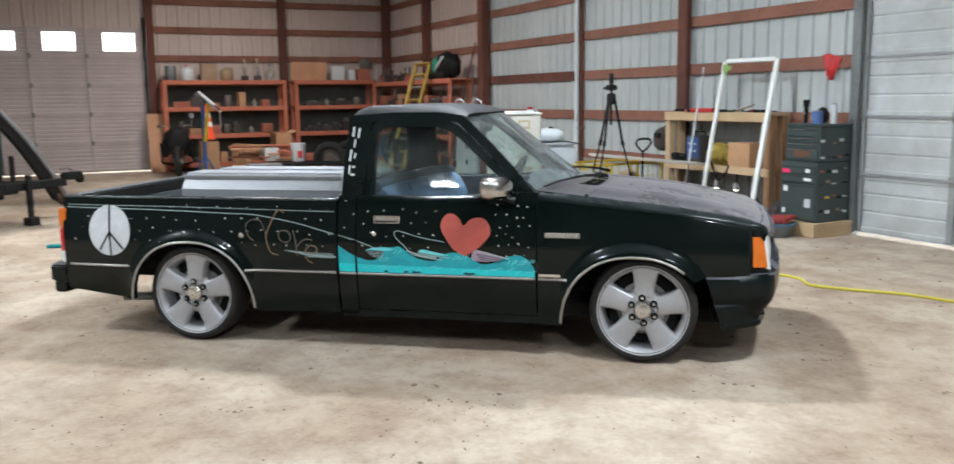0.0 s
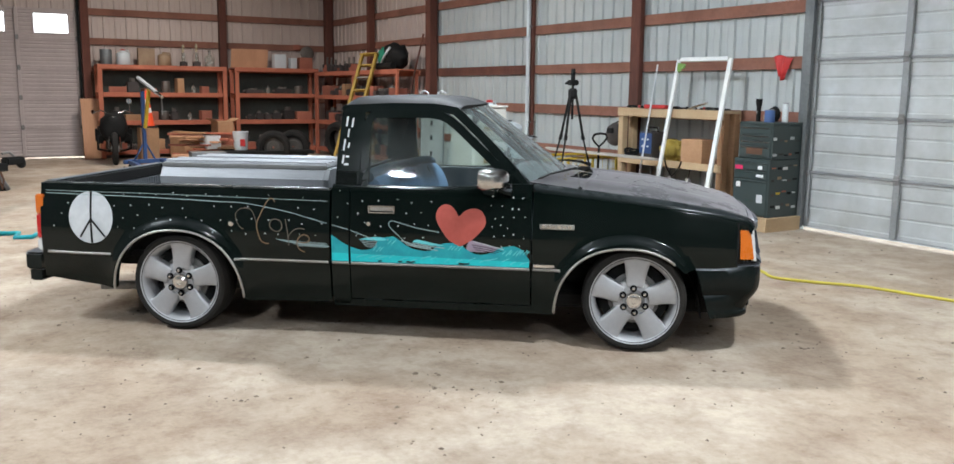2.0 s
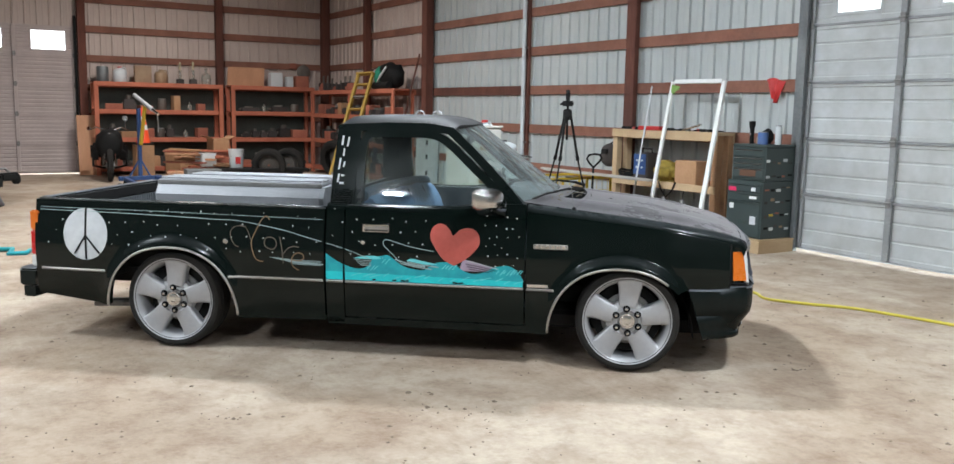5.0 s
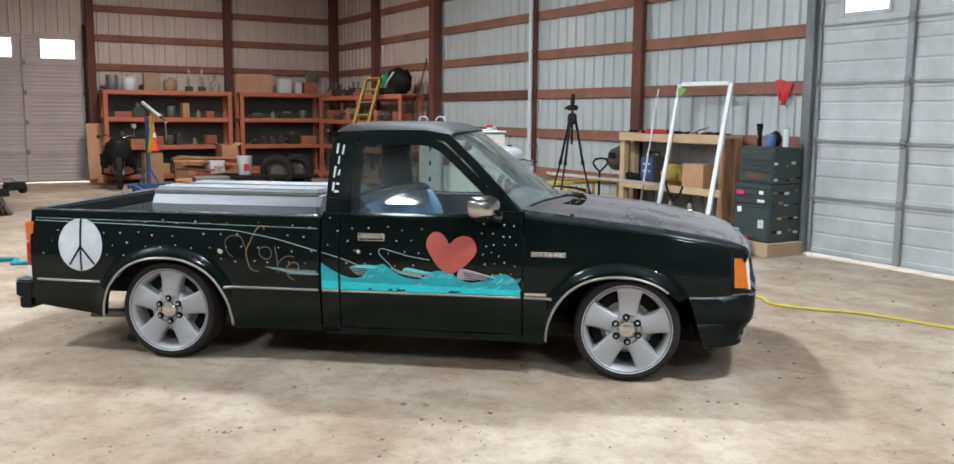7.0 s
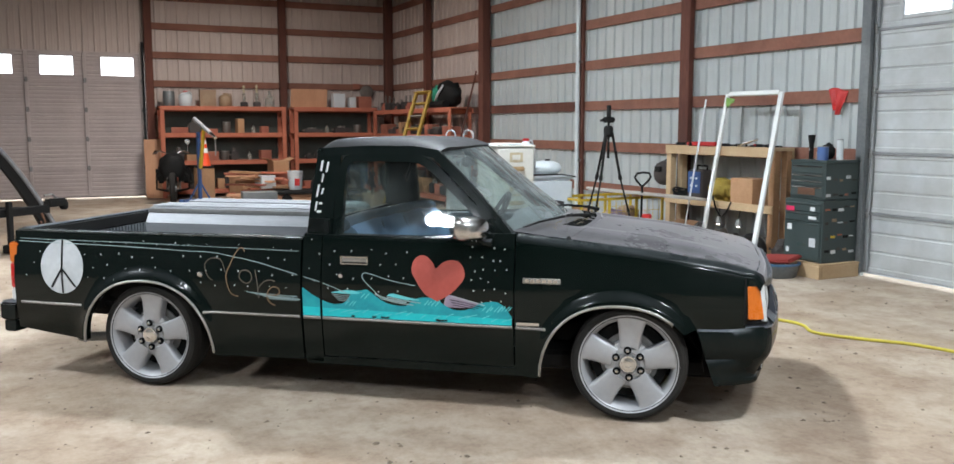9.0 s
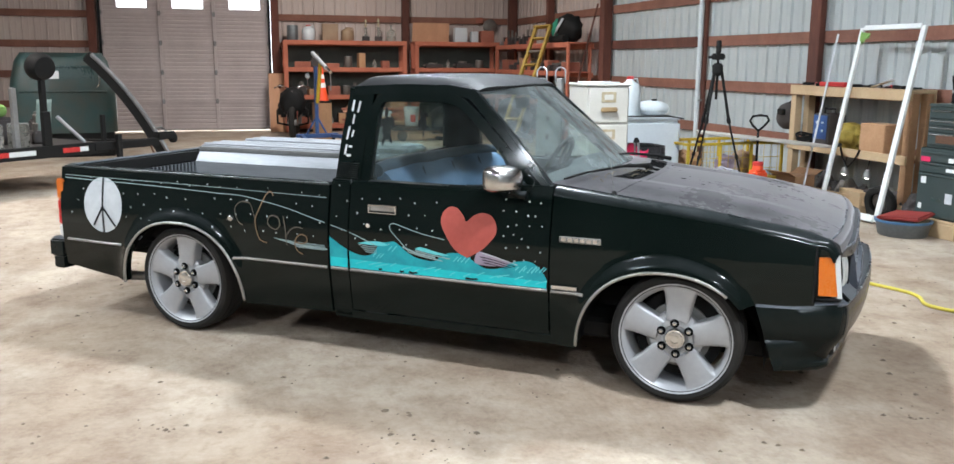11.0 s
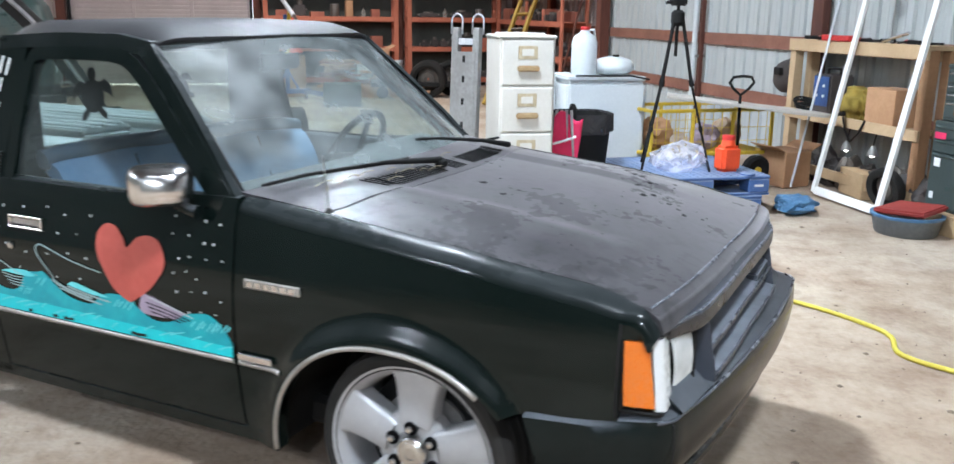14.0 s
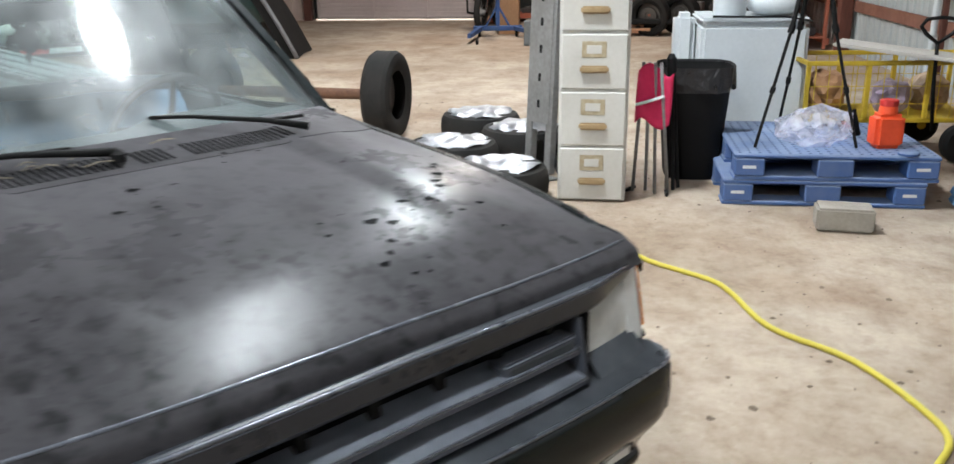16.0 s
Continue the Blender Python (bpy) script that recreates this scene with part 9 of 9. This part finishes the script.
for x, y, r in ((1.93, -0.22, 0.06), (2.02, -0.3, 0.05), (2.26, -0.2, 0.065), (2.36, -0.26, 0.065)):
    can("clear plastic jar on the trailer deck", TRL.matrix_basis @ pose(x, y, 0.521), r, 0.27, GLASSJAR, "plastic_jar", "jars on the trailer")
sw2 = thing("small_engine", "black and green small engine on the trailer", "engine", TRL.matrix_basis @ pose(1.95, -0.75, 0.521))
part("block", bx(-0.2, 0.2, -0.15, 0.15, 0, 0.32, 0.03, seg=2), DARKBOX, sw2)
part("shroud", blob(bmesh.new(), (0, 0, 0.40), (0.15, 0.13, 0.09), 33, 0.1), LIME, sw2, "dull green shroud", smooth=True)
tagged(part("white_sack", blob(bmesh.new(), (0, 0, 0.10), (0.22, 0.16, 0.11), 35, 0.3), WHITE, smooth=True, m=TRL.matrix_basis @ pose(2.56, -0.34, 0.521)), "white plastic sack on the trailer deck", "sack")
bm = bmesh.new()
sheet(bm, lambda u, v: (-0.10 + 0.2 * u, 0.05 * math.sin(math.pi * u) + 0.06 * v * v, 0.52 * v), span(0, 1, 10), span(0, 1, 8))
tagged(part("plastic_shell", thick(bm, 0.012), surf("pale_green_plastic", (0.28, 0.36, 0.33), (0.2, 0.27, 0.25), rough=0.5), smooth=True, m=TRL.matrix_basis @ pose(1.42, -0.62, 0.52)), "pale green curved plastic shell on the trailer", "plastic shell")
for k in range(8):
    pt = thing("engine_part", "dark greasy machine part on the trailer deck", "machine part", TRL.matrix_basis @ pose(1.2 + 0.19 * k, -1.05 + 0.25 * (k % 3), 0.521, 0, 0, 40 * k), group="parts on the trailer")
    h = RND.uniform(0.1, 0.3)
    part("casting", bx(-0.1, 0.1, -0.07, 0.07, 0, h, 0.02, seg=2), DARKBOX, pt)
    part("boss", tube(bmesh.new(), [(0, 0, h), (0.02, 0, h + 0.09)], 0.035, 10), OLDSTEEL, pt)

OC = thing("old_truck_cab", "faded teal old truck cab with rust and a rear window", "truck cab", pose(-11.05, -3.78, 0, 0, 0, 8))


def cab_shell(u, v):
    """Rounded body: u goes round the plan, v up."""
    w, d = 0.76 - 0.10 * ease(0.55, 1, v), 0.85 - 0.12 * ease(0.5, 1, v)
    a = 2 * math.pi * u
    top = 1 - 0.10 * ease(0.9, 1.0, v)
    return (d * top * math.copysign(abs(math.cos(a)) ** 0.24, math.cos(a)), w * top * math.copysign(abs(math.sin(a)) ** 0.24, math.sin(a)), 0.38 + 1.24 * v)


bm = bmesh.new()
sheet(bm, cab_shell, span(0, 1, 64), span(0, 0.9, 18) + [0.94, 0.97, 0.99, 1.0])
bmesh.ops.remove_doubles(bm, verts=bm.verts, dist=1e-4)
bmesh.ops.holes_fill(bm, edges=[e for e in bm.edges if e.is_boundary])
part("shell", bm, TEAL, OC, smooth=50)
part("rear_window", bx(0.78, 0.812, -0.45, 0.45, 1.12, 1.42, 0.04, seg=3), surf("dim_cab_glass", (0.03, 0.06, 0.06), (0.06, 0.09, 0.09), rough=0.15), OC, "dim rear window")
part("window_card", bx(0.812, 0.816, -0.3, -0.05, 1.22, 1.34), CHALK, OC)
part("bright_moulding", tube(bmesh.new(), [(0.80, 0.48, 1.46), (0.83, 0.52, 1.36), (0.83, 0.52, 1.14), (0.83, 0.48, 1.08)], 0.012, 6), CHROME, OC, smooth=True)
part("belt_crease", tube(bmesh.new(), [(0.84, -0.62, 1.02), (0.85, 0, 1.02), (0.84, 0.62, 1.02)], 0.018, 8), TEAL, OC, smooth=True)
part("underframe", bx(-0.8, 0.8, -0.7, 0.7, 0.0, 0.4, 0.02), BLACK, OC)
part("fuel_panel", bx(0.35, 0.55, 0.745, 0.765, 0.55, 0.95, 0.008), WHITE, OC)
EDGEGREY = surf("dull_grey_edge", (0.20, 0.20, 0.21), (0.12, 0.12, 0.125), rough=0.4, big=5)
bp2 = thing("bonnet_panel", "black car bonnet panel leaning on the old cab", "bonnet panel", pose(-9.62, -2.52, 0, 0, 0, 6))
bm = bmesh.new()
sheet(bm, lambda u, v: (-0.55 + 1.1 * u, 0.42 - 0.86 * v - 0.24 * math.sin(math.pi * (1 - v)) * 0 - 0.20 * v ** 3, 0.02 + 1.62 * v + 0.05 * math.sin(math.pi * v) - 0.05 * (2 * u - 1) ** 2), span(0, 1, 12), span(0, 1, 20))
part("skin", thick(bm, 0.13), BLACK, bp2, smooth=50)
part("edge_bead", tube(bmesh.new(), [(0.57, 0.42 - 0.86 * v - 0.20 * v ** 3 + 0.02, 0.02 + 1.62 * v + 0.05 * math.sin(math.pi * v) - 0.05) for v in span(0.02, 1, 14)], 0.030, 8), EDGEGREY, bp2, "dull grey edge bead", smooth=True)
tagged(part("orange_cloth", blob(bmesh.new(), (0, 0, 0.14), (0.25, 0.3, 0.16), 60, 0.35), ORANGE, m=pose(-12.1, -5.6, 0.9)), "bright orange cloth bundle on a stand", "cloth")
sb = thing("oil_stand", "dark low stand under the orange cloth", "stand", pose(-12.1, -5.6, 0))
part("drum", lathe(bmesh.new(), [(0.28, 0), (0.29, 0.02), (0.285, 0.3), (0.29, 0.32), (0.285, 0.6), (0.29, 0.62), (0.28, 0.88), (0.2, 0.89)], 28), DARKBOX, sb, smooth=40)
part("rim", lathe(bmesh.new(), [(0.27, 0.885), (0.295, 0.885), (0.295, 0.905), (0.27, 0.905)], 28), OLDSTEEL, sb)
tagged(part("turquoise_strap", tube(bmesh.new(), [(-4.75, -2.4, 0.015), (-4.6, -2.2, 0.03), (-4.4, -2.25, 0.015), (-4.35, -2.1, 0.02), (-4.55, -2.05, 0.015)], 0.022, 8), WAVE, smooth=True), "turquoise strap dropped on the floor", "strap")

# ---- small litter: scraps by the axle, twigs on the cowl ----
for nm, lb, mt, x, y, r in (("yellow_scrap", "small yellow plastic scrap on the floor", YELLOW, -3.75, 0.72, 0.05), ("green_scrap", "small lime green scrap on the floor", LIME, -3.45, 0.86, 0.04), ("blue_scrap", "small blue scrap on the floor", BLUEPL, -3.7, 0.86, 0.035)):
    tagged(part(nm, blob(bmesh.new(), (0, 0, r * 0.4), (r, r * 0.7, r * 0.45), x * 7, 0.4), mt, m=pose(x, y, ground_height(x, y))), lb, "scrap", group="scraps on the floor")
STRAW = surf("dry_straw", (0.36, 0.31, 0.22), (0.22, 0.18, 0.12), rough=0.7)
rt = random.Random(9)
for k in range(16):
    y = rt.uniform(-0.6, 0.1)
    u = rt.uniform(0.35, 0.85)
    x, _, z = COWL(u, y / 0.71)
    a, ln = rt.uniform(0, 3.14), rt.uniform(0.03, 0.10)
    p0 = TRUCK.matrix_basis @ Vector((x, y, z + 0.008))
    p1 = TRUCK.matrix_basis @ Vector((x + ln * math.cos(a) * 0.4, y + ln * math.sin(a), z + 0.014))
    tagged(part("twig", tube(bmesh.new(), [p0, (p0 + p1) / 2 + Vector((0, 0, 0.006)), p1], 0.0016, 5), STRAW), "thin dry twig lying by the windshield", "twig", group="twigs on the truck")

# ---- crumbs, leaves and grit on the floor ----
bm = bmesh.new()
rl = random.Random(77)
spots2 = [(1.56, -0.70, 0.16, 40), (1.9, 1.55, 0.10, 14), (0.9, 2.3, 0.25, 16), (3.0, -2.2, 0.12, 12), (1.2, -1.6, 0.10, 12), (-0.2, 2.2, 0.3, 14), (2.6, -1.2, 0.5, 14), (2.2, 1.6, 0.5, 12), (1.0, 3.2, 0.6, 14), (-0.6, 3.4, 0.6, 14), (0.2, 3.0, 0.5, 10)]
items = [(rl.gauss(x, s), rl.gauss(y, s)) for x, y, s, c in spots2 for _ in range(c)] + [(rl.uniform(-6, 5.5), rl.uniform(-6, 5.0)) for _ in range(1700)]
for x, y in items:
    r = rl.uniform(0.003, 0.008) if rl.random() < 0.78 else rl.uniform(0.008, 0.017)
    z = ground_height(x, y)
    a0 = rl.uniform(0, 6.28)
    pts = [(x + r * (0.6 + 0.8 * rl.random()) * math.cos(a0 + k * 1.257), y + r * (0.6 + 0.8 * rl.random()) * math.sin(a0 + k * 1.257)) for k in range(5)]
    lo = [bm.verts.new((px, py, z + 0.002)) for px, py in pts]
    tp2 = bm.verts.new((x, y, z + 0.004 + r * 0.45))
    for k in range(5):
        bm.faces.new((lo[k], lo[(k + 1) % 5], tp2))
CRUMB = surf("dark_crumbs", (0.10, 0.07, 0.05), (0.2, 0.155, 0.115), rough=0.9)
tagged(part("floor_crumbs", bm, CRUMB), "dark leaf crumbs and grit scattered on the dirt", "debris", kind="stuff")
